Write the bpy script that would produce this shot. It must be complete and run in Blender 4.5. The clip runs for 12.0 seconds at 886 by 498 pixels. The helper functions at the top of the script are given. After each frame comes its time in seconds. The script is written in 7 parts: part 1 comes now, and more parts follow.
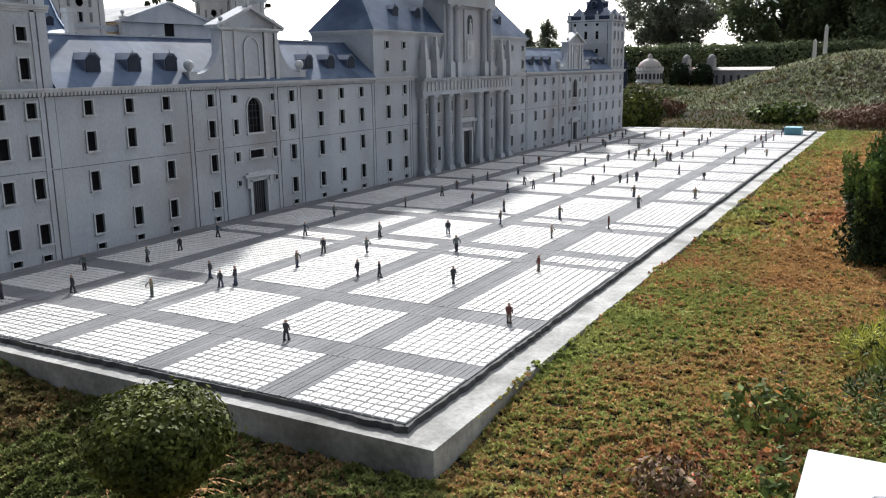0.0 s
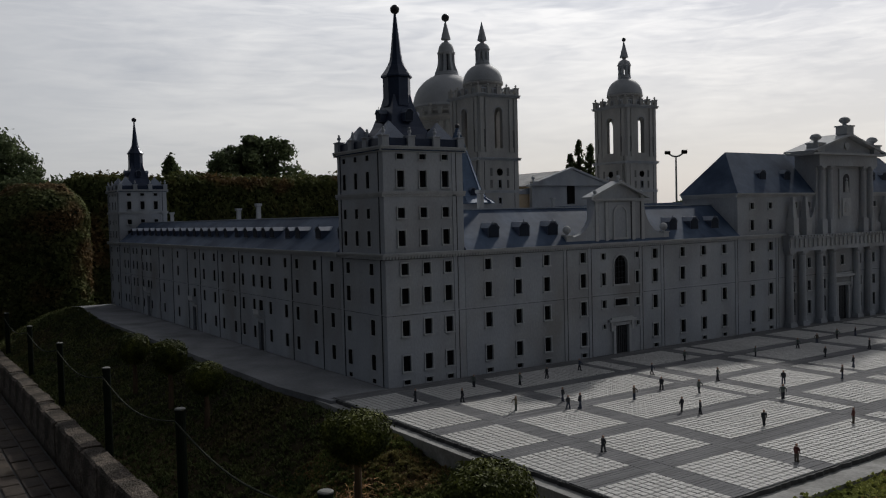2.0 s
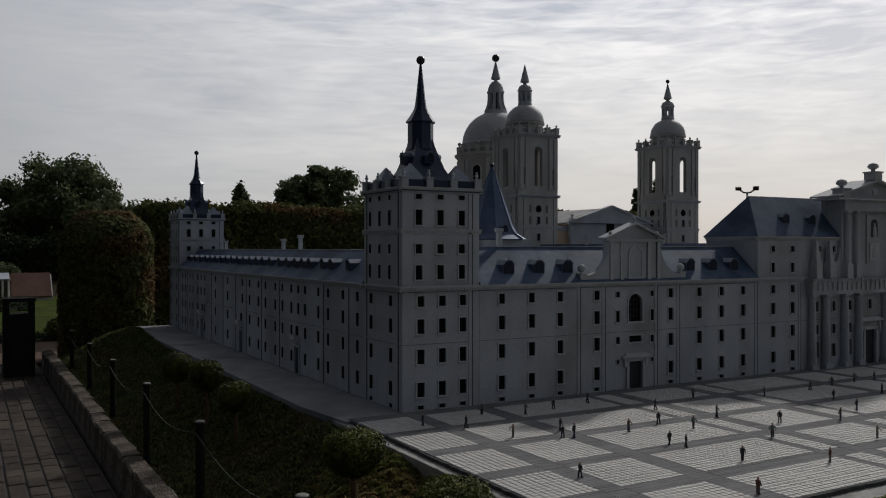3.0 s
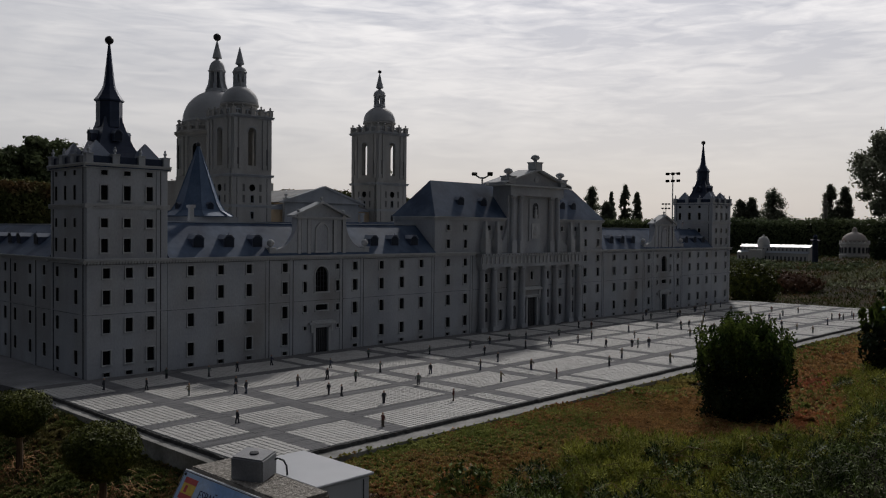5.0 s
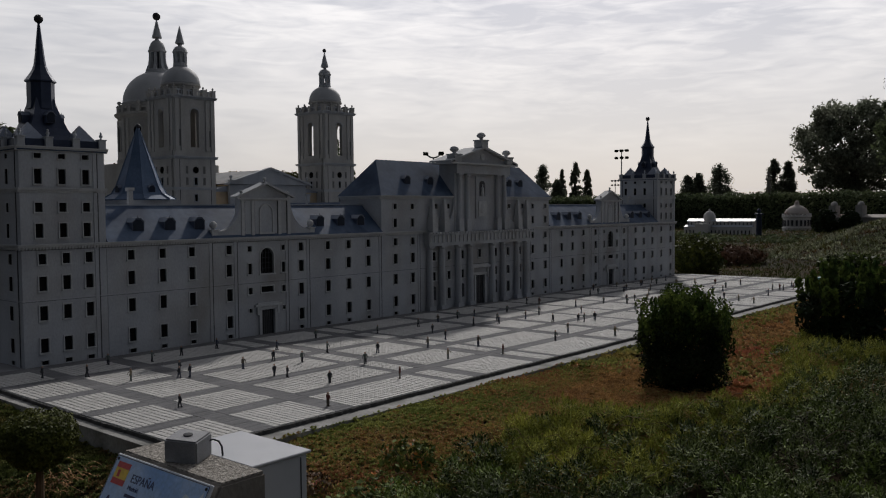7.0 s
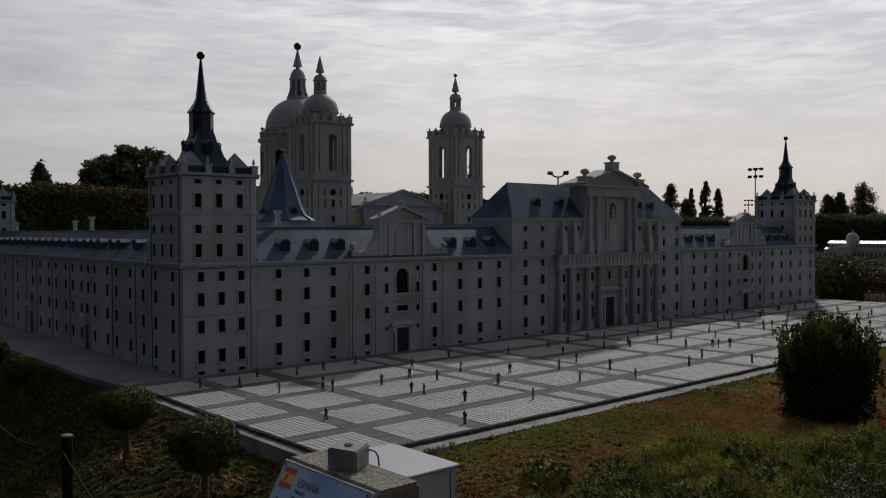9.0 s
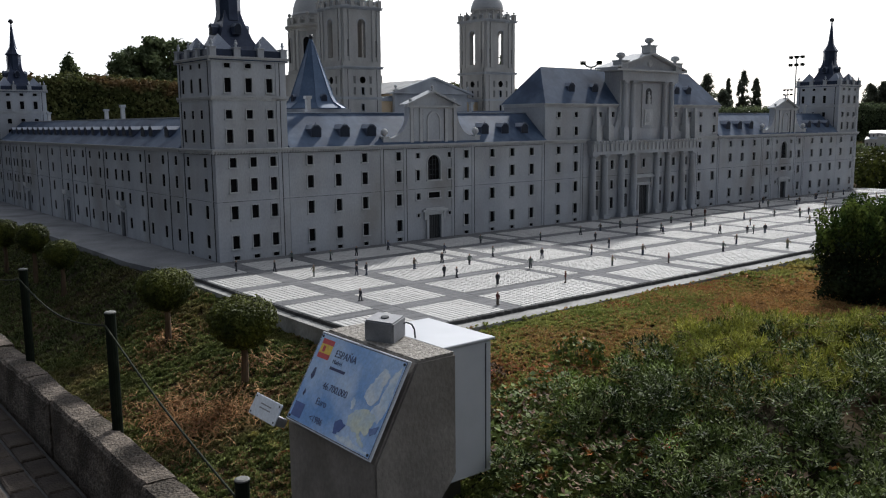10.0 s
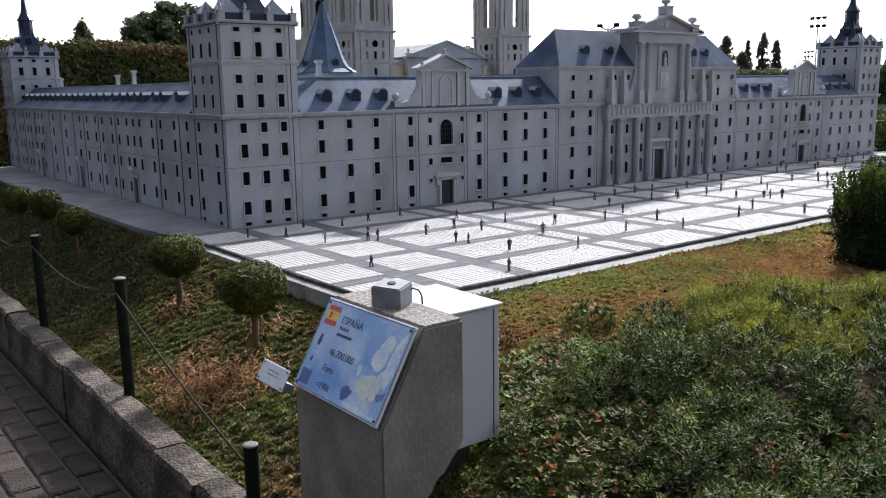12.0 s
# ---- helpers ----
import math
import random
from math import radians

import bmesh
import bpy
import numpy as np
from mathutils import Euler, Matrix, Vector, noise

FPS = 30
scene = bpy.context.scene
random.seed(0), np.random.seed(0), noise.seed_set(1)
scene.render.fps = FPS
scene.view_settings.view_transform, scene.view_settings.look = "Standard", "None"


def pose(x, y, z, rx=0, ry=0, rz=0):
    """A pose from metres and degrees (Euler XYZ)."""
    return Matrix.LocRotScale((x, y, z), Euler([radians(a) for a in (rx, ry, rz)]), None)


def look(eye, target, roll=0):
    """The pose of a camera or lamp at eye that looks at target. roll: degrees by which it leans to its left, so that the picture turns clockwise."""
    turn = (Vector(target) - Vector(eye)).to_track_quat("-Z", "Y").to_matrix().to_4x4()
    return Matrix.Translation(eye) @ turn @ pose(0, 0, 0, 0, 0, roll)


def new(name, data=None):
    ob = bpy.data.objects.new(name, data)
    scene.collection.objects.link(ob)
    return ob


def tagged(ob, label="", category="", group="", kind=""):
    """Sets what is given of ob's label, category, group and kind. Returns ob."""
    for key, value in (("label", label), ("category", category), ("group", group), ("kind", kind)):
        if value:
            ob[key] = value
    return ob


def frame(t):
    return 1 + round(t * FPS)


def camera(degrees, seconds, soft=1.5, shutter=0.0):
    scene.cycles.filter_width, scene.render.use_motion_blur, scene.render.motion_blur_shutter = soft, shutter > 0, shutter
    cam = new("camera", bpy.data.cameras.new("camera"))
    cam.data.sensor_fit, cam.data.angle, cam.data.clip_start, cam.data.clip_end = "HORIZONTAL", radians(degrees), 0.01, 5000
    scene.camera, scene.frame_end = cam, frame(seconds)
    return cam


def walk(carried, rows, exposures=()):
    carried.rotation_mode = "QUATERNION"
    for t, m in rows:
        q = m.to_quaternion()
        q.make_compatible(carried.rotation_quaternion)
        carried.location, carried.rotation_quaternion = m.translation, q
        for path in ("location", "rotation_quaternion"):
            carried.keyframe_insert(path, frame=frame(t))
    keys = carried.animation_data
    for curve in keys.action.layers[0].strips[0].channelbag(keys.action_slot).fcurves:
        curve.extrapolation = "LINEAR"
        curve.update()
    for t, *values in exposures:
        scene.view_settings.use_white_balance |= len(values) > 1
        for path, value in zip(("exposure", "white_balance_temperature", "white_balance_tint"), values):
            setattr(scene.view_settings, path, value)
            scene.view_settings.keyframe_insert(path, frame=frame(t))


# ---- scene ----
cam = camera(55.3, 12.0, soft=1.15)
PATH = [
    (0, (-1.921, -3.259, 0.819), (-0.208, -2.318, 0.396), -0.8),
    (0.5, (-2.078, -3.352, 0.88), (-0.514, -2.137, 0.598), -2.5),
    (1, (-2.207, -3.554, 0.933), (-0.724, -2.221, 0.777), -1.3),
    (1.5, (-2.27, -3.818, 0.946), (-1.03, -2.252, 0.842), -1.0),
    (2, (-2.334, -4.039, 0.945), (-1.218, -2.381, 0.869), -1.4),
    (2.5, (-2.343, -4.278, 0.978), (-1.4, -2.514, 0.976), -0.9),
    (3, (-2.253, -4.483, 0.977), (-1.27, -2.741, 0.975), 0.0),
    (3.5, (-2.285, -4.653, 0.964), (-1.12, -3.027, 0.955), 0.2),
    (3.7, (-2.296, -4.72, 0.958), (-1.058, -3.149, 0.942), 0.2),
    (5.3, (-2.238, -5.205, 0.942), (-0.786, -3.83, 0.895), 0.5),
    (5.5, (-2.245, -5.207, 0.933), (-0.798, -3.827, 0.88), 0.3),
    (6, (-2.233, -5.201, 0.932), (-0.792, -3.816, 0.861), -0.2),
    (6.5, (-2.211, -5.2, 0.928), (-0.77, -3.815, 0.846), -0.5),
    (6.7, (-2.201, -5.201, 0.93), (-0.681, -3.903, 0.838), -0.5),
    (8.3, (-2.29, -5.244, 0.956), (-0.854, -3.854, 0.883), -0.6),
    (8.5, (-2.309, -5.244, 0.957), (-0.922, -3.805, 0.901), -0.6),
    (9, (-2.341, -5.247, 0.961), (-1.025, -3.742, 0.916), -0.2),
    (9.5, (-2.343, -5.233, 0.922), (-1.032, -3.727, 0.808), -0.6),
    (10, (-2.339, -5.221, 0.903), (-1.092, -3.686, 0.609), -0.5),
    (10.5, (-2.323, -5.213, 0.898), (-1.099, -3.667, 0.563), -0.6),
    (11, (-2.318, -5.219, 0.9), (-1.101, -3.673, 0.542), -0.6),
    (11.5, (-2.315, -5.225, 0.901), (-1.103, -3.677, 0.532), -0.7),
    (12, (-2.302, -5.212, 0.897), (-1.092, -3.663, 0.523), -0.8),
]
EXPOSURES = [(0.0, 1.33, 6250, 10), (0.5, 0.55, 6050, 10), (1.0, -0.18, 6250, 10), (1.5, -0.58, 6400, 10), (2.0, -0.78, 6400, 10), (2.5, -0.76, 6400, 10),
             (3.5, -0.97, 6500, 11), (5.5, -0.92, 6450, 12), (6.0, -0.82, 6450, 12), (6.5, -0.77, 6450, 12), (8.5, -1.0, 6450, 12), (9.0, -1.0, 6450, 12), (9.5, -0.85, 6450, 12), (10.0, 0.45, 6200, 10), (10.5, 1.2, 6000, 14),
             (11.0, 1.25, 6000, 14), (12.0, 1.12, 6050, 14)]
walk(cam, [(t, look(eye, target, roll)) for t, eye, target, roll in PATH], EXPOSURES)

# ---- world and sun ----
SUN = Vector((1.19, 0.694, 1.0)).normalized()      # the way to the sun
SUN_ELEV = math.asin(SUN.z)
SUN_ROT = math.atan2(SUN.x, SUN.y)


def make_world():
    w = bpy.data.worlds.new("sky")
    scene.world = w
    w.use_nodes = True
    nt = w.node_tree
    nt.nodes.clear()
    N, L = nt.nodes.new, nt.links.new
    out, bg = N("ShaderNodeOutputWorld"), N("ShaderNodeBackground")
    sky = N("ShaderNodeTexSky")
    sky.sky_type, sky.sun_disc = "NISHITA", False
    sky.sun_elevation, sky.sun_rotation = SUN_ELEV, SUN_ROT
    sky.dust_density, sky.air_density = 2.0, 1.0
    sk = N("ShaderNodeVectorMath")
    sk.operation = "SCALE"
    sk.inputs["Scale"].default_value = 0.09
    L(sky.outputs[0], sk.inputs[0])
    tc = N("ShaderNodeTexCoord")
    # thin high cloud, stretched into long bands towards the horizon
    mp = N("ShaderNodeMapping")
    mp.inputs["Scale"].default_value = (1.3, 1.3, 6.0)
    mp.inputs["Rotation"].default_value = (0.12, -0.08, 0.4)
    L(tc.outputs["Generated"], mp.inputs[0])
    n1 = N("ShaderNodeTexNoise")
    n1.inputs["Scale"].default_value, n1.inputs["Detail"].default_value = 1.9, 8.0
    n1.inputs["Roughness"].default_value, n1.inputs["Distortion"].default_value = 0.62, 0.5
    L(mp.outputs[0], n1.inputs["Vector"])
    r1 = N("ShaderNodeValToRGB")
    r1.color_ramp.elements[0].position, r1.color_ramp.elements[0].color = 0.12, (0.44, 0.47, 0.54, 1)
    r1.color_ramp.elements[1].position, r1.color_ramp.elements[1].color = 0.88, (1.0, 0.985, 0.97, 1)
    # fine ripples laid over the broad bands
    mp2, n2, add = N("ShaderNodeMapping"), N("ShaderNodeTexNoise"), N("ShaderNodeMath")
    mp2.inputs["Scale"].default_value = (5.0, 7.0, 40.0)
    mp2.inputs["Rotation"].default_value = (0.05, 0.10, 0.9)
    L(tc.outputs["Generated"], mp2.inputs[0])
    n2.inputs["Scale"].default_value, n2.inputs["Detail"].default_value = 2.4, 6.0
    n2.inputs["Distortion"].default_value = 0.9
    L(mp2.outputs[0], n2.inputs["Vector"])
    add.operation = "MULTIPLY_ADD"
    add.inputs[1].default_value = 0.42
    L(n2.outputs["Fac"], add.inputs[0])
    sh = N("ShaderNodeMath")
    sh.operation = "SUBTRACT"
    sh.inputs[1].default_value = 0.21
    L(n1.outputs["Fac"], sh.inputs[0])
    L(sh.outputs[0], add.inputs[2])
    dot = N("ShaderNodeVectorMath")
    dot.operation = "DOT_PRODUCT"
    dot.inputs[1].default_value = SUN
    nz = N("ShaderNodeVectorMath")
    nz.operation = "NORMALIZE"
    L(tc.outputs["Generated"], nz.inputs[0])
    L(nz.outputs[0], dot.inputs[0])
    ctr, gain, back = N("ShaderNodeMath"), N("ShaderNodeMapRange"), N("ShaderNodeMath")
    ctr.operation, back.operation = "SUBTRACT", "MULTIPLY_ADD"
    ctr.inputs[1].default_value, back.inputs[2].default_value = 0.5, 0.58
    gain.inputs["From Min"].default_value, gain.inputs["From Max"].default_value = 0.56, 0.86
    gain.inputs["To Min"].default_value, gain.inputs["To Max"].default_value = 0.30, 2.9
    L(add.outputs[0], ctr.inputs[0])
    L(dot.outputs["Value"], gain.inputs["Value"])
    L(ctr.outputs[0], back.inputs[0])
    L(gain.outputs[0], back.inputs[1])
    L(back.outputs[0], r1.inputs[0])
    glow = N("ShaderNodeMapRange")
    glow.inputs["From Min"].default_value, glow.inputs["From Max"].default_value = -0.3, 1.04
    glow.inputs["To Min"].default_value, glow.inputs["To Max"].default_value = 0.0, 1.0
    L(dot.outputs["Value"], glow.inputs["Value"])
    pw = N("ShaderNodeMath")
    pw.operation = "POWER"
    pw.inputs[1].default_value = 1.65
    L(glow.outputs[0], pw.inputs[0])
    am = N("ShaderNodeMath")
    am.operation = "MULTIPLY_ADD"
    am.inputs[1].default_value, am.inputs[2].default_value = 2.42, 0.075
    # the cloud is brightest low over the horizon, thinner overhead
    sep, low, lit = N("ShaderNodeSeparateXYZ"), N("ShaderNodeMapRange"), N("ShaderNodeMath")
    L(nz.outputs[0], sep.inputs[0])
    low.inputs["From Min"].default_value, low.inputs["From Max"].default_value = 0.38, 0.9
    low.inputs["To Min"].default_value, low.inputs["To Max"].default_value = 1.0, 0.28
    L(sep.outputs["Z"], low.inputs["Value"])
    lit.operation = "MULTIPLY"
    L(pw.outputs[0], lit.inputs[0])
    L(low.outputs[0], lit.inputs[1])
    # a duller, warmer haze low under the sun
    hz, sd, haze = N("ShaderNodeMapRange"), N("ShaderNodeMapRange"), N("ShaderNodeMath")
    hz.inputs["From Min"].default_value, hz.inputs["From Max"].default_value = 0.02, 0.30
    hz.inputs["To Min"].default_value, hz.inputs["To Max"].default_value = 1.0, 0.0
    L(sep.outputs["Z"], hz.inputs["Value"])
    sd.inputs["From Min"].default_value, sd.inputs["From Max"].default_value = 0.55, 0.80
    L(dot.outputs["Value"], sd.inputs["Value"])
    haze.operation = "MULTIPLY"
    L(hz.outputs[0], haze.inputs[0])
    L(sd.outputs[0], haze.inputs[1])
    dim = N("ShaderNodeMapRange")
    dim.inputs["To Min"].default_value, dim.inputs["To Max"].default_value = 1.0, 0.70
    L(haze.outputs[0], dim.inputs["Value"])
    lit2, tint = N("ShaderNodeMath"), N("ShaderNodeMix")
    lit2.operation, tint.data_type = "MULTIPLY", "RGBA"
    L(lit.outputs[0], lit2.inputs[0])
    L(dim.outputs[0], lit2.inputs[1])
    L(haze.outputs[0], tint.inputs[0])
    L(r1.outputs[0], tint.inputs[6])
    tint.inputs[7].default_value = (0.90, 0.875, 0.855, 1)
    L(lit2.outputs[0], am.inputs[0])
    cl = N("ShaderNodeVectorMath")
    cl.operation = "SCALE"
    L(tint.outputs[2], cl.inputs[0])
    L(am.outputs[0], cl.inputs["Scale"])
    mix = N("ShaderNodeMix")
    mix.data_type = "RGBA"
    mix.inputs[0].default_value = 0.8
    L(sk.outputs[0], mix.inputs[6])
    L(cl.outputs[0], mix.inputs[7])
    L(mix.outputs[2], bg.inputs["Color"])
    bg.inputs["Strength"].default_value = 1.0
    L(bg.outputs[0], out.inputs[0])


make_world()
sun_data = bpy.data.lights.new("sun", "SUN")
sun_data.energy, sun_data.angle, sun_data.color = 3.2, radians(3.0), (1.0, 0.965, 0.91)
sun = new("sun", sun_data)
sun.matrix_basis = look(SUN * 30, (0, 0, 0))


# ---- materials ----
def material(name, c1, c2, scale=20.0, rough=0.8, bump=0.2, fine=120.0, metal=0.0, spread=0.0, island=False, stretch=(1, 1, 1),
             c3=None, c3_scale=2.0, coords="Object", c3_range=(0.5, 0.62), spec=0.3, grain=0.14, transmit=0.0, depth=0.004):
    m = bpy.data.materials.new(name)
    m.use_nodes = True
    nt = m.node_tree
    b = nt.nodes["Principled BSDF"]
    N, L = nt.nodes.new, nt.links.new
    b.inputs["Roughness"].default_value, b.inputs["Metallic"].default_value = rough, metal
    b.inputs["Specular IOR Level"].default_value = spec
    tc, mp = N("ShaderNodeTexCoord"), N("ShaderNodeMapping")
    mp.inputs["Scale"].default_value = stretch
    L(tc.outputs[coords], mp.inputs[0])

    def noise_tex(s, detail=5.0):
        n = N("ShaderNodeTexNoise")
        n.inputs["Scale"].default_value, n.inputs["Detail"].default_value = s, detail
        L(mp.outputs[0], n.inputs["Vector"])
        return n

    def ramp(src, lo, hi):
        r = N("ShaderNodeMapRange")
        r.inputs["From Min"].default_value, r.inputs["From Max"].default_value = lo, hi
        L(src, r.inputs["Value"])
        return r.outputs[0]

    def mixed(fac, a, bcol):
        x = N("ShaderNodeMix")
        x.data_type = "RGBA"
        L(fac, x.inputs[0])
        for sock, v in ((6, a), (7, bcol)):
            if isinstance(v, tuple):
                x.inputs[sock].default_value = (*v, 1)
            else:
                L(v, x.inputs[sock])
        return x.outputs[2]

    big, small = noise_tex(scale), noise_tex(fine, 3.0)
    col = mixed(ramp(big.outputs["Fac"], 0.35, 0.65), c1, c2)
    if c3:
        far = noise_tex(c3_scale, 4.0)
        col = mixed(ramp(far.outputs["Fac"], *c3_range), col, c3)
    vary = N("ShaderNodeMapRange")
    vary.inputs["From Min"].default_value, vary.inputs["From Max"].default_value = 0.25, 0.75
    vary.inputs["To Min"].default_value, vary.inputs["To Max"].default_value = 1 - grain, 1 + grain
    L(small.outputs["Fac"], vary.inputs["Value"])
    sc = N("ShaderNodeVectorMath")
    sc.operation = "SCALE"
    L(col, sc.inputs[0])
    L(vary.outputs[0], sc.inputs["Scale"])
    col = sc.outputs[0]
    if spread:
        if island:
            rnd = N("ShaderNodeNewGeometry").outputs["Random Per Island"]
        else:
            rnd = N("ShaderNodeObjectInfo").outputs["Random"]
        v = N("ShaderNodeMapRange")
        v.inputs["To Min"].default_value, v.inputs["To Max"].default_value = 1 - spread, 1 + spread
        L(rnd, v.inputs["Value"])
        s2 = N("ShaderNodeVectorMath")
        s2.operation = "SCALE"
        L(col, s2.inputs[0])
        L(v.outputs[0], s2.inputs["Scale"])
        col = s2.outputs[0]
    L(col, b.inputs["Base Color"])
    rr = N("ShaderNodeMapRange")
    rr.inputs["To Min"].default_value, rr.inputs["To Max"].default_value = max(0.02, rough - 0.12), min(1, rough + 0.12)
    L(big.outputs["Fac"], rr.inputs["Value"])
    L(rr.outputs[0], b.inputs["Roughness"])
    if bump:
        bp = N("ShaderNodeBump")
        bp.inputs["Strength"].default_value, bp.inputs["Distance"].default_value = bump, depth
        L(small.outputs["Fac"], bp.inputs["Height"])
        L(bp.outputs[0], b.inputs["Normal"])
    if transmit:
        tr, mx = N("ShaderNodeBsdfTranslucent"), N("ShaderNodeMixShader")
        mx.inputs[0].default_value = transmit
        L(col, tr.inputs["Color"])
        L(b.outputs[0], mx.inputs[1])
        L(tr.outputs[0], mx.inputs[2])
        L(mx.outputs[0], nt.nodes["Material Output"].inputs["Surface"])
    return m


STONE = material("model_stone", (0.325, 0.345, 0.380), (0.416, 0.436, 0.468), 4, 0.88, 0.25, 90, c3=(0.270, 0.268, 0.266), c3_scale=2.4, stretch=(1, 1, 0.55), spec=0.2, c3_range=(0.46, 0.72), grain=0.09)
TRIM = material("pale_stone_trim", (0.366, 0.378, 0.396), (0.432, 0.444, 0.459), 14, 0.8, 0.15, 150)
PALETRIM = material("whitened_stone_trim", (0.52, 0.53, 0.54), (0.60, 0.61, 0.62), 14, 0.8, 0.15, 150)
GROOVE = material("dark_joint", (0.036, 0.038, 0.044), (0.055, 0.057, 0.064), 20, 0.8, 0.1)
SLATE = material("blue_grey_lead_roof", (0.050, 0.078, 0.132), (0.090, 0.124, 0.188), 3.6, 0.66, 0.2, 22, c3=(0.034, 0.054, 0.098), c3_scale=2.6, c3_range=(0.46, 0.62), spec=0.12, depth=0.005)
CHAPELLEAD = material("bright_lead", (0.075, 0.115, 0.185), (0.115, 0.16, 0.24), 5, 0.6, 0.1, 60, metal=0.1, spec=0.2)
SPIRE = material("dark_slate", (0.014, 0.022, 0.046), (0.028, 0.040, 0.075), 8, 0.34, 0.12, 60, metal=0.25)
DORMER = material("dormer_lead", (0.05, 0.064, 0.105), (0.075, 0.092, 0.14), 12, 0.5, 0.1)
DORMERFACE = material("dormer_dark_face", (0.012, 0.017, 0.03), (0.02, 0.027, 0.045), 14, 0.6, 0.1, spec=0.15)
LEADROLL = material("lead_hip_roll", (0.16, 0.185, 0.24), (0.21, 0.24, 0.30), 10, 0.5, 0.1)
PANE = material("dark_window", (0.006, 0.006, 0.007), (0.010, 0.010, 0.011), 10, 0.85, 0.0, spec=0.06)
DOOR = material("dark_grey_door", (0.035, 0.037, 0.042), (0.05, 0.053, 0.058), 30, 0.6, 0.2)
OCHRE = material("ochre_render", (0.50, 0.38, 0.24), (0.56, 0.44, 0.30), 6, 0.85, 0.2)
BELLSTONE = material("bell_tower_stone", (0.385, 0.373, 0.352), (0.47, 0.457, 0.433), 5, 0.88, 0.3, 90, c3=(0.30, 0.288, 0.268), c3_scale=1.8, stretch=(1, 1, 0.4), spec=0.2, c3_range=(0.48, 0.7), grain=0.1)
# bell tower stone darkened to paint the shade of shallow slots
SLOTSHADE = material("painted_niche_shade", (0.13, 0.128, 0.124), (0.17, 0.167, 0.16), 10, 0.85, 0.1)
DOMESTONE = material("dome_stone", (0.38, 0.385, 0.395), (0.44, 0.445, 0.455), 6, 0.65, 0.15)
BALL = material("dark_ball", (0.03, 0.03, 0.033), (0.045, 0.045, 0.05), 10, 0.4, 0.0, metal=0.3)
TILE = material("white_plaza_tile", (0.435, 0.427, 0.411), (0.515, 0.506, 0.487), 3, 0.75, 0.25, 110, spread=0.07, grain=0.08)
TILES = material("white_plaza_tiles", (0.435, 0.427, 0.411), (0.515, 0.506, 0.487), 3, 0.75, 0.25, 110, spread=0.07, island=True, grain=0.08)
STRIP = material("grey_paving", (0.125, 0.126, 0.131), (0.178, 0.178, 0.183), 4, 0.9, 0.3, 90, spec=0.12, spread=0.10, island=True)
BED = material("dark_mortar", (0.045, 0.045, 0.046), (0.075, 0.075, 0.074), 20, 0.9, 0.2)
SIDEPAVE = material("side_pavement_slab", (0.20, 0.203, 0.214), (0.275, 0.278, 0.29), 3, 0.9, 0.3, 60, c3=(0.15, 0.152, 0.16), c3_scale=2.2, c3_range=(0.5, 0.68), spec=0.12)
MORTAR = material("grey_joint_mortar", (0.235, 0.235, 0.232), (0.30, 0.30, 0.296), 20, 0.9, 0.3)
CONCRETE = material("plinth_concrete", (0.215, 0.213, 0.204), (0.345, 0.34, 0.326), 6, 0.92, 0.5, 70, c3=(0.12, 0.12, 0.108), c3_scale=4, c3_range=(0.47, 0.66), grain=0.2)
KERB = material("kerb_concrete", (0.080, 0.064, 0.050), (0.158, 0.129, 0.103), 22, 0.94, 1.0, 75, spread=0.10, grain=0.6, c3=(0.050, 0.040, 0.030), c3_scale=5, depth=0.022)
AGGREGATE = material("exposed_aggregate", (0.15, 0.135, 0.115), (0.36, 0.335, 0.30), 90, 0.92, 1.0, 170, grain=0.5, depth=0.008)
POURED = material("grey_concrete", (0.175, 0.158, 0.140), (0.270, 0.248, 0.222), 6, 0.9, 0.45, 90, c3=(0.165, 0.148, 0.126), c3_scale=5, c3_range=(0.46, 0.70), grain=0.14, stretch=(1, 1, 0.75), depth=0.006)
PAVER = material("path_paver", (0.031, 0.023, 0.018), (0.056, 0.043, 0.034), 11, 0.92, 0.9, 110, spread=0.22, grain=0.4, c3=(0.080, 0.062, 0.045), c3_scale=1.6, c3_range=(0.52, 0.72), depth=0.014)
PAVERS = material("path_pavers", (0.031, 0.023, 0.018), (0.056, 0.043, 0.034), 11, 0.92, 0.9, 110, spread=0.22, island=True, grain=0.4, c3=(0.080, 0.062, 0.045), c3_scale=1.6, c3_range=(0.52, 0.72), depth=0.014)
BRICKPATH = material("red_brick_path", (0.075, 0.048, 0.036), (0.125, 0.084, 0.064), 9, 0.92, 0.8, 60, grain=0.35, stretch=(0.35, 1, 1), spec=0.1)
CABINET = material("white_cabinet_paint", (0.41, 0.425, 0.45), (0.47, 0.48, 0.505), 3, 0.4, 0.03, 12, grain=0.03)
GREYBOX = material("grey_plastic", (0.22, 0.222, 0.232), (0.27, 0.272, 0.282), 20, 0.5, 0.15, 200)
SIGNBLUE = material("sign_print_blue", (0.13, 0.31, 0.66), (0.36, 0.55, 0.84), 3.0, 0.32, 0.0, c3=(0.58, 0.71, 0.88), c3_scale=5, c3_range=(0.42, 0.66))
SIGNEDGE = material("sign_border", (0.62, 0.66, 0.70), (0.68, 0.71, 0.75), 10, 0.4, 0.0)
INK = material("navy_ink", (0.03, 0.04, 0.12), (0.04, 0.05, 0.14), 10, 0.5, 0.0)
RED = material("flag_red", (0.55, 0.05, 0.05), (0.60, 0.07, 0.06), 10, 0.45, 0.0)
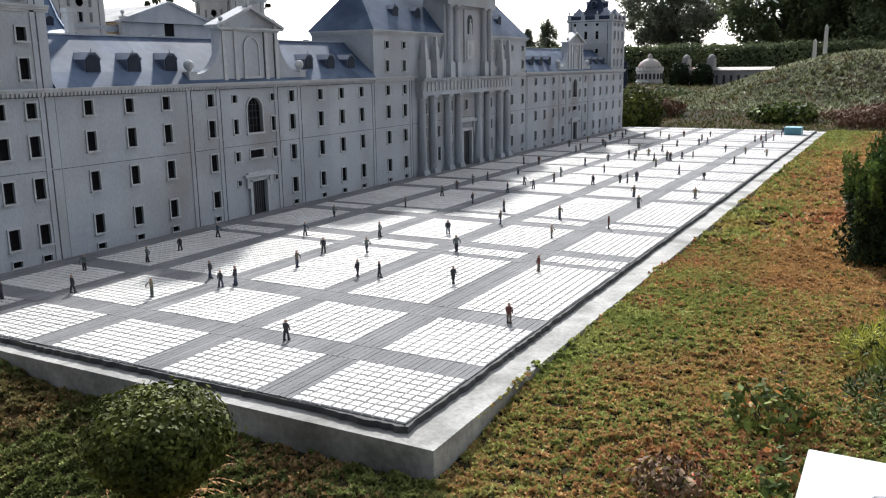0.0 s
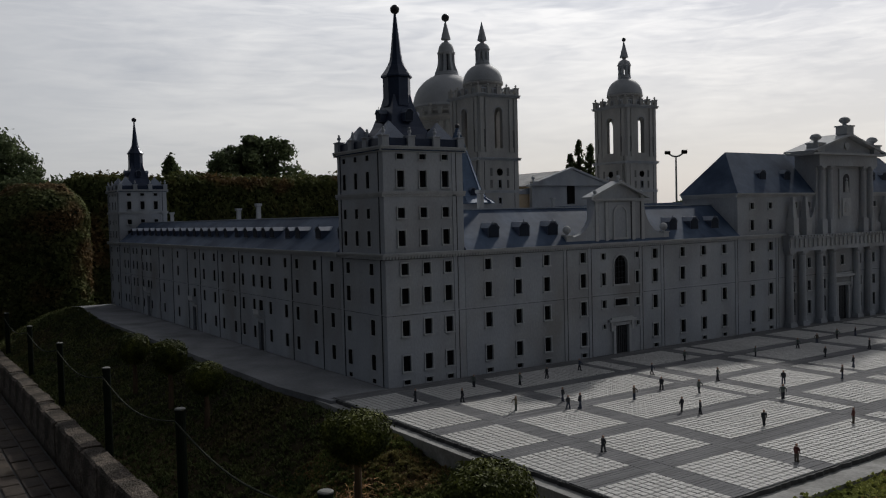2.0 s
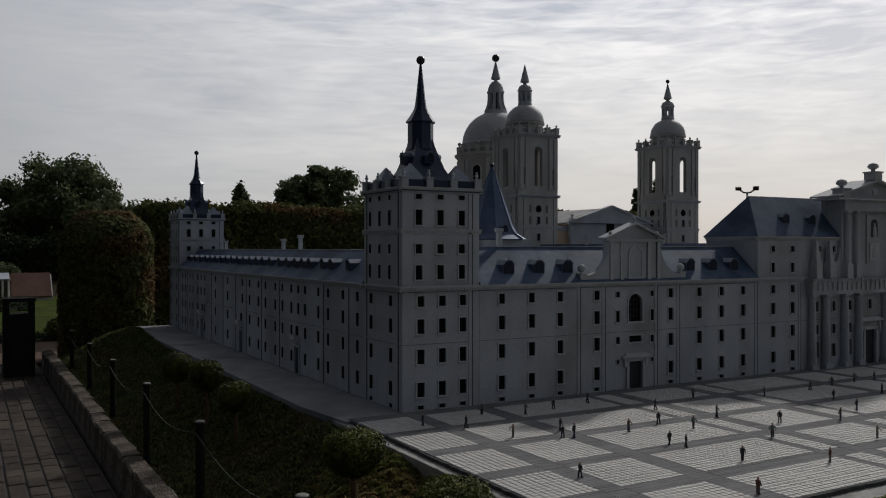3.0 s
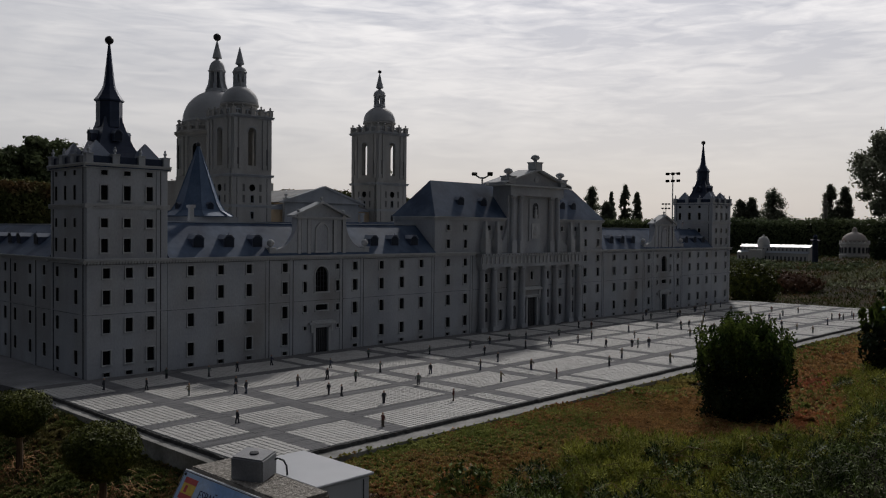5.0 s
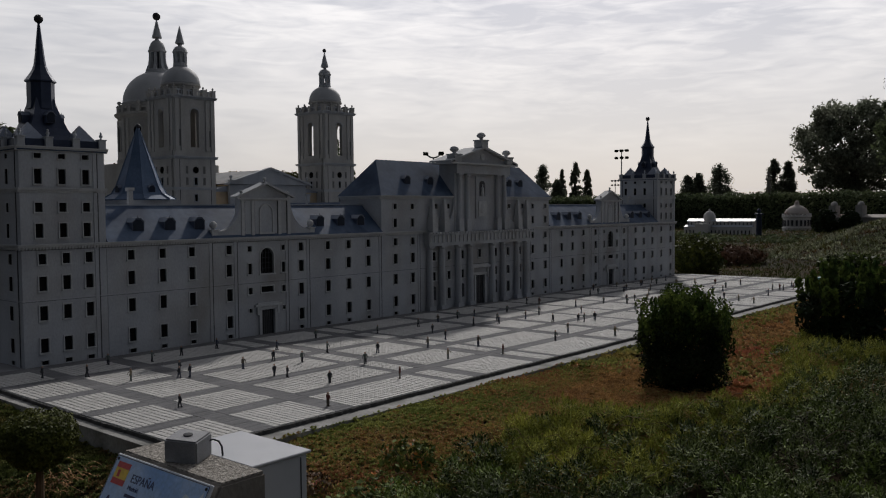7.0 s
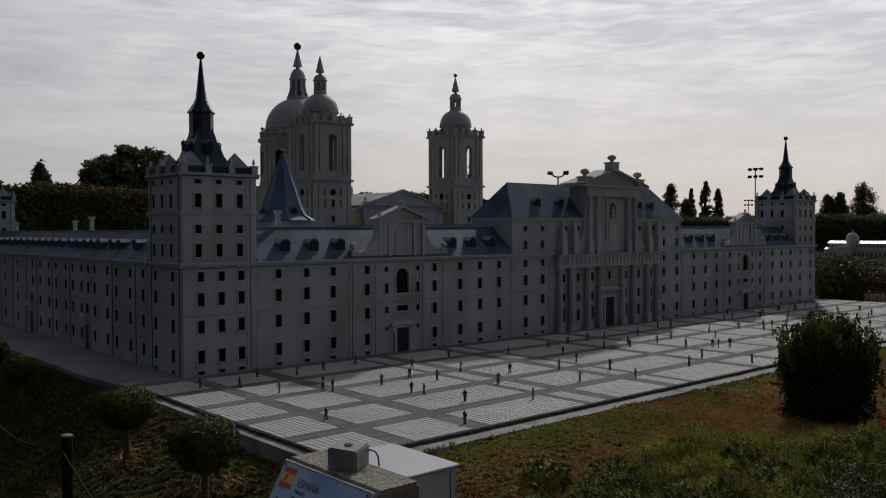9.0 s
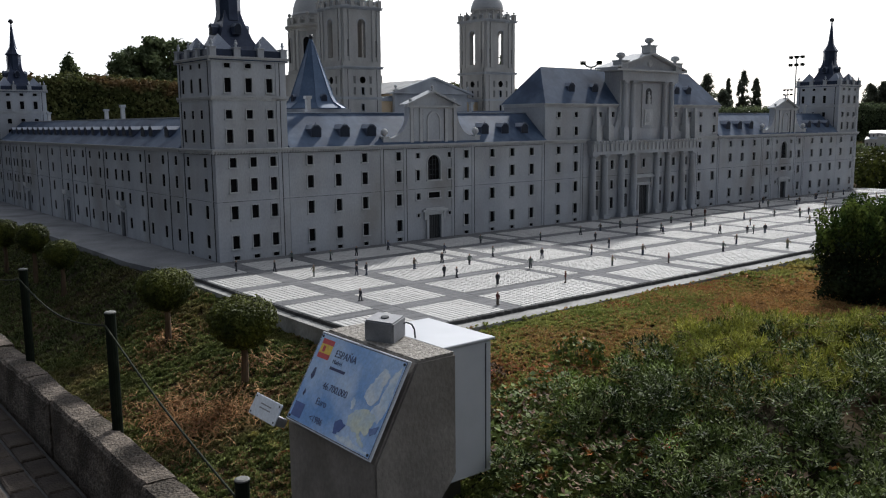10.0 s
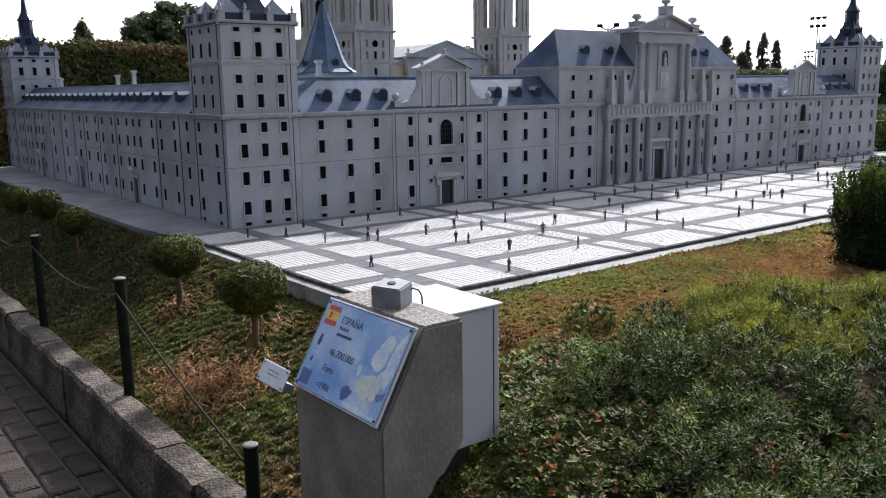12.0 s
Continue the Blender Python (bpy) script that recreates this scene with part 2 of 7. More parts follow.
YELLOW = material("flag_yellow", (0.80, 0.52, 0.05), (0.84, 0.56, 0.07), 10, 0.45, 0.0)
MAPPALE = material("map_pale", (0.52, 0.66, 0.82), (0.74, 0.80, 0.84), 26, 0.4, 0.0)
MAPYELLOW = material("map_yellow", (0.56, 0.66, 0.70), (0.70, 0.74, 0.60), 26, 0.4, 0.0)
MAPMID = material("map_mid_blue", (0.13, 0.20, 0.42), (0.16, 0.24, 0.46), 8, 0.4, 0.0)
MAPDARK = material("map_dark_blue", (0.05, 0.10, 0.30), (0.07, 0.12, 0.34), 8, 0.4, 0.0)
POST = material("black_post_paint", (0.008, 0.012, 0.008), (0.015, 0.019, 0.013), 20, 0.7, 0.2, spec=0.05)
CAPM = material("post_cap", (0.13, 0.13, 0.12), (0.20, 0.20, 0.185), 20, 0.7, 0.1)
ROPE = material("rope", (0.022, 0.026, 0.018), (0.04, 0.044, 0.03), 60, 0.9, 0.3, spec=0.1)
BARK = material("bark", (0.075, 0.048, 0.028), (0.135, 0.09, 0.055), 18, 0.92, 0.7, 60, stretch=(1, 1, 0.3), grain=0.3)
DARKBARK = material("dark_bark", (0.05, 0.045, 0.038), (0.08, 0.07, 0.06), 3, 0.92, 0.5, 12)
LEAF = material("box_leaf", (0.032, 0.043, 0.010), (0.105, 0.116, 0.022), 9, 0.62, 0.0, spec=0.12, spread=0.5, island=True, transmit=0.08)
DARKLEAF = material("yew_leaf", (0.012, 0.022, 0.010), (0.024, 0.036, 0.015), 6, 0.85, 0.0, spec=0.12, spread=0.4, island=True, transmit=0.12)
SHOOT = material("young_shoot_leaf", (0.022, 0.044, 0.012), (0.085, 0.115, 0.026), 9, 0.7, 0.0, spec=0.12, spread=0.5, island=True, transmit=0.3)
HEDGELEAF = material("beech_hedge_leaf", (0.062, 0.076, 0.027), (0.105, 0.112, 0.042), 2.5, 0.85, 0.0, spec=0.08, spread=0.5, island=True, transmit=0.22,
                     c3=(0.120, 0.078, 0.036), c3_scale=1.6)
# distance haze is mixed into these paler, greyer leaf colours
HAZELEAF = material("hazed_skyline_leaf", (0.13, 0.15, 0.11), (0.20, 0.21, 0.155), 0.2, 0.85, 0.0, spec=0.12, spread=0.4, island=True, transmit=0.6)
TREELEAF = material("tree_leaf", (0.07, 0.095, 0.048), (0.12, 0.145, 0.07), 0.6, 0.85, 0.0, spec=0.12, spread=0.45, island=True, transmit=0.3)
SEDUM = material("sedum_leaf", (0.235, 0.275, 0.075), (0.38, 0.39, 0.128), 3.5, 0.85, 0.0, spec=0.12, spread=0.36, island=True, transmit=0.15,
                 c3=(0.43, 0.34, 0.125), c3_scale=1.4, c3_range=(0.52, 0.74))
SEDUMRED = material("red_sedum_leaf", (0.38, 0.23, 0.10), (0.52, 0.335, 0.145), 5, 0.85, 0.0, spec=0.12, spread=0.36, island=True, transmit=0.15, c3=(0.47, 0.19, 0.11), c3_scale=1.1, c3_range=(0.50, 0.70))
SEDUMGREEN = material("green_sedum_leaf", (0.080, 0.104, 0.032), (0.185, 0.206, 0.066), 6, 0.85, 0.0, spec=0.12, spread=0.5, island=True, transmit=0.2,
                      c3=(0.22, 0.165, 0.075), c3_scale=2.2, c3_range=(0.52, 0.70))
BROWNSEDUM = material("brown_sedum_leaf", (0.20, 0.125, 0.062), (0.33, 0.22, 0.105), 7, 0.85, 0.0, spec=0.12, spread=0.4, island=True, transmit=0.12)
BEDLEAF = material("bed_groundcover_leaf", (0.064, 0.080, 0.030), (0.120, 0.130, 0.050), 4, 0.85, 0.0, spec=0.06, spread=0.45, island=True, transmit=0.08,
                   c3=(0.12, 0.105, 0.048), c3_scale=1.5, c3_range=(0.53, 0.68))
SPRIG = material("evergreen_sprig", (0.030, 0.050, 0.014), (0.118, 0.146, 0.044), 9, 0.6, 0.0, spec=0.07, spread=0.85, island=True, transmit=0.06,
                 c3=(0.13, 0.18, 0.036), c3_scale=6.0, c3_range=(0.54, 0.68))
GOLDSPRIG = material("yellow_green_sprig", (0.125, 0.15, 0.026), (0.33, 0.33, 0.065), 7, 0.8, 0.0, spec=0.08, spread=0.6, island=True, transmit=0.16)
GRASSY = material("grass_blade", (0.24, 0.27, 0.07), (0.34, 0.34, 0.11), 4, 0.8, 0.0, spec=0.1, spread=0.35, island=True, transmit=0.3)
IVY = material("ivy_leaf", (0.038, 0.062, 0.014), (0.135, 0.17, 0.046), 14, 0.65, 0.0, spec=0.08, spread=0.55, island=True, transmit=0.06,
               c3=(0.36, 0.13, 0.035), c3_scale=13.0, c3_range=(0.61, 0.66))
DEADLEAF = material("dead_leaf", (0.085, 0.045, 0.026), (0.20, 0.135, 0.08), 16, 0.8, 0.0, spread=0.6, island=True, c3=(0.36, 0.05, 0.03), c3_scale=9.0, c3_range=(0.64, 0.68))
TWIG = material("dead_twig", (0.09, 0.055, 0.03), (0.20, 0.13, 0.075), 14, 0.85, 0.0, spread=0.4, island=True)
STRAW = material("dry_grass", (0.21, 0.095, 0.032), (0.44, 0.24, 0.095), 14, 0.8, 0.0, spread=0.45, island=True)
LAWN = material("far_lawn", (0.030, 0.044, 0.008), (0.058, 0.074, 0.015), 2, 0.95, 0.9, 18, spec=0.02, grain=0.3)
GROUND = material("ground_cover", (0.022, 0.020, 0.012), (0.036, 0.030, 0.018), 3, 0.97, 0.8, 45, c3=(0.06, 0.04, 0.022), c3_scale=0.5, grain=0.3, spec=0.02)
MOUND = material("grey_green_heath", (0.30, 0.33, 0.20), (0.43, 0.435, 0.30), 0.8, 0.9, 0.8, 8, c3=(0.33, 0.32, 0.25), c3_scale=0.35, spread=0.3, island=True)
RUST = material("red_brown_shrub", (0.13, 0.07, 0.045), (0.17, 0.10, 0.06), 3, 0.8, 0.0, spread=0.4, island=True)
FARSTONE = material("far_pale_stone", (0.52, 0.51, 0.50), (0.60, 0.59, 0.57), 2, 0.8, 0.1)
# far stone in a darker grey: the abbey's shade is in the colour
FARSHADE = material("far_shaded_stone", (0.27, 0.265, 0.255), (0.36, 0.352, 0.34), 2, 0.85, 0.1)
FARDOME = material("far_weathered_dome", (0.36, 0.33, 0.31), (0.46, 0.42, 0.39), 1.2, 0.8, 0.1, c3=(0.30, 0.20, 0.16), c3_scale=0.8)
# white walls painted dark brown, the shade put into the colour
FARSHADEWALL = material("shaded_white_wall", (0.10, 0.066, 0.05), (0.16, 0.11, 0.085), 3, 0.85, 0.1)
FARROOF = material("far_red_roof", (0.085, 0.042, 0.030), (0.13, 0.068, 0.048), 2, 0.8, 0.1)
NAVELEAD = material("weathered_lead", (0.20, 0.20, 0.20), (0.30, 0.30, 0.295), 5, 0.6, 0.2, 40, c3=(0.14, 0.135, 0.13), c3_scale=3)
FARLEAD = material("far_lead_roof", (0.28, 0.31, 0.36), (0.34, 0.37, 0.42), 2, 0.4, 0.1)
STEEL = material("galvanised_steel", (0.30, 0.31, 0.32), (0.38, 0.39, 0.40), 8, 0.4, 0.05, metal=0.7)
TEAL = material("blue_crate_plastic", (0.10, 0.26, 0.32), (0.13, 0.30, 0.36), 10, 0.5, 0.0)
SKIN = material("figure_face", (0.34, 0.22, 0.16), (0.38, 0.25, 0.19), 30, 0.7, 0.0)
CLOTH = [material("figure_cloth", a, b, 60, 0.85, 0.0) for a, b in (
    ((0.035, 0.037, 0.045), (0.05, 0.052, 0.06)), ((0.06, 0.07, 0.10), (0.08, 0.09, 0.13)), ((0.10, 0.085, 0.07), (0.13, 0.11, 0.09)),
    ((0.11, 0.045, 0.04), (0.14, 0.055, 0.05)), ((0.17, 0.145, 0.10), (0.21, 0.18, 0.12)), ((0.10, 0.12, 0.11), (0.14, 0.16, 0.15)))]


# ---- building blocks ----
def thing(name, x, y, z, label, category, group="", kind=""):
    ob = new(name)
    ob.location = (x, y, z)
    ob.empty_display_size = 0.05
    return tagged(ob, label, category, group, kind)


def link(name, me, parent, m=None, label=""):
    ob = new(name, me)
    ob.matrix_basis = m or Matrix()
    if parent:
        ob.parent = parent
        ob.matrix_parent_inverse = (Matrix.Translation(parent.location) if parent.type == "EMPTY" else parent.matrix_basis).inverted()
    return tagged(ob, label)


def mesh(name, bm, mats, smooth=False):
    me = bpy.data.meshes.new(name)
    bmesh.ops.recalc_face_normals(bm, faces=bm.faces)
    bm.to_mesh(me)
    bm.free()
    for m in mats if isinstance(mats, (list, tuple)) else [mats]:
        me.materials.append(m)
    if smooth:
        me.polygons.foreach_set("use_smooth", [True] * len(me.polygons))
    return me


def part(name, bm, mats, parent, label="", m=None, smooth=False):
    return link(name, mesh(name, bm, mats, smooth), parent, m, label)


def box(bm, x0, x1, y0, y1, z0, z1, mat=0):
    v = [bm.verts.new((x, y, z)) for z in (z0, z1) for x, y in ((x0, y0), (x1, y0), (x1, y1), (x0, y1))]
    for f in ((3, 2, 1, 0), (4, 5, 6, 7), (0, 1, 5, 4), (1, 2, 6, 5), (2, 3, 7, 6), (3, 0, 4, 7)):
        bm.faces.new([v[i] for i in f]).material_index = mat
    return bm


def prism(bm, poly, axis, a, b, mat=0):
    """A polygon in the plane across an axis, drawn out from a to b along it. Points: (y, z) for x, (x, z) for y, (x, y) for z."""
    put = {"x": lambda p, s: (s, p[0], p[1]), "y": lambda p, s: (p[0], s, p[1]), "z": lambda p, s: (p[0], p[1], s)}[axis]
    lo, hi = [bm.verts.new(put(p, a)) for p in poly], [bm.verts.new(put(p, b)) for p in poly]
    n = len(poly)
    bm.faces.new(lo).material_index = mat
    bm.faces.new(hi[::-1]).material_index = mat
    for i in range(n):
        bm.faces.new((lo[i], lo[(i + 1) % n], hi[(i + 1) % n], hi[i])).material_index = mat
    return bm


def lathe(bm, profile, segs=16, cx=0.0, cy=0.0, turn=0.0, sx=1.0, sy=1.0, mat=0):
    """Rings of (radius, z), bottom to top, closed at both ends."""
    rings = []
    for r, z in profile:
        rings.append([bm.verts.new((cx + sx * r * math.cos(turn + 2 * math.pi * i / segs), cy + sy * r * math.sin(turn + 2 * math.pi * i / segs), z))
                      for i in range(segs)])
    for a, b in zip(rings, rings[1:]):
        for i in range(segs):
            bm.faces.new((a[i], a[(i + 1) % segs], b[(i + 1) % segs], b[i])).material_index = mat
    bm.faces.new(rings[0][::-1]).material_index = mat
    bm.faces.new(rings[-1]).material_index = mat
    return bm


def ball_profile(r, z, n=8, squash=1.0):
    return [(max(0.0005, r * math.sin(math.pi * i / n)), z - squash * r * math.cos(math.pi * i / n)) for i in range(n + 1)]


def square(bm, profile, cx, cy, mat=0):
    """Square rings of (half width, z)."""
    return lathe(bm, [(h * math.sqrt(2), z) for h, z in profile], 4, cx, cy, math.pi / 4, mat=mat)


def tube(bm, pts, r0, r1, segs=6, mat=0):
    """A tapering round bar along points."""
    rings, n = [], len(pts)
    for i, p in enumerate(pts):
        d = (Vector(pts[min(i + 1, n - 1)]) - Vector(pts[max(i - 1, 0)])).normalized()
        side = d.cross(Vector((0.3, 0.1, 1)) if abs(d.z) < 0.9 else Vector((1, 0.2, 0))).normalized()
        up = side.cross(d)
        r = r0 + (r1 - r0) * i / max(1, n - 1)
        rings.append([bm.verts.new(Vector(p) + r * (math.cos(2 * math.pi * k / segs) * side + math.sin(2 * math.pi * k / segs) * up)) for k in range(segs)])
    for a, b in zip(rings, rings[1:]):
        for k in range(segs):
            bm.faces.new((a[k], a[(k + 1) % segs], b[(k + 1) % segs], b[k])).material_index = mat
    bm.faces.new(rings[0])
    bm.faces.new(rings[-1][::-1])
    return bm


def wall_panel(bm, length, z0, z1, holes, thick):
    """A wall that runs along x from 0 and faces -y, with square openings (u0, u1, z0, z1) cut right through it."""
    us = sorted({0.0, length, *(round(h[0], 4) for h in holes), *(round(h[1], 4) for h in holes)})
    zs = sorted({z0, z1, *(round(h[2], 4) for h in holes), *(round(h[3], 4) for h in holes)})
    us, zs = [u for u in us if 0 <= u <= length], [z for z in zs if z0 <= z <= z1]

    def solid(i, j):
        if not (0 <= i < len(us) - 1 and 0 <= j < len(zs) - 1):
            return False
        u, z = (us[i] + us[i + 1]) / 2, (zs[j] + zs[j + 1]) / 2
        return not any(h[0] < u < h[1] and h[2] < z < h[3] for h in holes)

    made = {}

    def v(i, k, j):
        if (i, k, j) not in made:
            made[i, k, j] = bm.verts.new((us[i], k * thick, zs[j]))
        return made[i, k, j]

    for i in range(len(us) - 1):
        for j in range(len(zs) - 1):
            if not solid(i, j):
                continue
            bm.faces.new((v(i, 0, j), v(i + 1, 0, j), v(i + 1, 0, j + 1), v(i, 0, j + 1)))
            bm.faces.new((v(i, 1, j + 1), v(i + 1, 1, j + 1), v(i + 1, 1, j), v(i, 1, j)))
            if not solid(i - 1, j):
                bm.faces.new((v(i, 0, j), v(i, 0, j + 1), v(i, 1, j + 1), v(i, 1, j)))
            if not solid(i + 1, j):
                bm.faces.new((v(i + 1, 0, j), v(i + 1, 1, j), v(i + 1, 1, j + 1), v(i + 1, 0, j + 1)))
            if not solid(i, j - 1):
                bm.faces.new((v(i, 0, j), v(i, 1, j), v(i + 1, 1, j), v(i + 1, 0, j)))
            if not solid(i, j + 1):
                bm.faces.new((v(i, 0, j + 1), v(i + 1, 0, j + 1), v(i + 1, 1, j + 1), v(i, 1, j + 1)))
    return bm


FRAMES, PANES = {}, {}


def window(parent, m, w, h, sill=True, flush=False):
    """A stone frame round an opening, standing proud of the wall, with a dark pane set back in it. m: its centre on the wall, facing -y."""
    key = (round(w, 4), round(h, 4), sill, flush)
    if key not in FRAMES:
        bm, t = bmesh.new(), 0.0075 if h > 0.04 else 0.005
        d, back = (0.0015, 0.0022) if flush else (0.005, 0.008)
        box(bm, -w / 2 - t, -w / 2, -d, 0.002, -h / 2, h / 2)
        box(bm, w / 2, w / 2 + t, -d, 0.002, -h / 2, h / 2)
        box(bm, -w / 2 - t, w / 2 + t, -d * 1.2, 0.002, h / 2, h / 2 + t)
        s = 0.003 if sill else 0.0
        box(bm, -w / 2 - t - s, w / 2 + t + s, -d * 1.2 - 2 * s, 0.002, -h / 2 - t, -h / 2)
        FRAMES[key] = mesh("window", bm, TRIM)
        bm = box(bmesh.new(), -w / 2, w / 2, back, back + 0.004, -h / 2, h / 2)
        if h > 0.06:
            box(bm, -0.0012, 0.0012, back - 0.0018, back + 0.0002, -h / 2, h / 2)
            for k in (-1, 0, 1):
                box(bm, -w / 2, w / 2, back - 0.0015, back + 0.0003, k * h / 4 - 0.0008, k * h / 4 + 0.0008)
        PANES[key] = mesh("pane", bm, PANE)
    ob = link("window", FRAMES[key], parent, m)
    link("pane", PANES[key], ob, m)
    return ob


def facade(owner, m, length, z0, z1, wins, thick=0.03, extra=(), mat=None, flush=False):
    """A wall of a model with its windows. m: where its left foot stands; wins: (u, z, width, height)."""
    holes = [(u - w / 2, u + w / 2, max(z0 + 0.002, z - h / 2), z + h / 2) for u, z, w, h in wins] + list(extra)
    part("wall", wall_panel(bmesh.new(), length, z0, z1, holes, thick), mat or STONE, owner, m=m)
    for u, z, w, h in wins:
        window(owner, m @ Matrix.Translation((u, 0, z)), w, h, h > 0.04 and not flush, flush)


ROWS = ((0.657, 0.047, 0.064), (0.506, 0.049, 0.088), (0.325, 0.049, 0.088), (0.126, 0.050, 0.088), (0.02, 0.044, 0.026))
UPPER = ((0.831, 0.046, 0.086), (0.973, 0.046, 0.056), (1.162, 0.046, 0.092), (1.287, 0.044, 0.03))
CORNICE = 0.73


def columns(us, rows):
    return [(u, z, w, h) for u in us for z, w, h in rows]


def band(bm, u0, u1, z0, z1, out, inn=0.0):
    return box(bm, u0, u1, -out, inn, z0, z1)


def cornice(owner, m, u0, u1, z, dentils=False, name="cornice", k=1.0):
    bm = bmesh.new()
    band(bm, u0, u1, z - 0.012, z, 0.008 * k)
    band(bm, u0, u1, z, z + 0.01, 0.018 * k)
    band(bm, u0, u1, z + 0.01, z + 0.018, 0.026 * k)
    if dentils:
        n = int((u1 - u0) / 0.02)
        for i in range(n):
            u = u0 + (i + 0.5) * (u1 - u0) / n
            band(bm, u - 0.005, u + 0.005, z - 0.016, z, 0.015)
    o = part(name, bm, TRIM, owner, m=m)
    if dentils:
        # a thin dark strip paints the shade under the dentils
        part("cornice_shade", band(bmesh.new(), u0 + 0.001, u1 - 0.001, z - 0.0195, z - 0.0125, 0.0025), GROOVE, o, m=m)


def pilasters(owner, m, us, z0, z1):
    for u in us:
        bm = bmesh.new()
        band(bm, u - 0.012, u + 0.012, z0, z1, 0.004)
        o = part("pilaster", bm, STONE, owner, m=m)
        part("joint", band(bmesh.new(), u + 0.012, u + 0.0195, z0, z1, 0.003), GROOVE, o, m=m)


def string_course(owner, m, u0, u1, z, h=0.008):
    bm = bmesh.new()
    band(bm, u0, u1, z, z + h, 0.003)
    o = part("string_course", bm, STONE, owner, m=m)
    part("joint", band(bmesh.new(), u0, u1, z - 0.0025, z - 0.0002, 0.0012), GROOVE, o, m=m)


def facing(x, y, side):
    """The frame of a wall: its left foot at x, y. side: 's' faces -y, 'w' faces -x, 'e' faces +x, 'n' faces +y."""
    return pose(x, y, 0, 0, 0, {"s": 0, "w": -90, "e": 90, "n": 180}[side])


def finial(owner, x, y, z, h=0.05, r=0.012, mat=None, name="finial"):
    bm = bmesh.new()
    square(bm, [(r, z), (r, z + 0.3 * h), (r * 1.2, z + 0.3 * h), (r * 1.2, z + 0.36 * h)], x, y)
    lathe(bm, [(r * 0.45, z + 0.36 * h), (r * 0.4, z + 0.55 * h)], 8, x, y)
    lathe(bm, ball_profile(r * 0.8, z + 0.75 * h), 8, x, y)
    part(name, bm, mat or TRIM, owner, smooth=False)


# ---- the model of the monastery ----
def dormer(owner, m, w=0.078, h=0.082, depth=0.12):
    """A small arched dormer, facing -y, its sill at the origin of m, running back into the roof."""
    prism(bm := bmesh.new(), [(-w / 2, 0), (w / 2, 0), (w / 2, h * 0.68), (w * 0.2, h * 0.95), (-w * 0.2, h * 0.95), (-w / 2, h * 0.68)], "y", 0, depth)
    o = part("dormer", bm, DORMER, owner, m=m)
    bm = bmesh.new()
    prism(bm, [(-w * 0.42, h * 0.06), (w * 0.42, h * 0.06), (w * 0.42, h * 0.64), (w * 0.17, h * 0.86), (-w * 0.17, h * 0.86), (-w * 0.42, h * 0.64)], "y", -0.003, 0.002)
    part("face", bm, DORMERFACE, o, m=m)
    bm = bmesh.new()
    prism(bm, [(w * 0.5, h * 0.66), (w * 0.56, h * 0.66), (w * 0.22, h), (-w * 0.22, h), (-w * 0.56, h * 0.66), (-w * 0.5, h * 0.66), (-w * 0.2, h * 0.951), (w * 0.2, h * 0.951)], "y", -0.006, depth)
    part("hood", bm, LEADROLL, o, m=m)
    bm = bmesh.new()
    tube(bm, [(0, 0.004, h), (0, 0.004, h + 0.018)], 0.0025, 0.001, 5)
    part("finial", bm, DORMER, o, m=m)


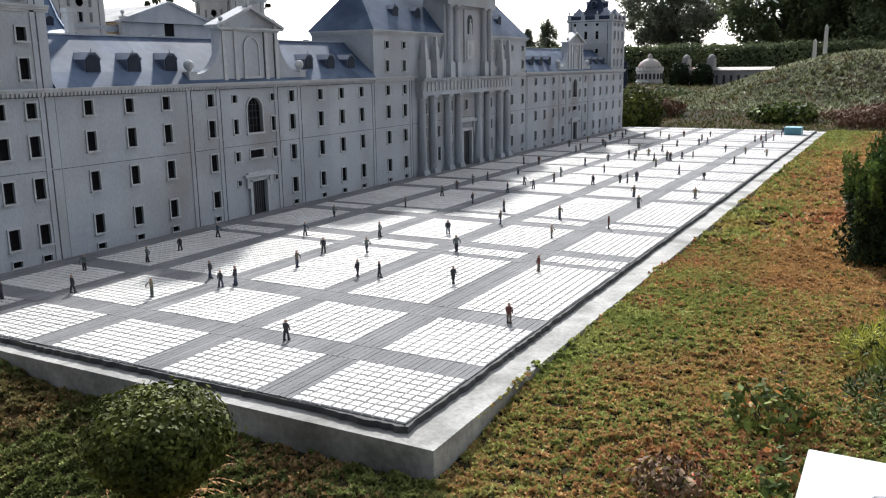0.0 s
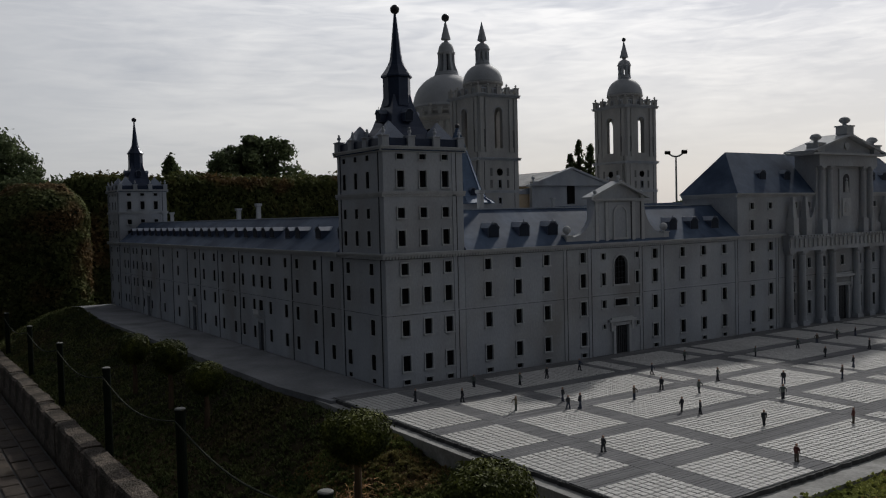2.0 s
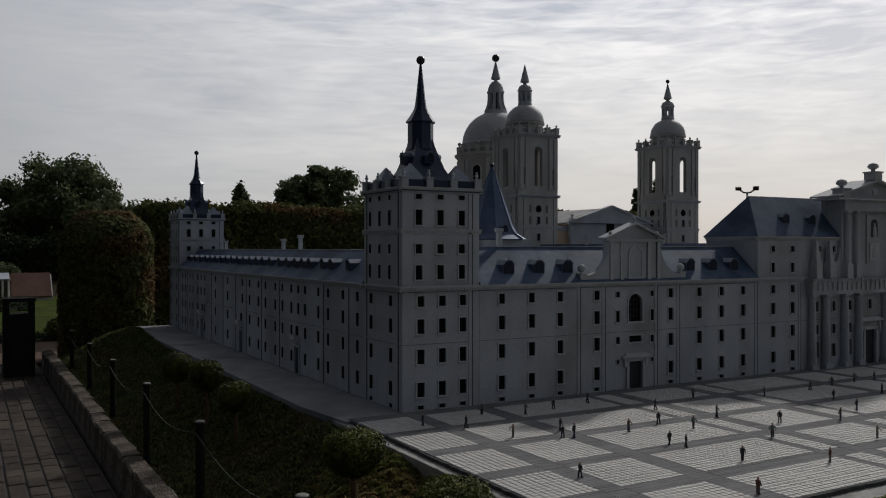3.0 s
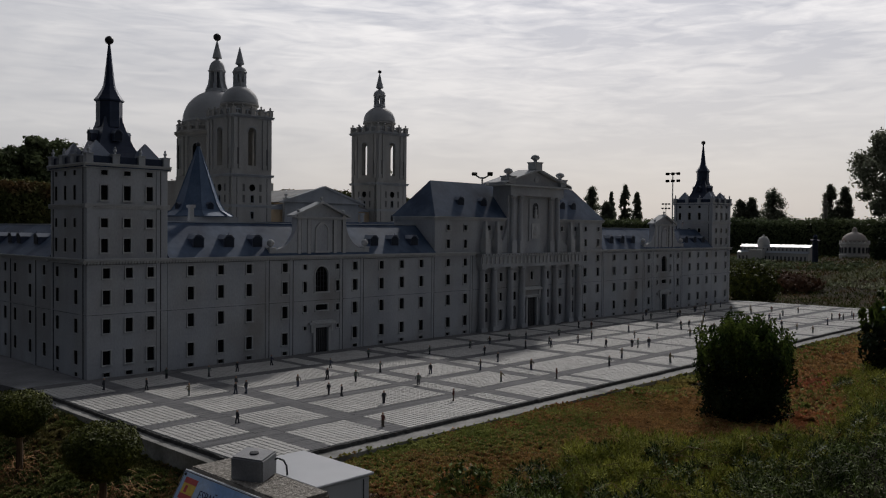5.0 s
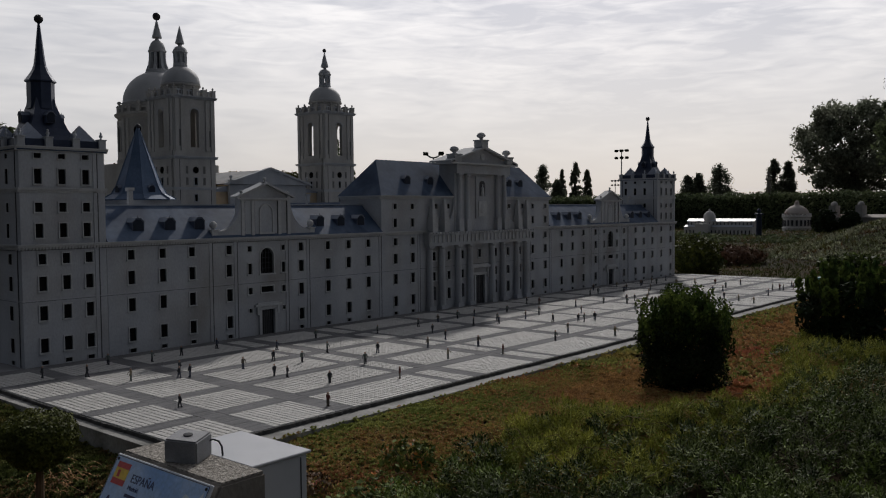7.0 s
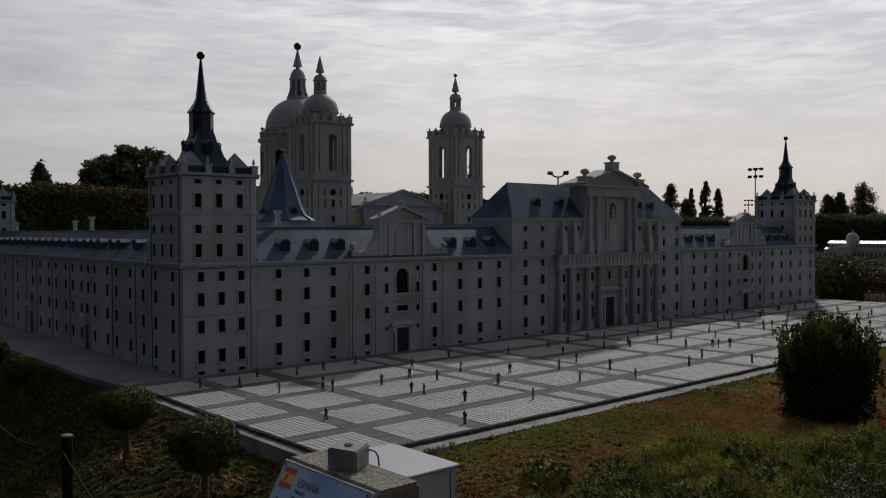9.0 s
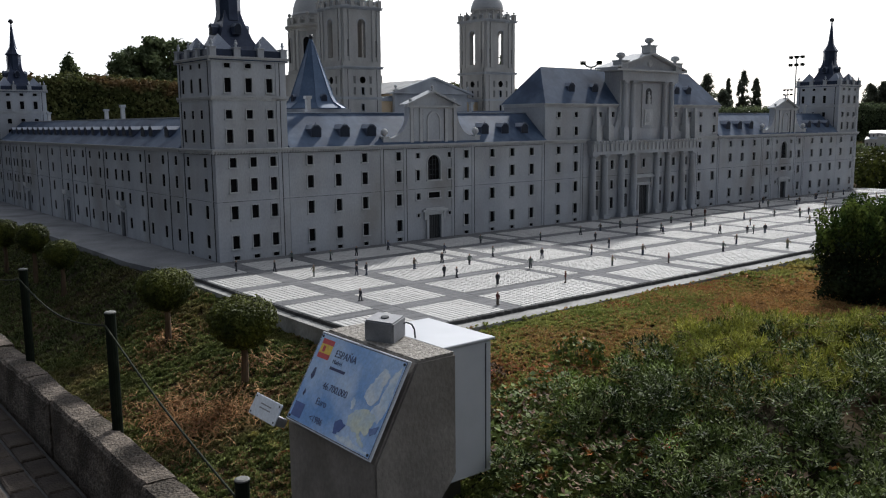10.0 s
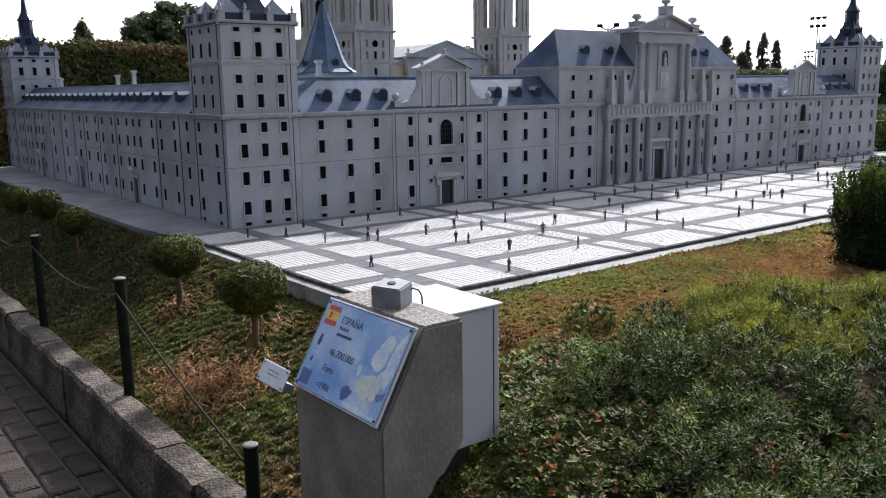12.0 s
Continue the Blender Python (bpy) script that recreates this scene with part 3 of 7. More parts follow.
def corner_tower(x, y, south, label, W=0.535, D=0.548, top=1.345):
    """A corner tower with a slate spire: x, y its low corner, W and D its sides. south: the walls with two columns of windows below."""
    cx, cy = x + W / 2, y + D / 2
    t = thing("corner_tower", cx, cy, 0, label, "model tower", "corner towers of the model")
    upper = [u + (W - 0.535) / 2 for u in (0.110, 0.258, 0.409)]
    for side, px, py in (("s", x, y), ("w", x, y + D - 0.0305), ("e", x + W, y + 0.0305), ("n", x + W, y + D)):
        m = facing(px, py, side)
        L, k = (W, 0.0) if side in "sn" else (D - 0.061, 0.0305)     # side walls butt against the front and back
        F = L + 2 * k
        if side in "en":
            wins = columns(upper, UPPER)
        elif side == "w":
            wins = columns((0.105, 0.390), ROWS) + columns((0.088, 0.230, 0.373), [(z, w * 0.8, h) for z, w, h in UPPER])
        else:
            wins = columns((0.115, 0.40) if side in south else [u + (W - 0.535) / 2 for u in (0.123, 0.271, 0.417)], ROWS) + columns(upper, UPPER)
        facade(t, m, L, 0, 1.33, [(u - k, z, w, h) for u, z, w, h in wins], flush=side == "w")
        e = 0.026 if side in "sn" else -0.0006
        cornice(t, m, -e - k, L + k + e, CORNICE, side in "sw")
        string_course(t, m, -k - (0.005 if side in "sn" else 0), L + k + (0.005 if side in "sn" else 0), 0.40)
        cornice(t, m, -e * 0.5 - k, L + k + e * 0.5, 1.075, name="upper_cornice", k=0.5)
        cornice(t, m, -e * 0.8 - k, L + k + e * 0.8, 1.327, name="top_cornice", k=0.8)
        pilasters(t, m, (F - 0.066 - k,) if side in "sn" else (0.025 - k, F - 0.068 - k), 0, 1.07)
        pilasters(t, m, (F - 0.066 - k,) if side in "sn" else (0.025 - k, F - 0.068 - k), 1.082, 1.315)
    bm = bmesh.new()
    box(bm, x - 0.01, x + W + 0.01, y - 0.01, y + D + 0.01, 1.32, top)
    part("roof_deck", bm, SLATE, t)
    # parapet with pedestals and ball finials
    for side, px, py in (("s", x, y), ("w", x, y + D), ("e", x + W, y), ("n", x + W, y + D)):
        m = facing(px, py, side)
        bm = bmesh.new()
        k, F = (0.0, W) if side in "sn" else (0.0125, D)
        band(bm, k, F - k, top, top + 0.045, -0.006, 0.014)
        part("parapet", bm, SPIRE, t, "dark parapet panels", m=m)
        for i in range(3):
            u = 0.014 + i * (F - 0.028) / 3
            p = m @ Vector((u, 0.010, 0))
            bm = bmesh.new()
            square(bm, [(0.022, top), (0.022, top + 0.052), (0.026, top + 0.053), (0.026, top + 0.060)], p.x, p.y)
            lathe(bm, [(0.007, top + 0.060), (0.006, top + 0.070), (0.012, top + 0.080), (0.010, top + 0.088), (0.005, top + 0.092), (0.008, top + 0.099), (0.002, top + 0.108)], 10, p.x, p.y)
            part("pedestal_urn", bm, STONE, t)
    # a small pyramid roof in each corner behind the parapet
    for sx in (-1, 1):
        for sy in (-1, 1):
            bm = square(bmesh.new(), [(0.074, top + 0.001), (0.074, top + 0.034), (0.080, top + 0.036), (0.003, top + 0.150)], cx + sx * (W / 2 - 0.105), cy + sy * (D / 2 - 0.105))
            part("corner_pyramid", bm, LEADROLL, t, "pale lead pyramid roof")
    # slate spire: a swept pyramid, a lantern, a needle
    bm = bmesh.new()
    square(bm, [(0.205, top + 0.002), (0.170, 1.385), (0.136, 1.43), (0.113, 1.475), (0.096, 1.525), (0.080, 1.575), (0.066, 1.625), (0.058, 1.665)], cx, cy)
    part("spire_base", bm, SPIRE, t)
    bm = bmesh.new()
    lathe(bm, [(0.086, 1.60), (0.082, 1.64), (0.082, 1.766), (0.094, 1.772), (0.094, 1.780), (0.072, 1.81), (0.050, 1.845), (0.038, 1.875), (0.030, 1.93), (0.007, 2.148)], 8, cx, cy, math.pi / 8)
    part("needle", bm, SPIRE, t)
    part("ball", lathe(bmesh.new(), ball_profile(0.028, 2.172, 10), 14, cx, cy), BALL, t, smooth=True)
    for k in range(4):
        m = pose(cx, cy, 0, 0, 0, 90 * k) @ Matrix.Translation((0, -0.132, 1.505))
        dormer(t, m, 0.056, 0.072, 0.07)
    return t


def dress_pavilion(t, m, c):
    """The gabled entrance of a wing, centred at u = c: door, arched window, pilasters, gable with niche, scrolls and balls."""
    # door
    o = part("door", box(bmesh.new(), c - 0.062, c + 0.062, 0.012, 0.018, 0.0, 0.19), DOOR, t, "dark grey panelled door", m=m)
    bm = bmesh.new()
    for i in range(-3, 4):
        box(bm, c + i * 0.0175 - 0.001, c + i * 0.0175 + 0.001, 0.010, 0.0125, 0.004, 0.186)
    part("plank_joint", bm, PANE, o, m=m)
    bm = bmesh.new()
    for s in (-1, 1):
        box(bm, c + s * 0.073 - 0.011, c + s * 0.073 + 0.011, -0.012, 0.0, 0.0, 0.20)
        box(bm, c + s * 0.096 - 0.01, c + s * 0.096 + 0.01, -0.014, 0.0, 0.155, 0.215)
    box(bm, c - 0.084, c + 0.084, -0.012, 0.0, 0.19, 0.212)
    box(bm, c - 0.125, c + 0.125, -0.022, 0.0, 0.216, 0.232)
    box(bm, c - 0.10, c + 0.10, -0.016, 0.0, 0.232, 0.244)
    part("door_case", bm, TRIM, t, m=m)
    # arched window: head and glazing bars
    bm = bmesh.new()
    r, zc = 0.063, 0.597
    outer = [(c + r * math.cos(a), zc + r * math.sin(a)) for a in np.linspace(0, math.pi / 2, 6)]
    prism(bm, [(c + r, 0.662), *outer[::-1][0:1], *outer[::-1][1:]], "y", 0.001, 0.028)
    outer = [(c - r * math.cos(a), zc + r * math.sin(a)) for a in np.linspace(0, math.pi / 2, 6)]
    prism(bm, [(c - r, 0.662), *outer], "y", 0.001, 0.028)
    part("arch_head", bm, STONE, t, m=m)
    bm = bmesh.new()
    N = 12
    for i in range(N):
        a, b = math.pi * i / N, math.pi * (i + 1) / N
        prism(bm, [(c + k * math.cos(g), zc + k * math.sin(g)) for k, g in ((r, a), (r + 0.009, a), (r + 0.009, b), (r, b))], "y", -0.006, 0.003)
    for s in (-1, 1):
        box(bm, c + s * (r + 0.0045) - 0.0045, c + s * (r + 0.0045) + 0.0045, -0.006, 0.003, 0.465, zc)
    box(bm, c - r - 0.014, c + r + 0.014, -0.01, 0.003, 0.455, 0.465)
    o = part("arched_window", bm, TRIM, t, m=m)
    part("pane", box(bmesh.new(), c - r, c + r, 0.018, 0.022, 0.465, 0.661), PANE, o, m=m)
    bm = bmesh.new()
    for k in (-0.03, 0.0, 0.03):
        box(bm, c + k - 0.0015, c + k + 0.0015, 0.0145, 0.0175, 0.466, 0.655)
    for z in (0.505, 0.545, 0.585, 0.62):
        box(bm, c - r, c + r, 0.0148, 0.0177, z - 0.0013, z + 0.0013)
    part("glazing_bar", bm, GROOVE, o, m=m)
    # gable
    bm = bmesh.new()
    prism(bm, [(c - 0.232, 0.752), (c + 0.232, 0.752), (c + 0.232, 1.04), (c - 0.232, 1.04)], "y", 0.0, 0.055)
    g = part("gable", bm, STONE, t, m=m)
    for s in (-1, 1):
        for u, v in ((0.215, 0.198), (0.125, 0.108)):
            part("gable_pilaster", box(bmesh.new(), c + s * u - 0.014, c + s * u + 0.014, -0.008, 0.0, 0.752, 1.019), TRIM, g, m=m)
            part("joint", box(bmesh.new(), c + s * v - 0.003, c + s * v + 0.003, -0.003, 0.0, 0.755, 1.018), GROOVE, g, m=m)
    part("gable_band", box(bmesh.new(), c - 0.24, c + 0.24, -0.01, 0.0, 1.02, 1.0275), TRIM, g, m=m)
    bm = bmesh.new()
    prism(bm, [(c - 0.055, 0.80), (c + 0.055, 0.80)] + [(c + 0.055 * math.cos(a), 0.93 + 0.055 * math.sin(a)) for a in np.linspace(0, math.pi, 9)], "y", -0.003, 0.001)
    part("blind_arch", bm, STONE, g, m=m)
    bm = bmesh.new()
    for i in range(N):
        a, b = math.pi * i / N, math.pi * (i + 1) / N
        prism(bm, [(c + k * math.cos(h), 0.93 + k * math.sin(h)) for k, h in ((0.055, a), (0.066, a), (0.066, b), (0.055, b))], "y", -0.008, 0.0)
    for s in (-1, 1):
        box(bm, c + s * 0.0605 - 0.0055, c + s * 0.0605 + 0.0055, -0.008, 0.0, 0.78, 0.93)
    box(bm, c - 0.07, c + 0.07, -0.01, 0.0, 0.765, 0.78)
    part("blind_arch_moulding", bm, TRIM, g, m=m)
    # pediment with its little roof
    bm = bmesh.new()
    prism(bm, [(c - 0.245, 1.04), (c + 0.245, 1.04), (c, 1.14)], "y", 0.004, 0.055)
    o = part("pediment", bm, STONE, t, m=m)
    bm = bmesh.new()
    for s in (-1, 1):
        prism(bm, [(c + s * 0.275, 1.036), (c + s * 0.275, 1.05), (c, 1.158), (c, 1.142)], "y", -0.022, 0.075)
    part("pediment_roof", bm, TRIM, o, m=m)
    bm = bmesh.new()
    box(bm, c - 0.27, c + 0.27, -0.018, 0.004, 1.028, 1.04)
    part("pediment_sill", bm, TRIM, o, m=m)
    part("gable_back", prism(bmesh.new(), [(c - 0.23, 0.76), (c + 0.23, 0.76), (c + 0.23, 1.036), (c, 1.135), (c - 0.23, 1.036)], "y", 0.057, 0.072), STONE, t, m=m)
    for u, z in ((-0.215, 1.05), (0, 1.15), (0.215, 1.05)):
        p = m @ Vector((c + u, 0.01, z))
        finial(t, p.x, p.y, z - 0.012, 0.06, 0.017, name="gable_ball")
    # scrolls and balls at the sides
    for s in (-1, 1):
        bm = bmesh.new()
        pts = [(c + s * (0.233 + 0.19 * (1 - math.cos(a))), 0.795 + 0.235 * (1 - math.sin(a))) for a in np.linspace(0, math.pi / 2, 9)]
        poly = [(c + s * 0.233, 0.752)] + pts[::1] + [(c + s * 0.432, 0.795), (c + s * 0.432, 0.752)]
        prism(bm, poly, "y", -0.002, 0.04)
        part("scroll", bm, STONE, t, m=m)
        bm = bmesh.new()
        u = c + s * 0.455
        box(bm, u - 0.026, u + 0.026, -0.002, 0.05, 0.75, 0.80)
        box(bm, u - 0.031, u + 0.031, -0.007, 0.055, 0.80, 0.808)
        lathe(bm, [(0.012, 0.808), (0.01, 0.816)] + ball_profile(0.028, 0.84, 8)[1:], 12, u, 0.024)
        part("stone_ball", bm, TRIM, t, m=m)


def roof_pipe(t, x, y, z, h=0.11):
    bm = bmesh.new()
    square(bm, [(0.02, z - 0.03), (0.016, z), (0.015, z + h * 0.8), (0.023, z + h * 0.84), (0.023, z + h)], x, y)
    part("chimney", bm, TRIM, t)


WING_DEPTH = 0.54


def west_wing(x0, x1, bays, c, label, ends, strips):
    """A wing of the main front, between a tower and the central block, with its gabled entrance at c."""
    t = thing("palace_wing", (x0 + x1) / 2, WING_DEPTH / 2, 0, label, "model building", "wings of the model")
    m = facing(x0, 0, "s")
    wins = columns([b - x0 for b in bays], ROWS)
    k = c - x0
    for s in (-1, 1):
        wins += [(k + s * 0.158, 0.657, 0.036, 0.04), (k + s * 0.158, 0.506, 0.036, 0.08), (k + s * 0.158, 0.34, 0.036, 0.05), (k + s * 0.158, 0.192, 0.026, 0.03)]
    wins.append((k, 0.345, 0.115, 0.045))
    L = x1 - x0
    facade(t, m, L, 0, CORNICE, wins, extra=[(k - 0.062, k + 0.062, 0.0, 0.19), (k - 0.063, k + 0.063, 0.465, 0.662)])
    part("back_wall", box(bmesh.new(), x0, x1, WING_DEPTH - 0.03, WING_DEPTH, 0, CORNICE), STONE, t)
    cornice(t, m, ends[0], L - ends[1], CORNICE, True)
    string_course(t, m, 0, L, 0.40)
    pilasters(t, m, [k + u for u in strips], 0, 0.718)
    bm = bmesh.new()
    prism(bm, [(-0.02, 0.748), (WING_DEPTH + 0.02, 0.748), (0.30, 0.985), (0.24, 0.985), (0.05, 0.815)], "x", x0, x1)
    part("roof", bm, SLATE, t)
    part("ridge", box(bmesh.new(), x0, x1, 0.235, 0.305, 0.985, 0.992), FARLEAD, t)
    dress_pavilion(t, m, k)
    return t


corner_tower(0, 0, "w", "pale stone corner tower with dark slate spire and ball")
corner_tower(8.335, 0, "s", "far pale stone corner tower with dark slate spire", 0.535, 0.56)
corner_tower(0, 6.0, "wsn", "pale stone corner tower at the end of the long side wing")

left_wing = west_wing(0.537, 3.06, (0.705, 0.936, 1.165, 1.475, 2.153, 2.437, 2.667, 2.898), 1.818, "pale stone palace wing with gabled doorway and lead roof", (0.026, 0.0), (-0.50, -0.287, 0.19, 0.405))
right_wing = west_wing(5.70, 8.333, (5.955, 6.19, 6.43, 6.715, 7.415, 7.72, 7.95, 8.19), 7.07, "far pale stone palace wing with gabled doorway", (0.0, 0.026), (-0.478, -0.276, 0.248, 0.442))
for wing, xs in ((left_wing, (0.79, 1.03, 1.265, 2.40, 2.63, 2.86)), (right_wing, (5.97, 6.2, 6.43, 7.72, 7.95, 8.18))):
    for x in xs:
        dormer(wing, pose(x, 0.048, 0.808), 0.088, 0.094, 0.13)
roof_pipe(left_wing, 0.86, 0.27, 0.985, 0.125)
roof_pipe(right_wing, 8.0, 0.27, 0.985)


def south_wing():
    t = thing("palace_wing", 0.27, 3.25, 0, "long pale stone side wing with rows of dark dormers", "model building", "wings of the model")
    y0, y1 = 0.550, 5.998
    m = facing(0, y1, "w")
    ys = (0.66, 0.905, 1.18, 1.37, 1.65, 1.80, 1.96, 2.18, 2.365, 2.63, 2.83, 3.10, 3.33, 3.56, 3.84, 4.02, 4.31, 4.48, 4.765, 4.92, 5.07, 5.30, 5.45, 5.68, 5.83)
    doors = (1.83, 3.37, 4.87)
    wins = []
    for y in ys:
        u = y1 - y
        near = [d for d in doors if abs(y - d) < 0.09]
        wins += [(u, z, w, h) for z, w, h in (ROWS[:2] if near else ROWS[:4])]
        for d in near:                                          # a wider window over the balcony of each door
            z, w, h = ROWS[2]
            wins.append((y1 - d, z, w * 1.45, h))
    extra = [(y1 - d - 0.05, y1 - d + 0.05, 0.0, 0.20) for d in doors]
    facade(t, m, y1 - y0, 0, CORNICE, wins, extra=extra, flush=True)
    for d in doors:
        u = y1 - d
        o = part("door", box(bmesh.new(), u - 0.05, u + 0.05, 0.012, 0.018, 0, 0.20), DOOR, t, "dark grey door", m=m)
        bm = bmesh.new()
        for s in (-1, 1):
            box(bm, u + s * 0.058 - 0.008, u + s * 0.058 + 0.008, -0.008, 0, 0, 0.21)
        box(bm, u - 0.07, u + 0.07, -0.01, 0, 0.21, 0.225)
        part("door_case", bm, TRIM, o, m=m)
        bm = bmesh.new()
        prism(bm, [(0, 0.236), (-0.020, 0.243), (-0.040, 0.262), (-0.044, 0.272), (-0.044, 0.296), (-0.038, 0.296), (-0.038, 0.275), (0, 0.275)], "x", u - 0.055, u + 0.055)
        box(bm, u - 0.060, u + 0.060, -0.048, -0.036, 0.296, 0.303)
        for s in (-1, 1):
            box(bm, u + s * 0.052 - 0.003, u + s * 0.052 + 0.003, -0.037, 0, 0.276, 0.300)
        part("balcony", bm, PALETRIM, t, "pale bulging balcony", m=m)
    cornice(t, m, 0.026, y1 - y0 - 0.026, CORNICE)
    string_course(t, m, 0, y1 - y0, 0.40)
    pilasters(t, m, [y1 - y for y in (0.816, 1.279, 2.267, 2.752, 3.215, 3.562, 4.02, 4.472, 5.12, 5.6)], 0, 0.718)
    part("back_wall", box(bmesh.new(), WING_DEPTH - 0.03, WING_DEPTH, y0, y1, 0, CORNICE), STONE, t)
    bm = bmesh.new()
    prism(bm, [(-0.02, 0.748), (0.05, 0.80), (0.24, 0.96), (0.30, 0.96), (WING_DEPTH + 0.02, 0.748)], "y", y0, y1)
    part("roof", bm, SLATE, t)
    part("ridge", box(bmesh.new(), 0.235, 0.305, y0, y1, 0.96, 0.967), FARLEAD, t)
    for y in (0.66, 0.98, 1.30, 1.47, 1.745, 1.905, 2.07, 2.27, 2.47, 2.72, 2.93, 3.12, 3.32, 3.53, 3.73, 3.94, 4.15, 4.36, 4.57, 4.78, 5.0, 5.25, 5.5, 5.75):
        dormer(t, pose(0.068, y, 0.822, 0, 0, -90), 0.085, 0.078, 0.14)
    for y, h in ((2.5, 0.13), (2.95, 0.10), (4.9, 0.1)):
        roof_pipe(t, 0.27, y, 0.96, h)


south_wing()


def central_block():
    X0, X1, D, E = 3.062, 5.698, 0.52, 1.05
    t = thing("central_block", 4.4, D / 2, 0, "pale stone central block with columned portal and hipped roof", "model building")
    m = facing(X0, 0, "s")
    mid = 4.447 - X0
    rows = list(ROWS) + [(0.825, 0.043, 0.075), (0.971, 0.043, 0.046)]
    cols = [x - X0 for x in (3.235, 3.462, 5.38, 5.625)]
    wins = columns(cols, rows)
    bays = [x - X0 for x in (3.757, 3.97, 4.18, 4.716, 4.929, 5.143)]
    wins += columns(bays, ((0.502, 0.042, 0.08), (0.315, 0.042, 0.08)))
    wins += [(bays[1], 0.141, 0.045, 0.105), (bays[4], 0.141, 0.045, 0.105), (mid, 0.504, 0.044, 0.08)]
    wins += columns([x - X0 for x in (3.79, 3.97, 4.95, 5.19)], ((0.971, 0.04, 0.046),))
    facade(t, m, X1 - X0, 0, E, wins, extra=[(mid - 0.073, mid + 0.073, 0, 0.285)])
    for name, b in (("side_wall", (X0, X0 + 0.03, 0.03, D)), ("side_wall", (X1 - 0.03, X1, 0.03, D)), ("back_wall", (X0 + 0.03, X1 - 0.03, D - 0.03, D))):
        part(name, box(bmesh.new(), *b, 0, E), STONE, t)
    cornice(t, m, 0, X1 - X0, CORNICE)
    string_course(t, m, 0, X1 - X0, 0.40)
    for side, px, py, L in (("s", X0, 0, X1 - X0), ("w", X0, D, D), ("e", X1, 0, D)):
        cornice(t, facing(px, py, side), -0.026 if side == "s" else 0.0006, L + 0.026 if side == "s" else L - 0.0006, E, name="eave")
    pilasters(t, m, (-0.024, 0.480, X1 - X0 - 0.375, X1 - X0 + 0.025), 0, 0.715)
    # hipped roof
    bm = bmesh.new()
    lo = [(X0 - 0.02, -0.02), (X1 + 0.02, -0.02), (X1 + 0.02, D + 0.02), (X0 - 0.02, D + 0.02)]
    a = [bm.verts.new((*p, E + 0.018)) for p in lo]
    r = [bm.verts.new((X0 + 0.20, 0.26, 1.40)), bm.verts.new((X1 - 0.20, 0.26, 1.40))]
    for f in ((a[0], a[1], r[1], r[0]), (a[1], a[2], r[1]), (a[2], a[3], r[0], r[1]), (a[3], a[0], r[0]), (a[3], a[2], a[1], a[0])):
        bm.faces.new(f)
    part("roof", bm, SLATE, t)
    for x in (3.48, 3.80, 5.06, 5.26):
        dormer(t, pose(x, 0.075, 1.165), 0.088, 0.09, 0.13)
    # portal: plinths, half columns and their capitals
    for x in (3.672, 3.842, 4.086, 4.268, 4.628, 4.812, 5.056, 5.222):
        bm = bmesh.new()
        box(bm, x - 0.045, x + 0.045, -0.062, 0, 0, 0.025)
        box(bm, x - 0.041, x + 0.041, -0.057, 0, 0.025, 0.04)
        lathe(bm, [(0.036, 0.04), (0.034, 0.06), (0.031, 0.35), (0.027, 0.57), (0.033, 0.578), (0.033, 0.588)], 14, x, -0.022)
        box(bm, x - 0.038, x + 0.038, -0.058, 0, 0.588, 0.602)
        part("column", bm, STONE, t)
    bm = bmesh.new()
    box(bm, 3.625, 5.268, -0.060, 0, 0.602, 0.632)
    box(bm, 3.622, 5.271, -0.056, 0, 0.632, 0.700)
    box(bm, 3.60, 5.293, -0.085, 0, 0.712, 0.730)
    box(bm, 3.61, 5.283, -0.072, 0, 0.700, 0.712)
    o = part("entablature", bm, STONE, t)
    for i in range(27):
        x = 3.645 + i * (5.248 - 3.645) / 26
        part("triglyph", box(bmesh.new(), x - 0.012, x + 0.012, -0.064, -0.056, 0.634, 0.699), TRIM, o)
    for i in range(40):
        x = 3.62 + i * (5.273 - 3.62) / 39
        part("dentil", box(bmesh.new(), x - 0.01, x + 0.01, -0.095, -0.085, 0.716, 0.728), TRIM, o)
    # great door
    o = part("door", box(bmesh.new(), 4.375, 4.519, 0.012, 0.018, 0, 0.285), DOOR, t, "tall dark grey double door")
    bm = bmesh.new()
    for k in (-2, -1, 0, 1, 2):
        box(bm, 4.447 + k * 0.026 - 0.001, 4.447 + k * 0.026 + 0.001, 0.010, 0.0125, 0.004, 0.28)
    part("plank_joint", bm, PANE, o)
    bm = bmesh.new()
    for s in (-1, 1):
        box(bm, 4.447 + s * 0.084 - 0.011, 4.447 + s * 0.084 + 0.011, -0.014, 0, 0, 0.30)
        box(bm, 4.447 + s * 0.125 - 0.012, 4.447 + s * 0.125 + 0.012, -0.016, 0, 0.26, 0.36)
    box(bm, 4.34, 4.554, -0.014, 0, 0.287, 0.312)
    box(bm, 4.30, 4.594, -0.03, 0, 0.362, 0.382)
    box(bm, 4.32, 4.574, -0.02, 0, 0.382, 0.395)
    part("door_case", bm, TRIM, t)
    # portal niches: flat dark plates, the hollows' shade painted in
    for x in (3.757, 4.18, 4.716, 5.143):
        bm = bmesh.new()
        prism(bm, [(x - 0.02, 0.09), (x + 0.02, 0.09)] + [(x + 0.02 * math.cos(g), 0.20 + 0.02 * math.sin(g)) for g in np.linspace(0, math.pi, 7)], "y", -0.004, 0.0)
        part("niche", bm, GROOVE, t)
    # upper storey of the portal
    bm = bmesh.new()
    box(bm, 4.03, 4.865, -0.03, 0.10, 0.732, 1.385)
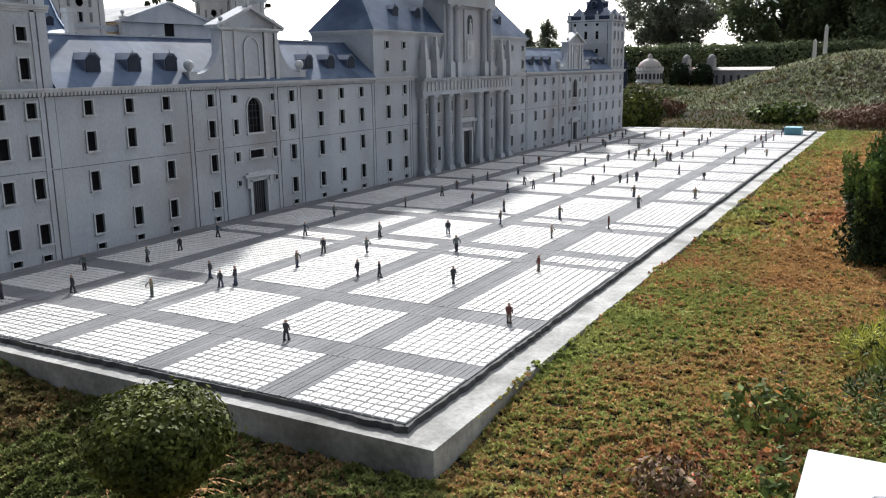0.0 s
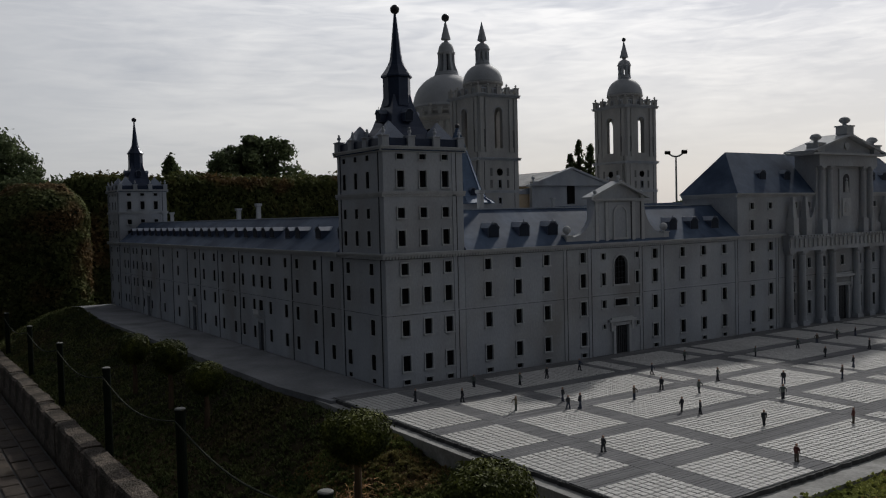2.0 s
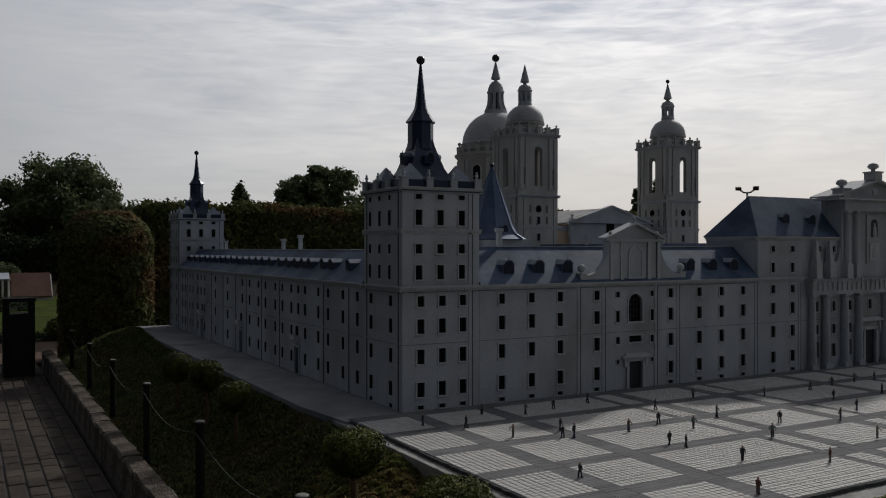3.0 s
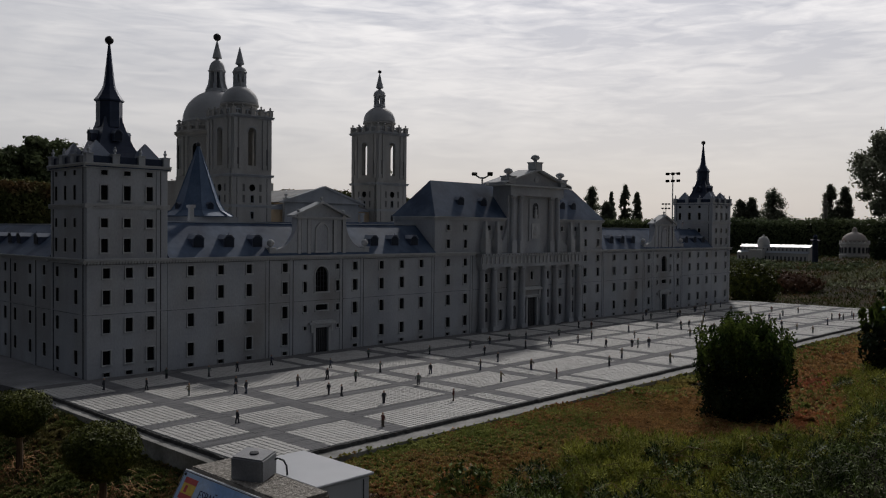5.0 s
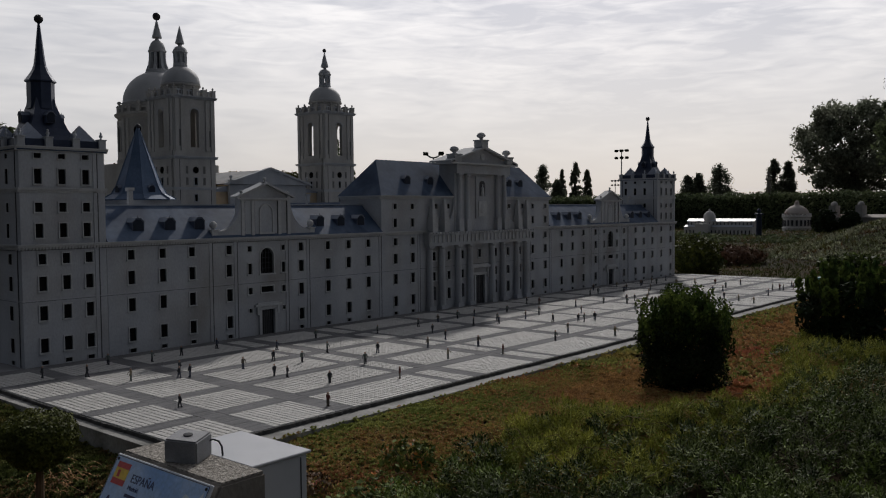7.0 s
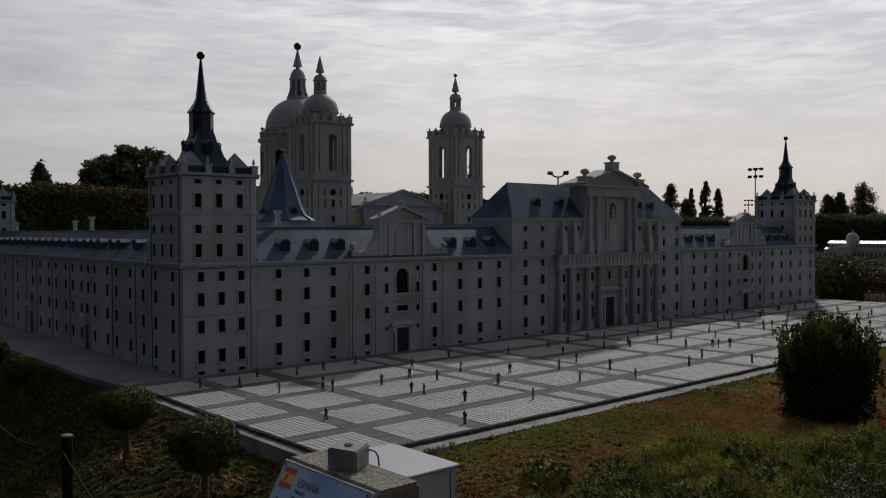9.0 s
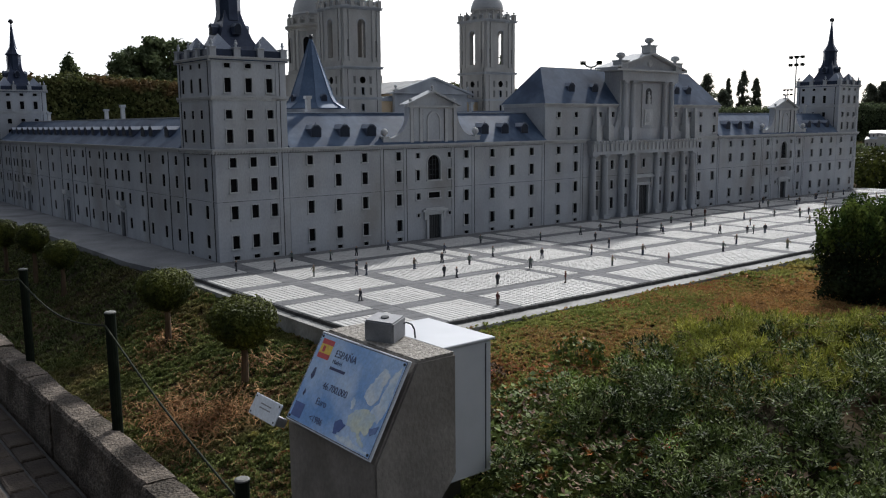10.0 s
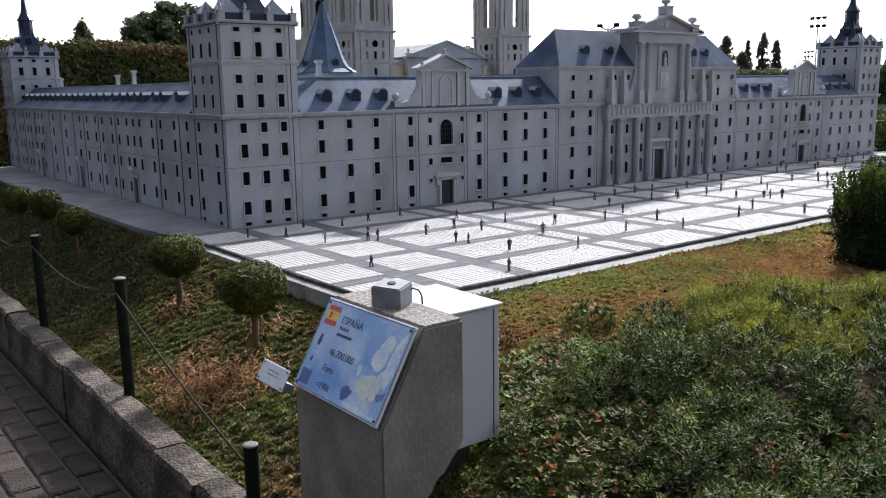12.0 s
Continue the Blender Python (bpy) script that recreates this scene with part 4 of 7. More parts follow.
    part("upper_portal", bm, STONE, t)
    for x in (4.085, 4.205, 4.69, 4.81):
        bm = bmesh.new()
        box(bm, x - 0.036, x + 0.036, -0.075, -0.03, 0.732, 0.85)
        lathe(bm, [(0.03, 0.85), (0.028, 0.87), (0.026, 1.05), (0.023, 1.25), (0.028, 1.258), (0.03, 1.27)], 12, x, -0.042)
        box(bm, x - 0.034, x + 0.034, -0.074, -0.03, 1.27, 1.285)
        part("upper_column", bm, STONE, t)
    bm = bmesh.new()
    box(bm, 4.02, 4.875, -0.07, 0.0, 1.285, 1.375)
    box(bm, 4.35, 4.545, -0.04, -0.03, 0.85, 1.26)
    part("upper_entablature", bm, STONE, t)
    # a dark plate paints the shaded hollow behind the statue
    bm = bmesh.new()
    prism(bm, [(4.405, 1.07), (4.49, 1.07)] + [(4.4475 + 0.0425 * math.cos(g), 1.18 + 0.0425 * math.sin(g)) for g in np.linspace(0, math.pi, 9)], "y", -0.044, -0.039)
    part("statue_niche_shade", bm, GROOVE, t)
    bm = bmesh.new()
    lathe(bm, [(0.022, 1.07), (0.024, 1.09), (0.018, 1.13), (0.02, 1.15), (0.008, 1.165)] + ball_profile(0.012, 1.178, 6)[1:], 10, 4.4475, -0.045, sy=0.5)
    part("niche_statue", bm, TRIM, t)
    bm = bmesh.new()
    box(bm, 4.385, 4.51, -0.048, -0.04, 0.87, 1.02)
    lathe(bm, [(0.04, 0.90), (0.045, 0.94), (0.03, 0.99)], 10, 4.4475, -0.045, sy=0.3)
    part("heraldic_shield", bm, TRIM, t)
    # pediment
    bm = bmesh.new()
    prism(bm, [(3.96, 1.392), (4.935, 1.392), (4.4475, 1.535)], "y", -0.045, 0.16)
    o = part("pediment", bm, STONE, t)
    bm = bmesh.new()
    box(bm, 3.91, 4.985, -0.095, 0.16, 1.375, 1.391)
    for s in (-1, 1):
        prism(bm, [(4.4475 + s * 0.54, 1.392), (4.4475 + s * 0.54, 1.406), (4.4475, 1.558), (4.4475, 1.54)], "y", -0.09, 0.18)
    part("pediment_moulding", bm, TRIM, o)
    part("roundel", lathe(bmesh.new(), [(0.03, 0.0), (0.034, 0.006), (0.02, 0.008)], 14), TRIM, o, m=pose(4.4475, -0.045, 1.455, 90, 0, 0))
    part("portal_back", box(bmesh.new(), 4.03, 4.865, 0.102, 0.16, 1.0, 1.374), STONE, t)
    for x, z, k in ((4.03, 1.395, 1.0), (4.4475, 1.55, 1.0), (4.865, 1.395, 1.0)):
        bm = bmesh.new()
        square(bm, [(0.05, z), (0.05, z + 0.062), (0.058, z + 0.064), (0.058, z + 0.075)], x, -0.03)
        lathe(bm, [(0.019, z + 0.075), (0.016, z + 0.09), (0.042, z + 0.108), (0.046, z + 0.12), (0.033, z + 0.14), (0.008, z + 0.15)], 12, x, -0.03)
        part("urn", bm, TRIM, t)
    # obelisks and their plinths over the entablature
    for x in (3.70, 3.87, 5.06, 5.22):
        bm = bmesh.new()
        box(bm, x - 0.035, x + 0.035, -0.07, 0.0, 0.731, 0.868)
        square(bm, [(0.026, 0.868), (0.012, 1.035)], x, -0.035)
        part("obelisk", bm, TRIM, t)
    for s in (-1, 1):
        bm = bmesh.new()
        c = 4.4475 + s * 0.41
        poly = [(c, 0.735)] + [(c + s * 0.16 * (1 - math.sin(g)), 0.80 + 0.30 * (1 - math.cos(g))) for g in np.linspace(0, math.pi / 2, 8)][::-1] + [(c + s * 0.16, 0.735)]
        prism(bm, poly, "y", -0.025, 0.0)
        part("scroll", bm, STONE, t)


central_block()


def bell_tower(cx, cy, tip, label):
    """A bell tower: plain lower stage, belfry with tall arches on all sides, dome, lantern and cone."""
    t = thing("bell_tower", cx, cy, 0, label, "model tower", "bell towers of the model")
    H = 0.268
    for side, px, py in (("s", cx - H, cy - H), ("w", cx - H, cy + H), ("e", cx + H, cy - H), ("n", cx + H, cy + H)):
        m = facing(px, py, side)
        W = 2 * H
        k, e = (0.0, 0.026) if side in "sn" else (0.0505, -0.0006)
        mk = m @ Matrix.Translation((k, 0, 0))
        low = [(0.27, 1.29, 0.042, 0.085), (0.27, 1.10, 0.04, 0.08), (0.27, 0.92, 0.04, 0.08)]
        facade(t, mk, W - 2 * k, 0.0, 1.545, [(u - k, z, w, h) for u, z, w, h in low], mat=BELLSTONE)
        o = part("round_window", lathe(bmesh.new(), [(0.036, 0), (0.04, 0.004), (0.034, 0.008), (0.03, 0.003)], 16), PANE, t, m=m @ pose(0.27, 0.003, 1.42, 90, 0, 0))
        # slots are flat plates, their shade put into the grey
        for u in (0.155, 0.383):
            for z in (1.42, 1.29):
                part("slot_shade", band(bmesh.new(), u - 0.015, u + 0.015, z - 0.043, z + 0.043, 0.0022), SLOTSHADE, t, m=m)
        for u in (0.062, W - 0.062):
            part("joint", band(bmesh.new(), u - 0.003, u + 0.003, 0.9, 1.54, 0.0022), GROOVE, t, m=m)
        cornice(t, m, -e * 0.4, W + e * 0.4, 1.205, name="string", k=0.4)
        cornice(t, m, -e, W + e, 1.56)
        part("belfry_foot", band(bmesh.new(), k, W - k, 1.545, 1.64, 0.0, 0.03), BELLSTONE, t, m=m)
        # belfry wall with one tall arch
        R = 0.055
        a0, a1, zt = W / 2 - R, W / 2 + R, 2.07
        part("belfry_wall", wall_panel(bmesh.new(), W - 2 * k, 1.64, 2.246, [(a0 - k, a1 - k, 1.68, zt + R + 0.001)], 0.05), BELLSTONE, t, m=mk)
        bm = bmesh.new()
        for s in (-1, 1):
            arc = [(W / 2 + s * R * math.cos(g), zt + R * math.sin(g)) for g in np.linspace(0, math.pi / 2, 6)]
            prism(bm, [(W / 2 + s * R, zt + R + 0.001), *arc], "y", 0.002, 0.048)
        part("arch_head", bm, BELLSTONE, t, m=m)
        for u in (0.035, 0.105, W - 0.105, W - 0.035):
            part("belfry_pilaster", band(bmesh.new(), u - 0.022, u + 0.022, 1.64, 2.222, 0.012), BELLSTONE, t, m=m)
        bm = bmesh.new()
        for i in range(10):
            a, b = math.pi * i / 10, math.pi * (i + 1) / 10
            prism(bm, [(W / 2 + q * math.cos(g), zt + q * math.sin(g)) for q, g in ((R, a), (R + 0.012, a), (R + 0.012, b), (R, b))], "y", -0.006, 0.001)
        part("arch_moulding", bm, TRIM, t, m=m)
        # belfry slots likewise: raised plates coloured as shaded hollows
        for u in (0.070, W - 0.070):
            part("slot_shade", band(bmesh.new(), u - 0.0115, u + 0.0115, 1.69, 1.88, 0.003), SLOTSHADE, t, m=m)
        cornice(t, m, -e, W + e, 2.246, name="top_cornice", k=1.2)
        bm = bmesh.new()
        q = 0.0 if side in "sn" else 0.0155
        band(bm, q, W - q, 2.264, 2.278, 0.0, 0.015)
        band(bm, q, W - q, 2.318, 2.332, 0.0, 0.015)
        for i in range(12):
            u = (i + 0.5) * W / 12
            band(bm, u - 0.007, u + 0.007, 2.278, 2.318, -0.003, 0.012)
        part("balustrade", bm, TRIM, t, m=m)
        for i in range(4):
            p = m @ Vector((0.012 + i * (W - 0.024) / 4, 0.010, 0))
            bm = bmesh.new()
            square(bm, [(0.024, 2.262), (0.024, 2.334), (0.028, 2.336), (0.028, 2.346)], p.x, p.y)
            lathe(bm, [(0.008, 2.345), (0.006, 2.352), (0.013, 2.364), (0.011, 2.373), (0.003, 2.384)], 8, p.x, p.y)
            part("pedestal", bm, BELLSTONE, t)
    part("belfry_floor", box(bmesh.new(), cx - H + 0.03, cx + H - 0.03, cy - H + 0.03, cy + H - 0.03, 1.60, 1.655), BELLSTONE, t)
    part("roof_deck", box(bmesh.new(), cx - H + 0.003, cx + H - 0.003, cy - H + 0.003, cy + H - 0.003, 2.225, 2.249), BELLSTONE, t)
    part("dome_drum", lathe(bmesh.new(), [(0.208, 2.245), (0.208, 2.385), (0.226, 2.395), (0.228, 2.412), (0.216, 2.418)], 28, cx, cy), BELLSTONE, t)
    bm = lathe(bmesh.new(), [(0.219, 2.414), (0.221, 2.43)] + [(0.219 * math.cos(g), 2.43 + 0.205 * math.sin(g)) for g in np.linspace(0.06, 1.36, 12)], 32, cx, cy)
    part("dome", bm, DOMESTONE, t, smooth=True)
    part("lantern_foot", lathe(bmesh.new(), [(0.082, 2.615), (0.082, 2.645), (0.078, 2.65), (0.078, 2.672)], 16, cx, cy), TRIM, t)
    for i in range(8):
        g = math.pi / 8 + i * math.pi / 4
        m = pose(cx, cy, 0, 0, 0, math.degrees(g)) @ Matrix.Translation((0.064, 0, 0))
        bm = box(bmesh.new(), -0.012, 0.012, -0.015, 0.015, 2.67, 2.785)
        for q in (-1, 1):                                         # shoulders of the little arches
            prism(bm, [(q * 0.015, 2.735), (q * 0.015, 2.785), (q * 0.027, 2.785), (q * 0.023, 2.765)], "x", -0.010, 0.010)
        part("lantern_post", bm, TRIM, t, m=m)
    bm = lathe(bmesh.new(), [(0.078, 2.782), (0.086, 2.79), (0.087, 2.80), (0.080, 2.806), (0.078, 2.818), (0.066, 2.842), (0.045, 2.858), (0.022, 2.866), (0.020, 2.878), (0.030, 2.884), (0.030, 2.89), (0.02, 2.895)], 20, cx, cy)
    part("lantern_cap", bm, DOMESTONE, t)
    part("cone", lathe(bmesh.new(), [(0.050, 2.893), (0.053, 2.897), (0.003, 3.10)], 14, cx, cy), TRIM, t)
    if tip:
        part("ball", lathe(bmesh.new(), ball_profile(0.026, 3.118, 8), 12, cx, cy), BALL, t, smooth=True)
    return t


bell_tower(3.374, 3.564, False, "pale stone bell tower with open arches and small dome")
bell_tower(5.604, 3.564, True, "pale stone bell tower with open arches and ball-topped cone")


def church():
    cx, cy = 4.49, 5.90
    t = thing("domed_church", cx, 4.6, 0, "pale stone domed church with ochre side walls", "model building")
    # nave with gabled front between the bell towers
    bm = bmesh.new()
    box(bm, 3.92, 5.06, 3.43, 5.4, 0.0, 1.27)
    part("nave_wall", bm, OCHRE, t, "ochre rendered nave wall")
    bm = bmesh.new()
    prism(bm, [(3.86, 1.275), (5.12, 1.275), (4.49, 1.46)], "y", 3.37, 5.4)
    part("nave_roof", bm, NAVELEAD, t)
    bm = bmesh.new()
    box(bm, 3.90, 5.08, 3.38, 3.428, 0.0, 1.27)
    for s in (-1, 1):
        prism(bm, [(cx + s * 0.66, 1.262), (cx + s * 0.66, 1.285), (cx, 1.49), (cx, 1.462)], "y", 3.33, 3.40)
    prism(bm, [(3.87, 1.272), (5.11, 1.272), (4.49, 1.462)], "y", 3.345, 3.369)
    part("front", bm, STONE, t)
    bm = bmesh.new()
    prism(bm, [(4.43, 1.06), (4.55, 1.06)] + [(4.49 + 0.06 * math.cos(g), 1.26 + 0.06 * math.sin(g)) for g in np.linspace(0, math.pi, 9)], "y", 3.374, 3.3795)
    part("front_window", bm, PANE, t)
    for x in (3.9, 5.08):
        finial(t, x, 3.36, 1.285, 0.10, 0.025)
    # low side aisles joining the towers
    part("aisle_wall", box(bmesh.new(), 3.62, 3.918, 3.46, 5.4, 0, 1.18), OCHRE, t)
    part("aisle_wall", box(bmesh.new(), 5.062, 5.36, 3.46, 5.4, 0, 1.18), OCHRE, t)
    for a, c in ((3.60, 3.917), (5.38, 5.063)):
        part("aisle_roof", prism(bmesh.new(), [(a, 1.18), (c, 1.18), (c, 1.25)], "y", 3.44, 5.4), FARLEAD, t)
    # crossing, drum, dome, lantern
    part("crossing", box(bmesh.new(), cx - 0.66, cx + 0.66, cy - 0.49, cy + 0.7, 0, 1.62), BELLSTONE, t)
    bm = lathe(bmesh.new(), [(0.58, 1.60), (0.58, 1.68), (0.545, 1.69), (0.545, 2.235), (0.56, 2.245), (0.56, 2.27), (0.60, 2.30), (0.605, 2.325), (0.57, 2.335), (0.545, 2.34), (0.50, 2.345), (0.50, 2.48)], 40, cx, cy)
    part("drum", bm, BELLSTONE, t)
    for i in range(16):
        g = i * math.pi / 8 + 0.1
        m = pose(cx, cy, 0, 0, 0, math.degrees(g)) @ Matrix.Translation((0, -0.546, 0))
        if i % 2:
            bm = bmesh.new()
            prism(bm, [(-0.060, 1.80), (0.060, 1.80)] + [(0.060 * math.cos(a), 2.09 + 0.060 * math.sin(a)) for a in np.linspace(0, math.pi, 9)], "y", -0.004, 0.03)
            part("drum_window", bm, PANE, t, m=m)
            bm = bmesh.new()
            for q in range(8):
                a, b = math.pi * q / 8, math.pi * (q + 1) / 8
                prism(bm, [(k * math.cos(v), 2.09 + k * math.sin(v)) for k, v in ((0.060, a), (0.074, a), (0.074, b), (0.060, b))], "y", -0.014, 0.02)
            for q in (-1, 1):
                box(bm, q * 0.067 - 0.007, q * 0.067 + 0.007, -0.014, 0.02, 1.80, 2.09)
            part("window_moulding", bm, BELLSTONE, t, m=m)
        else:
            for q in (-0.045, 0.045):
                part("buttress", band(bmesh.new(), q - 0.026, q + 0.026, 1.69, 2.245, 0.018, 0.03), BELLSTONE, t, m=m)
    # parapet: pedestals with short panels between
    for i in range(24):
        g = math.degrees(i * math.pi / 12)
        m = pose(cx, cy, 0, 0, 0, g) @ Matrix.Translation((0, -0.548, 0))
        bm = box(bmesh.new(), -0.026, 0.026, -0.022, 0.022, 2.325, 2.425)
        box(bm, -0.031, 0.031, -0.027, 0.027, 2.425, 2.437)
        part("pedestal", bm, BELLSTONE, t, m=m)
        m = pose(cx, cy, 0, 0, 0, g + 7.5) @ Matrix.Translation((0, -0.543, 0))
        bm = box(bmesh.new(), -0.046, 0.046, -0.012, 0.012, 2.395, 2.415)
        box(bm, -0.046, 0.046, -0.012, 0.012, 2.335, 2.350)
        part("parapet_rail", bm, BELLSTONE, t, m=m)
    for i in range(8):
        g = i * math.pi / 4 + math.pi / 6
        x, y = cx + 0.548 * math.sin(g), cy - 0.548 * math.cos(g)
        bm = lathe(bmesh.new(), [(0.016, 2.437), (0.012, 2.45), (0.028, 2.468), (0.027, 2.485), (0.010, 2.50)], 10, x, y)
        part("urn", bm, BELLSTONE, t)
    bm = lathe(bmesh.new(), [(0.50, 2.47), (0.505, 2.49), (0.49, 2.50)] + [(0.487 * math.cos(g), 2.50 + 0.465 * math.sin(g)) for g in np.linspace(0.05, 1.24, 14)], 48, cx, cy)
    part("dome", bm, DOMESTONE, t, smooth=True)
    part("lantern_foot", lathe(bmesh.new(), [(0.172, 2.92), (0.175, 2.945), (0.165, 2.955), (0.165, 2.985), (0.15, 2.99)], 24, cx, cy), TRIM, t)
    for i in range(8):
        g = math.degrees(i * math.pi / 4)
        m = pose(cx, cy, 0, 0, 0, g)
        bm = prism(bmesh.new(), [(0.075, 2.985), (0.160, 2.985), (0.148, 3.02), (0.128, 3.07), (0.118, 3.14), (0.116, 3.235), (0.075, 3.235)], "y", -0.020, 0.020)
        part("lantern_buttress", bm, TRIM, t, m=m)
    part("lantern_core", lathe(bmesh.new(), [(0.080, 2.98), (0.080, 3.24)], 12, cx, cy), GROOVE, t)
    bm = lathe(bmesh.new(), [(0.11, 3.232), (0.126, 3.24), (0.128, 3.262), (0.116, 3.268), (0.114, 3.285), (0.106, 3.325), (0.086, 3.37), (0.056, 3.402), (0.028, 3.415), (0.024, 3.432), (0.034, 3.437), (0.034, 3.445)], 24, cx, cy)
    part("lantern_cap", bm, DOMESTONE, t)
    part("cone", lathe(bmesh.new(), [(0.066, 3.443), (0.070, 3.449), (0.008, 3.70)], 16, cx, cy), TRIM, t)
    part("ball", lathe(bmesh.new(), ball_profile(0.056, 3.752, 10), 16, cx, cy), BALL, t, smooth=True)


church()


def chapel():
    cx, cy = 1.98, 2.10
    t = thing("chapel_spire", cx, cy, 0, "steep blue-grey pyramid spire with flared eaves", "model tower")
    part("tower_body", box(bmesh.new(), cx - 0.27, cx + 0.27, cy - 0.27, cy + 0.27, 0, 1.05), STONE, t)
    ring = math.cos(math.pi / 8)
    profile = [(0.300 / ring, 1.05), (0.306 / ring, 1.06), (0.228 / ring, 1.11), (0.190 / ring, 1.18), (0.008, 1.725)]
    part("spire", lathe(bmesh.new(), profile, 8, cx, cy, math.pi / 8), CHAPELLEAD, t)
    part("ball", lathe(bmesh.new(), ball_profile(0.022, 1.742, 8), 12, cx, cy), BALL, t, smooth=True)
    for k in range(8):
        g = math.pi / 8 + k * math.pi / 4
        pts = [(cx + r * math.cos(g), cy + r * math.sin(g), z + 0.003) for r, z in profile[1:]]
        part("hip_roll", tube(bmesh.new(), pts, 0.007, 0.004, 6), CHAPELLEAD, t)
    for k in range(4):
        dormer(t, pose(cx, cy, 0, 0, 0, 90 * k) @ Matrix.Translation((0, -0.222, 1.12)), 0.066, 0.07, 0.08)


chapel()


def inner_wing(x0, x1, y0, y1, z, along, label):
    t = thing("inner_wing", (x0 + x1) / 2, (y0 + y1) / 2, 0, label, "model building", "inner wings of the model")
    part("wall", box(bmesh.new(), x0, x1, y0, y1, 0, z), STONE, t)
    bm = bmesh.new()
    if along == "y":
        prism(bm, [(x0 - 0.02, z), (x1 + 0.02, z), ((x0 + x1) / 2, z + 0.2)], "y", y0, y1)
    else:
        prism(bm, [(y0 - 0.02, z), (y1 + 0.02, z), ((y0 + y1) / 2, z + 0.2)], "x", x0, x1)
    part("roof", bm, SLATE, t)
    for k in (0.3, 0.7):
        roof_pipe(t, x0 + k * (x1 - x0) if along == "x" else (x0 + x1) / 2, (y0 + y1) / 2 if along == "x" else y0 + k * (y1 - y0), z + 0.19, 0.1)


inner_wing(3.15, 3.60, 0.524, 3.25, 0.82, "y", "pale stone inner wing with lead roof beside the entrance court")
inner_wing(5.28, 5.69, 0.524, 3.25, 0.82, "y", "pale stone inner wing with lead roof beyond the entrance court")
inner_wing(0.56, 3.13, 2.45, 2.95, 0.74, "x", "pale stone inner wing with lead roof behind the chapel spire")
inner_wing(5.9, 8.35, 2.4, 2.9, 0.74, "x", "pale stone inner wing with lead roof in the far court")


# ---- ground, plinth and path ----
def smooth_step(a, b, x):
    k = min(1.0, max(0.0, (x - a) / (b - a)))
    return k * k * (3 - 2 * k)


PATH_Z, KERB_Z = -0.50, -0.285


def ground_z(x, y):
    """The height of the planted ground."""
    bed = -0.34 + 0.245 * smooth_step(-1.38, -0.40, x)
    bed += (0.032 + 0.022 * smooth_step(-2.2, -2.4, y)) * smooth_step(-0.45, 0.2, x)          # the carpet lies nearly level with the plinth
    bed += 0.058 * smooth_step(-0.85, -0.50, x) * smooth_step(-0.22, -0.36, x) * smooth_step(-1.15, -0.75, y) * smooth_step(6.2, 5.0, y)   # banked up along the side wing
    bed += 0.13 * math.exp(-((y - 6.0) / 0.8) ** 2) * smooth_step(-1.3, -0.75, x) * smooth_step(-0.34, -0.50, x)
    far = smooth_step(9.4, 16.0, x)
    z = bed - 0.02 * far
    z += 1.05 * math.exp(-((x - 17.5) / 3.0) ** 2) * smooth_step(2.2, -2.4, y) * smooth_step(-14.0, -9.0, y)
    z += 0.012 * noise.noise((x * 1.7, y * 1.7, 0)) + 0.03 * noise.noise((x * 0.4, y * 0.4, 3)) * smooth_step(-1.2, 0.5, x)
    z += (-0.64 - z) * smooth_step(6.75, 7.5, y) * smooth_step(2.6, 1.2, x) * smooth_step(30.0, 26.0, y)     # level with the cross path behind the model
    if x < -1.40:
        z = PATH_Z - 0.06
    return z


def make_ground():
    xs = np.concatenate([[-900, -300, -100, -40, -20, -12, -8, -6, -4.5, -3], np.arange(-2.5, 4.0, 0.09), np.arange(4.0, 10, 0.3), np.arange(10, 28, 0.6),
                         [30, 35, 45, 60, 90, 160, 400, 1000]])
    ys = np.concatenate([[-900, -300, -100, -40, -20, -14, -10, -8], np.arange(-7, 0, 0.09), np.arange(0, 10, 0.35), [11, 13, 16, 20, 30, 50, 100, 300, 1000]])
    verts = [(x, y, ground_z(x, y)) for y in ys for x in xs]
    nx = len(xs)
    faces = [(j * nx + i, j * nx + i + 1, (j + 1) * nx + i + 1, (j + 1) * nx + i) for j in range(len(ys) - 1) for i in range(nx - 1)]
    me = bpy.data.meshes.new("ground")
    me.from_pydata(verts, [], faces)
    me.materials.append(GROUND)
    tagged(new("ground", me), "brown and green planted ground", "ground", kind="structure")


make_ground()

# concrete plinth under the model, with its raised rim
plinth = part("plinth", box(bmesh.new(), -0.405, 9.30, -2.395, 6.75, -0.30, -0.0185), CONCRETE, None)
tagged(plinth, "grey cast concrete plinth under the model", "plinth", kind="structure")
bm = box(bmesh.new(), -0.349, 9.15, -2.289, -0.002, -0.0175, -0.001)
for f in bm.faces:
    f.material_index = 1 if min(v.co.z for v in f.verts) > -0.0015 else 0      # pale joints, dark tarred edge
court = part("paving_bed", bm, [BED, MORTAR], None)


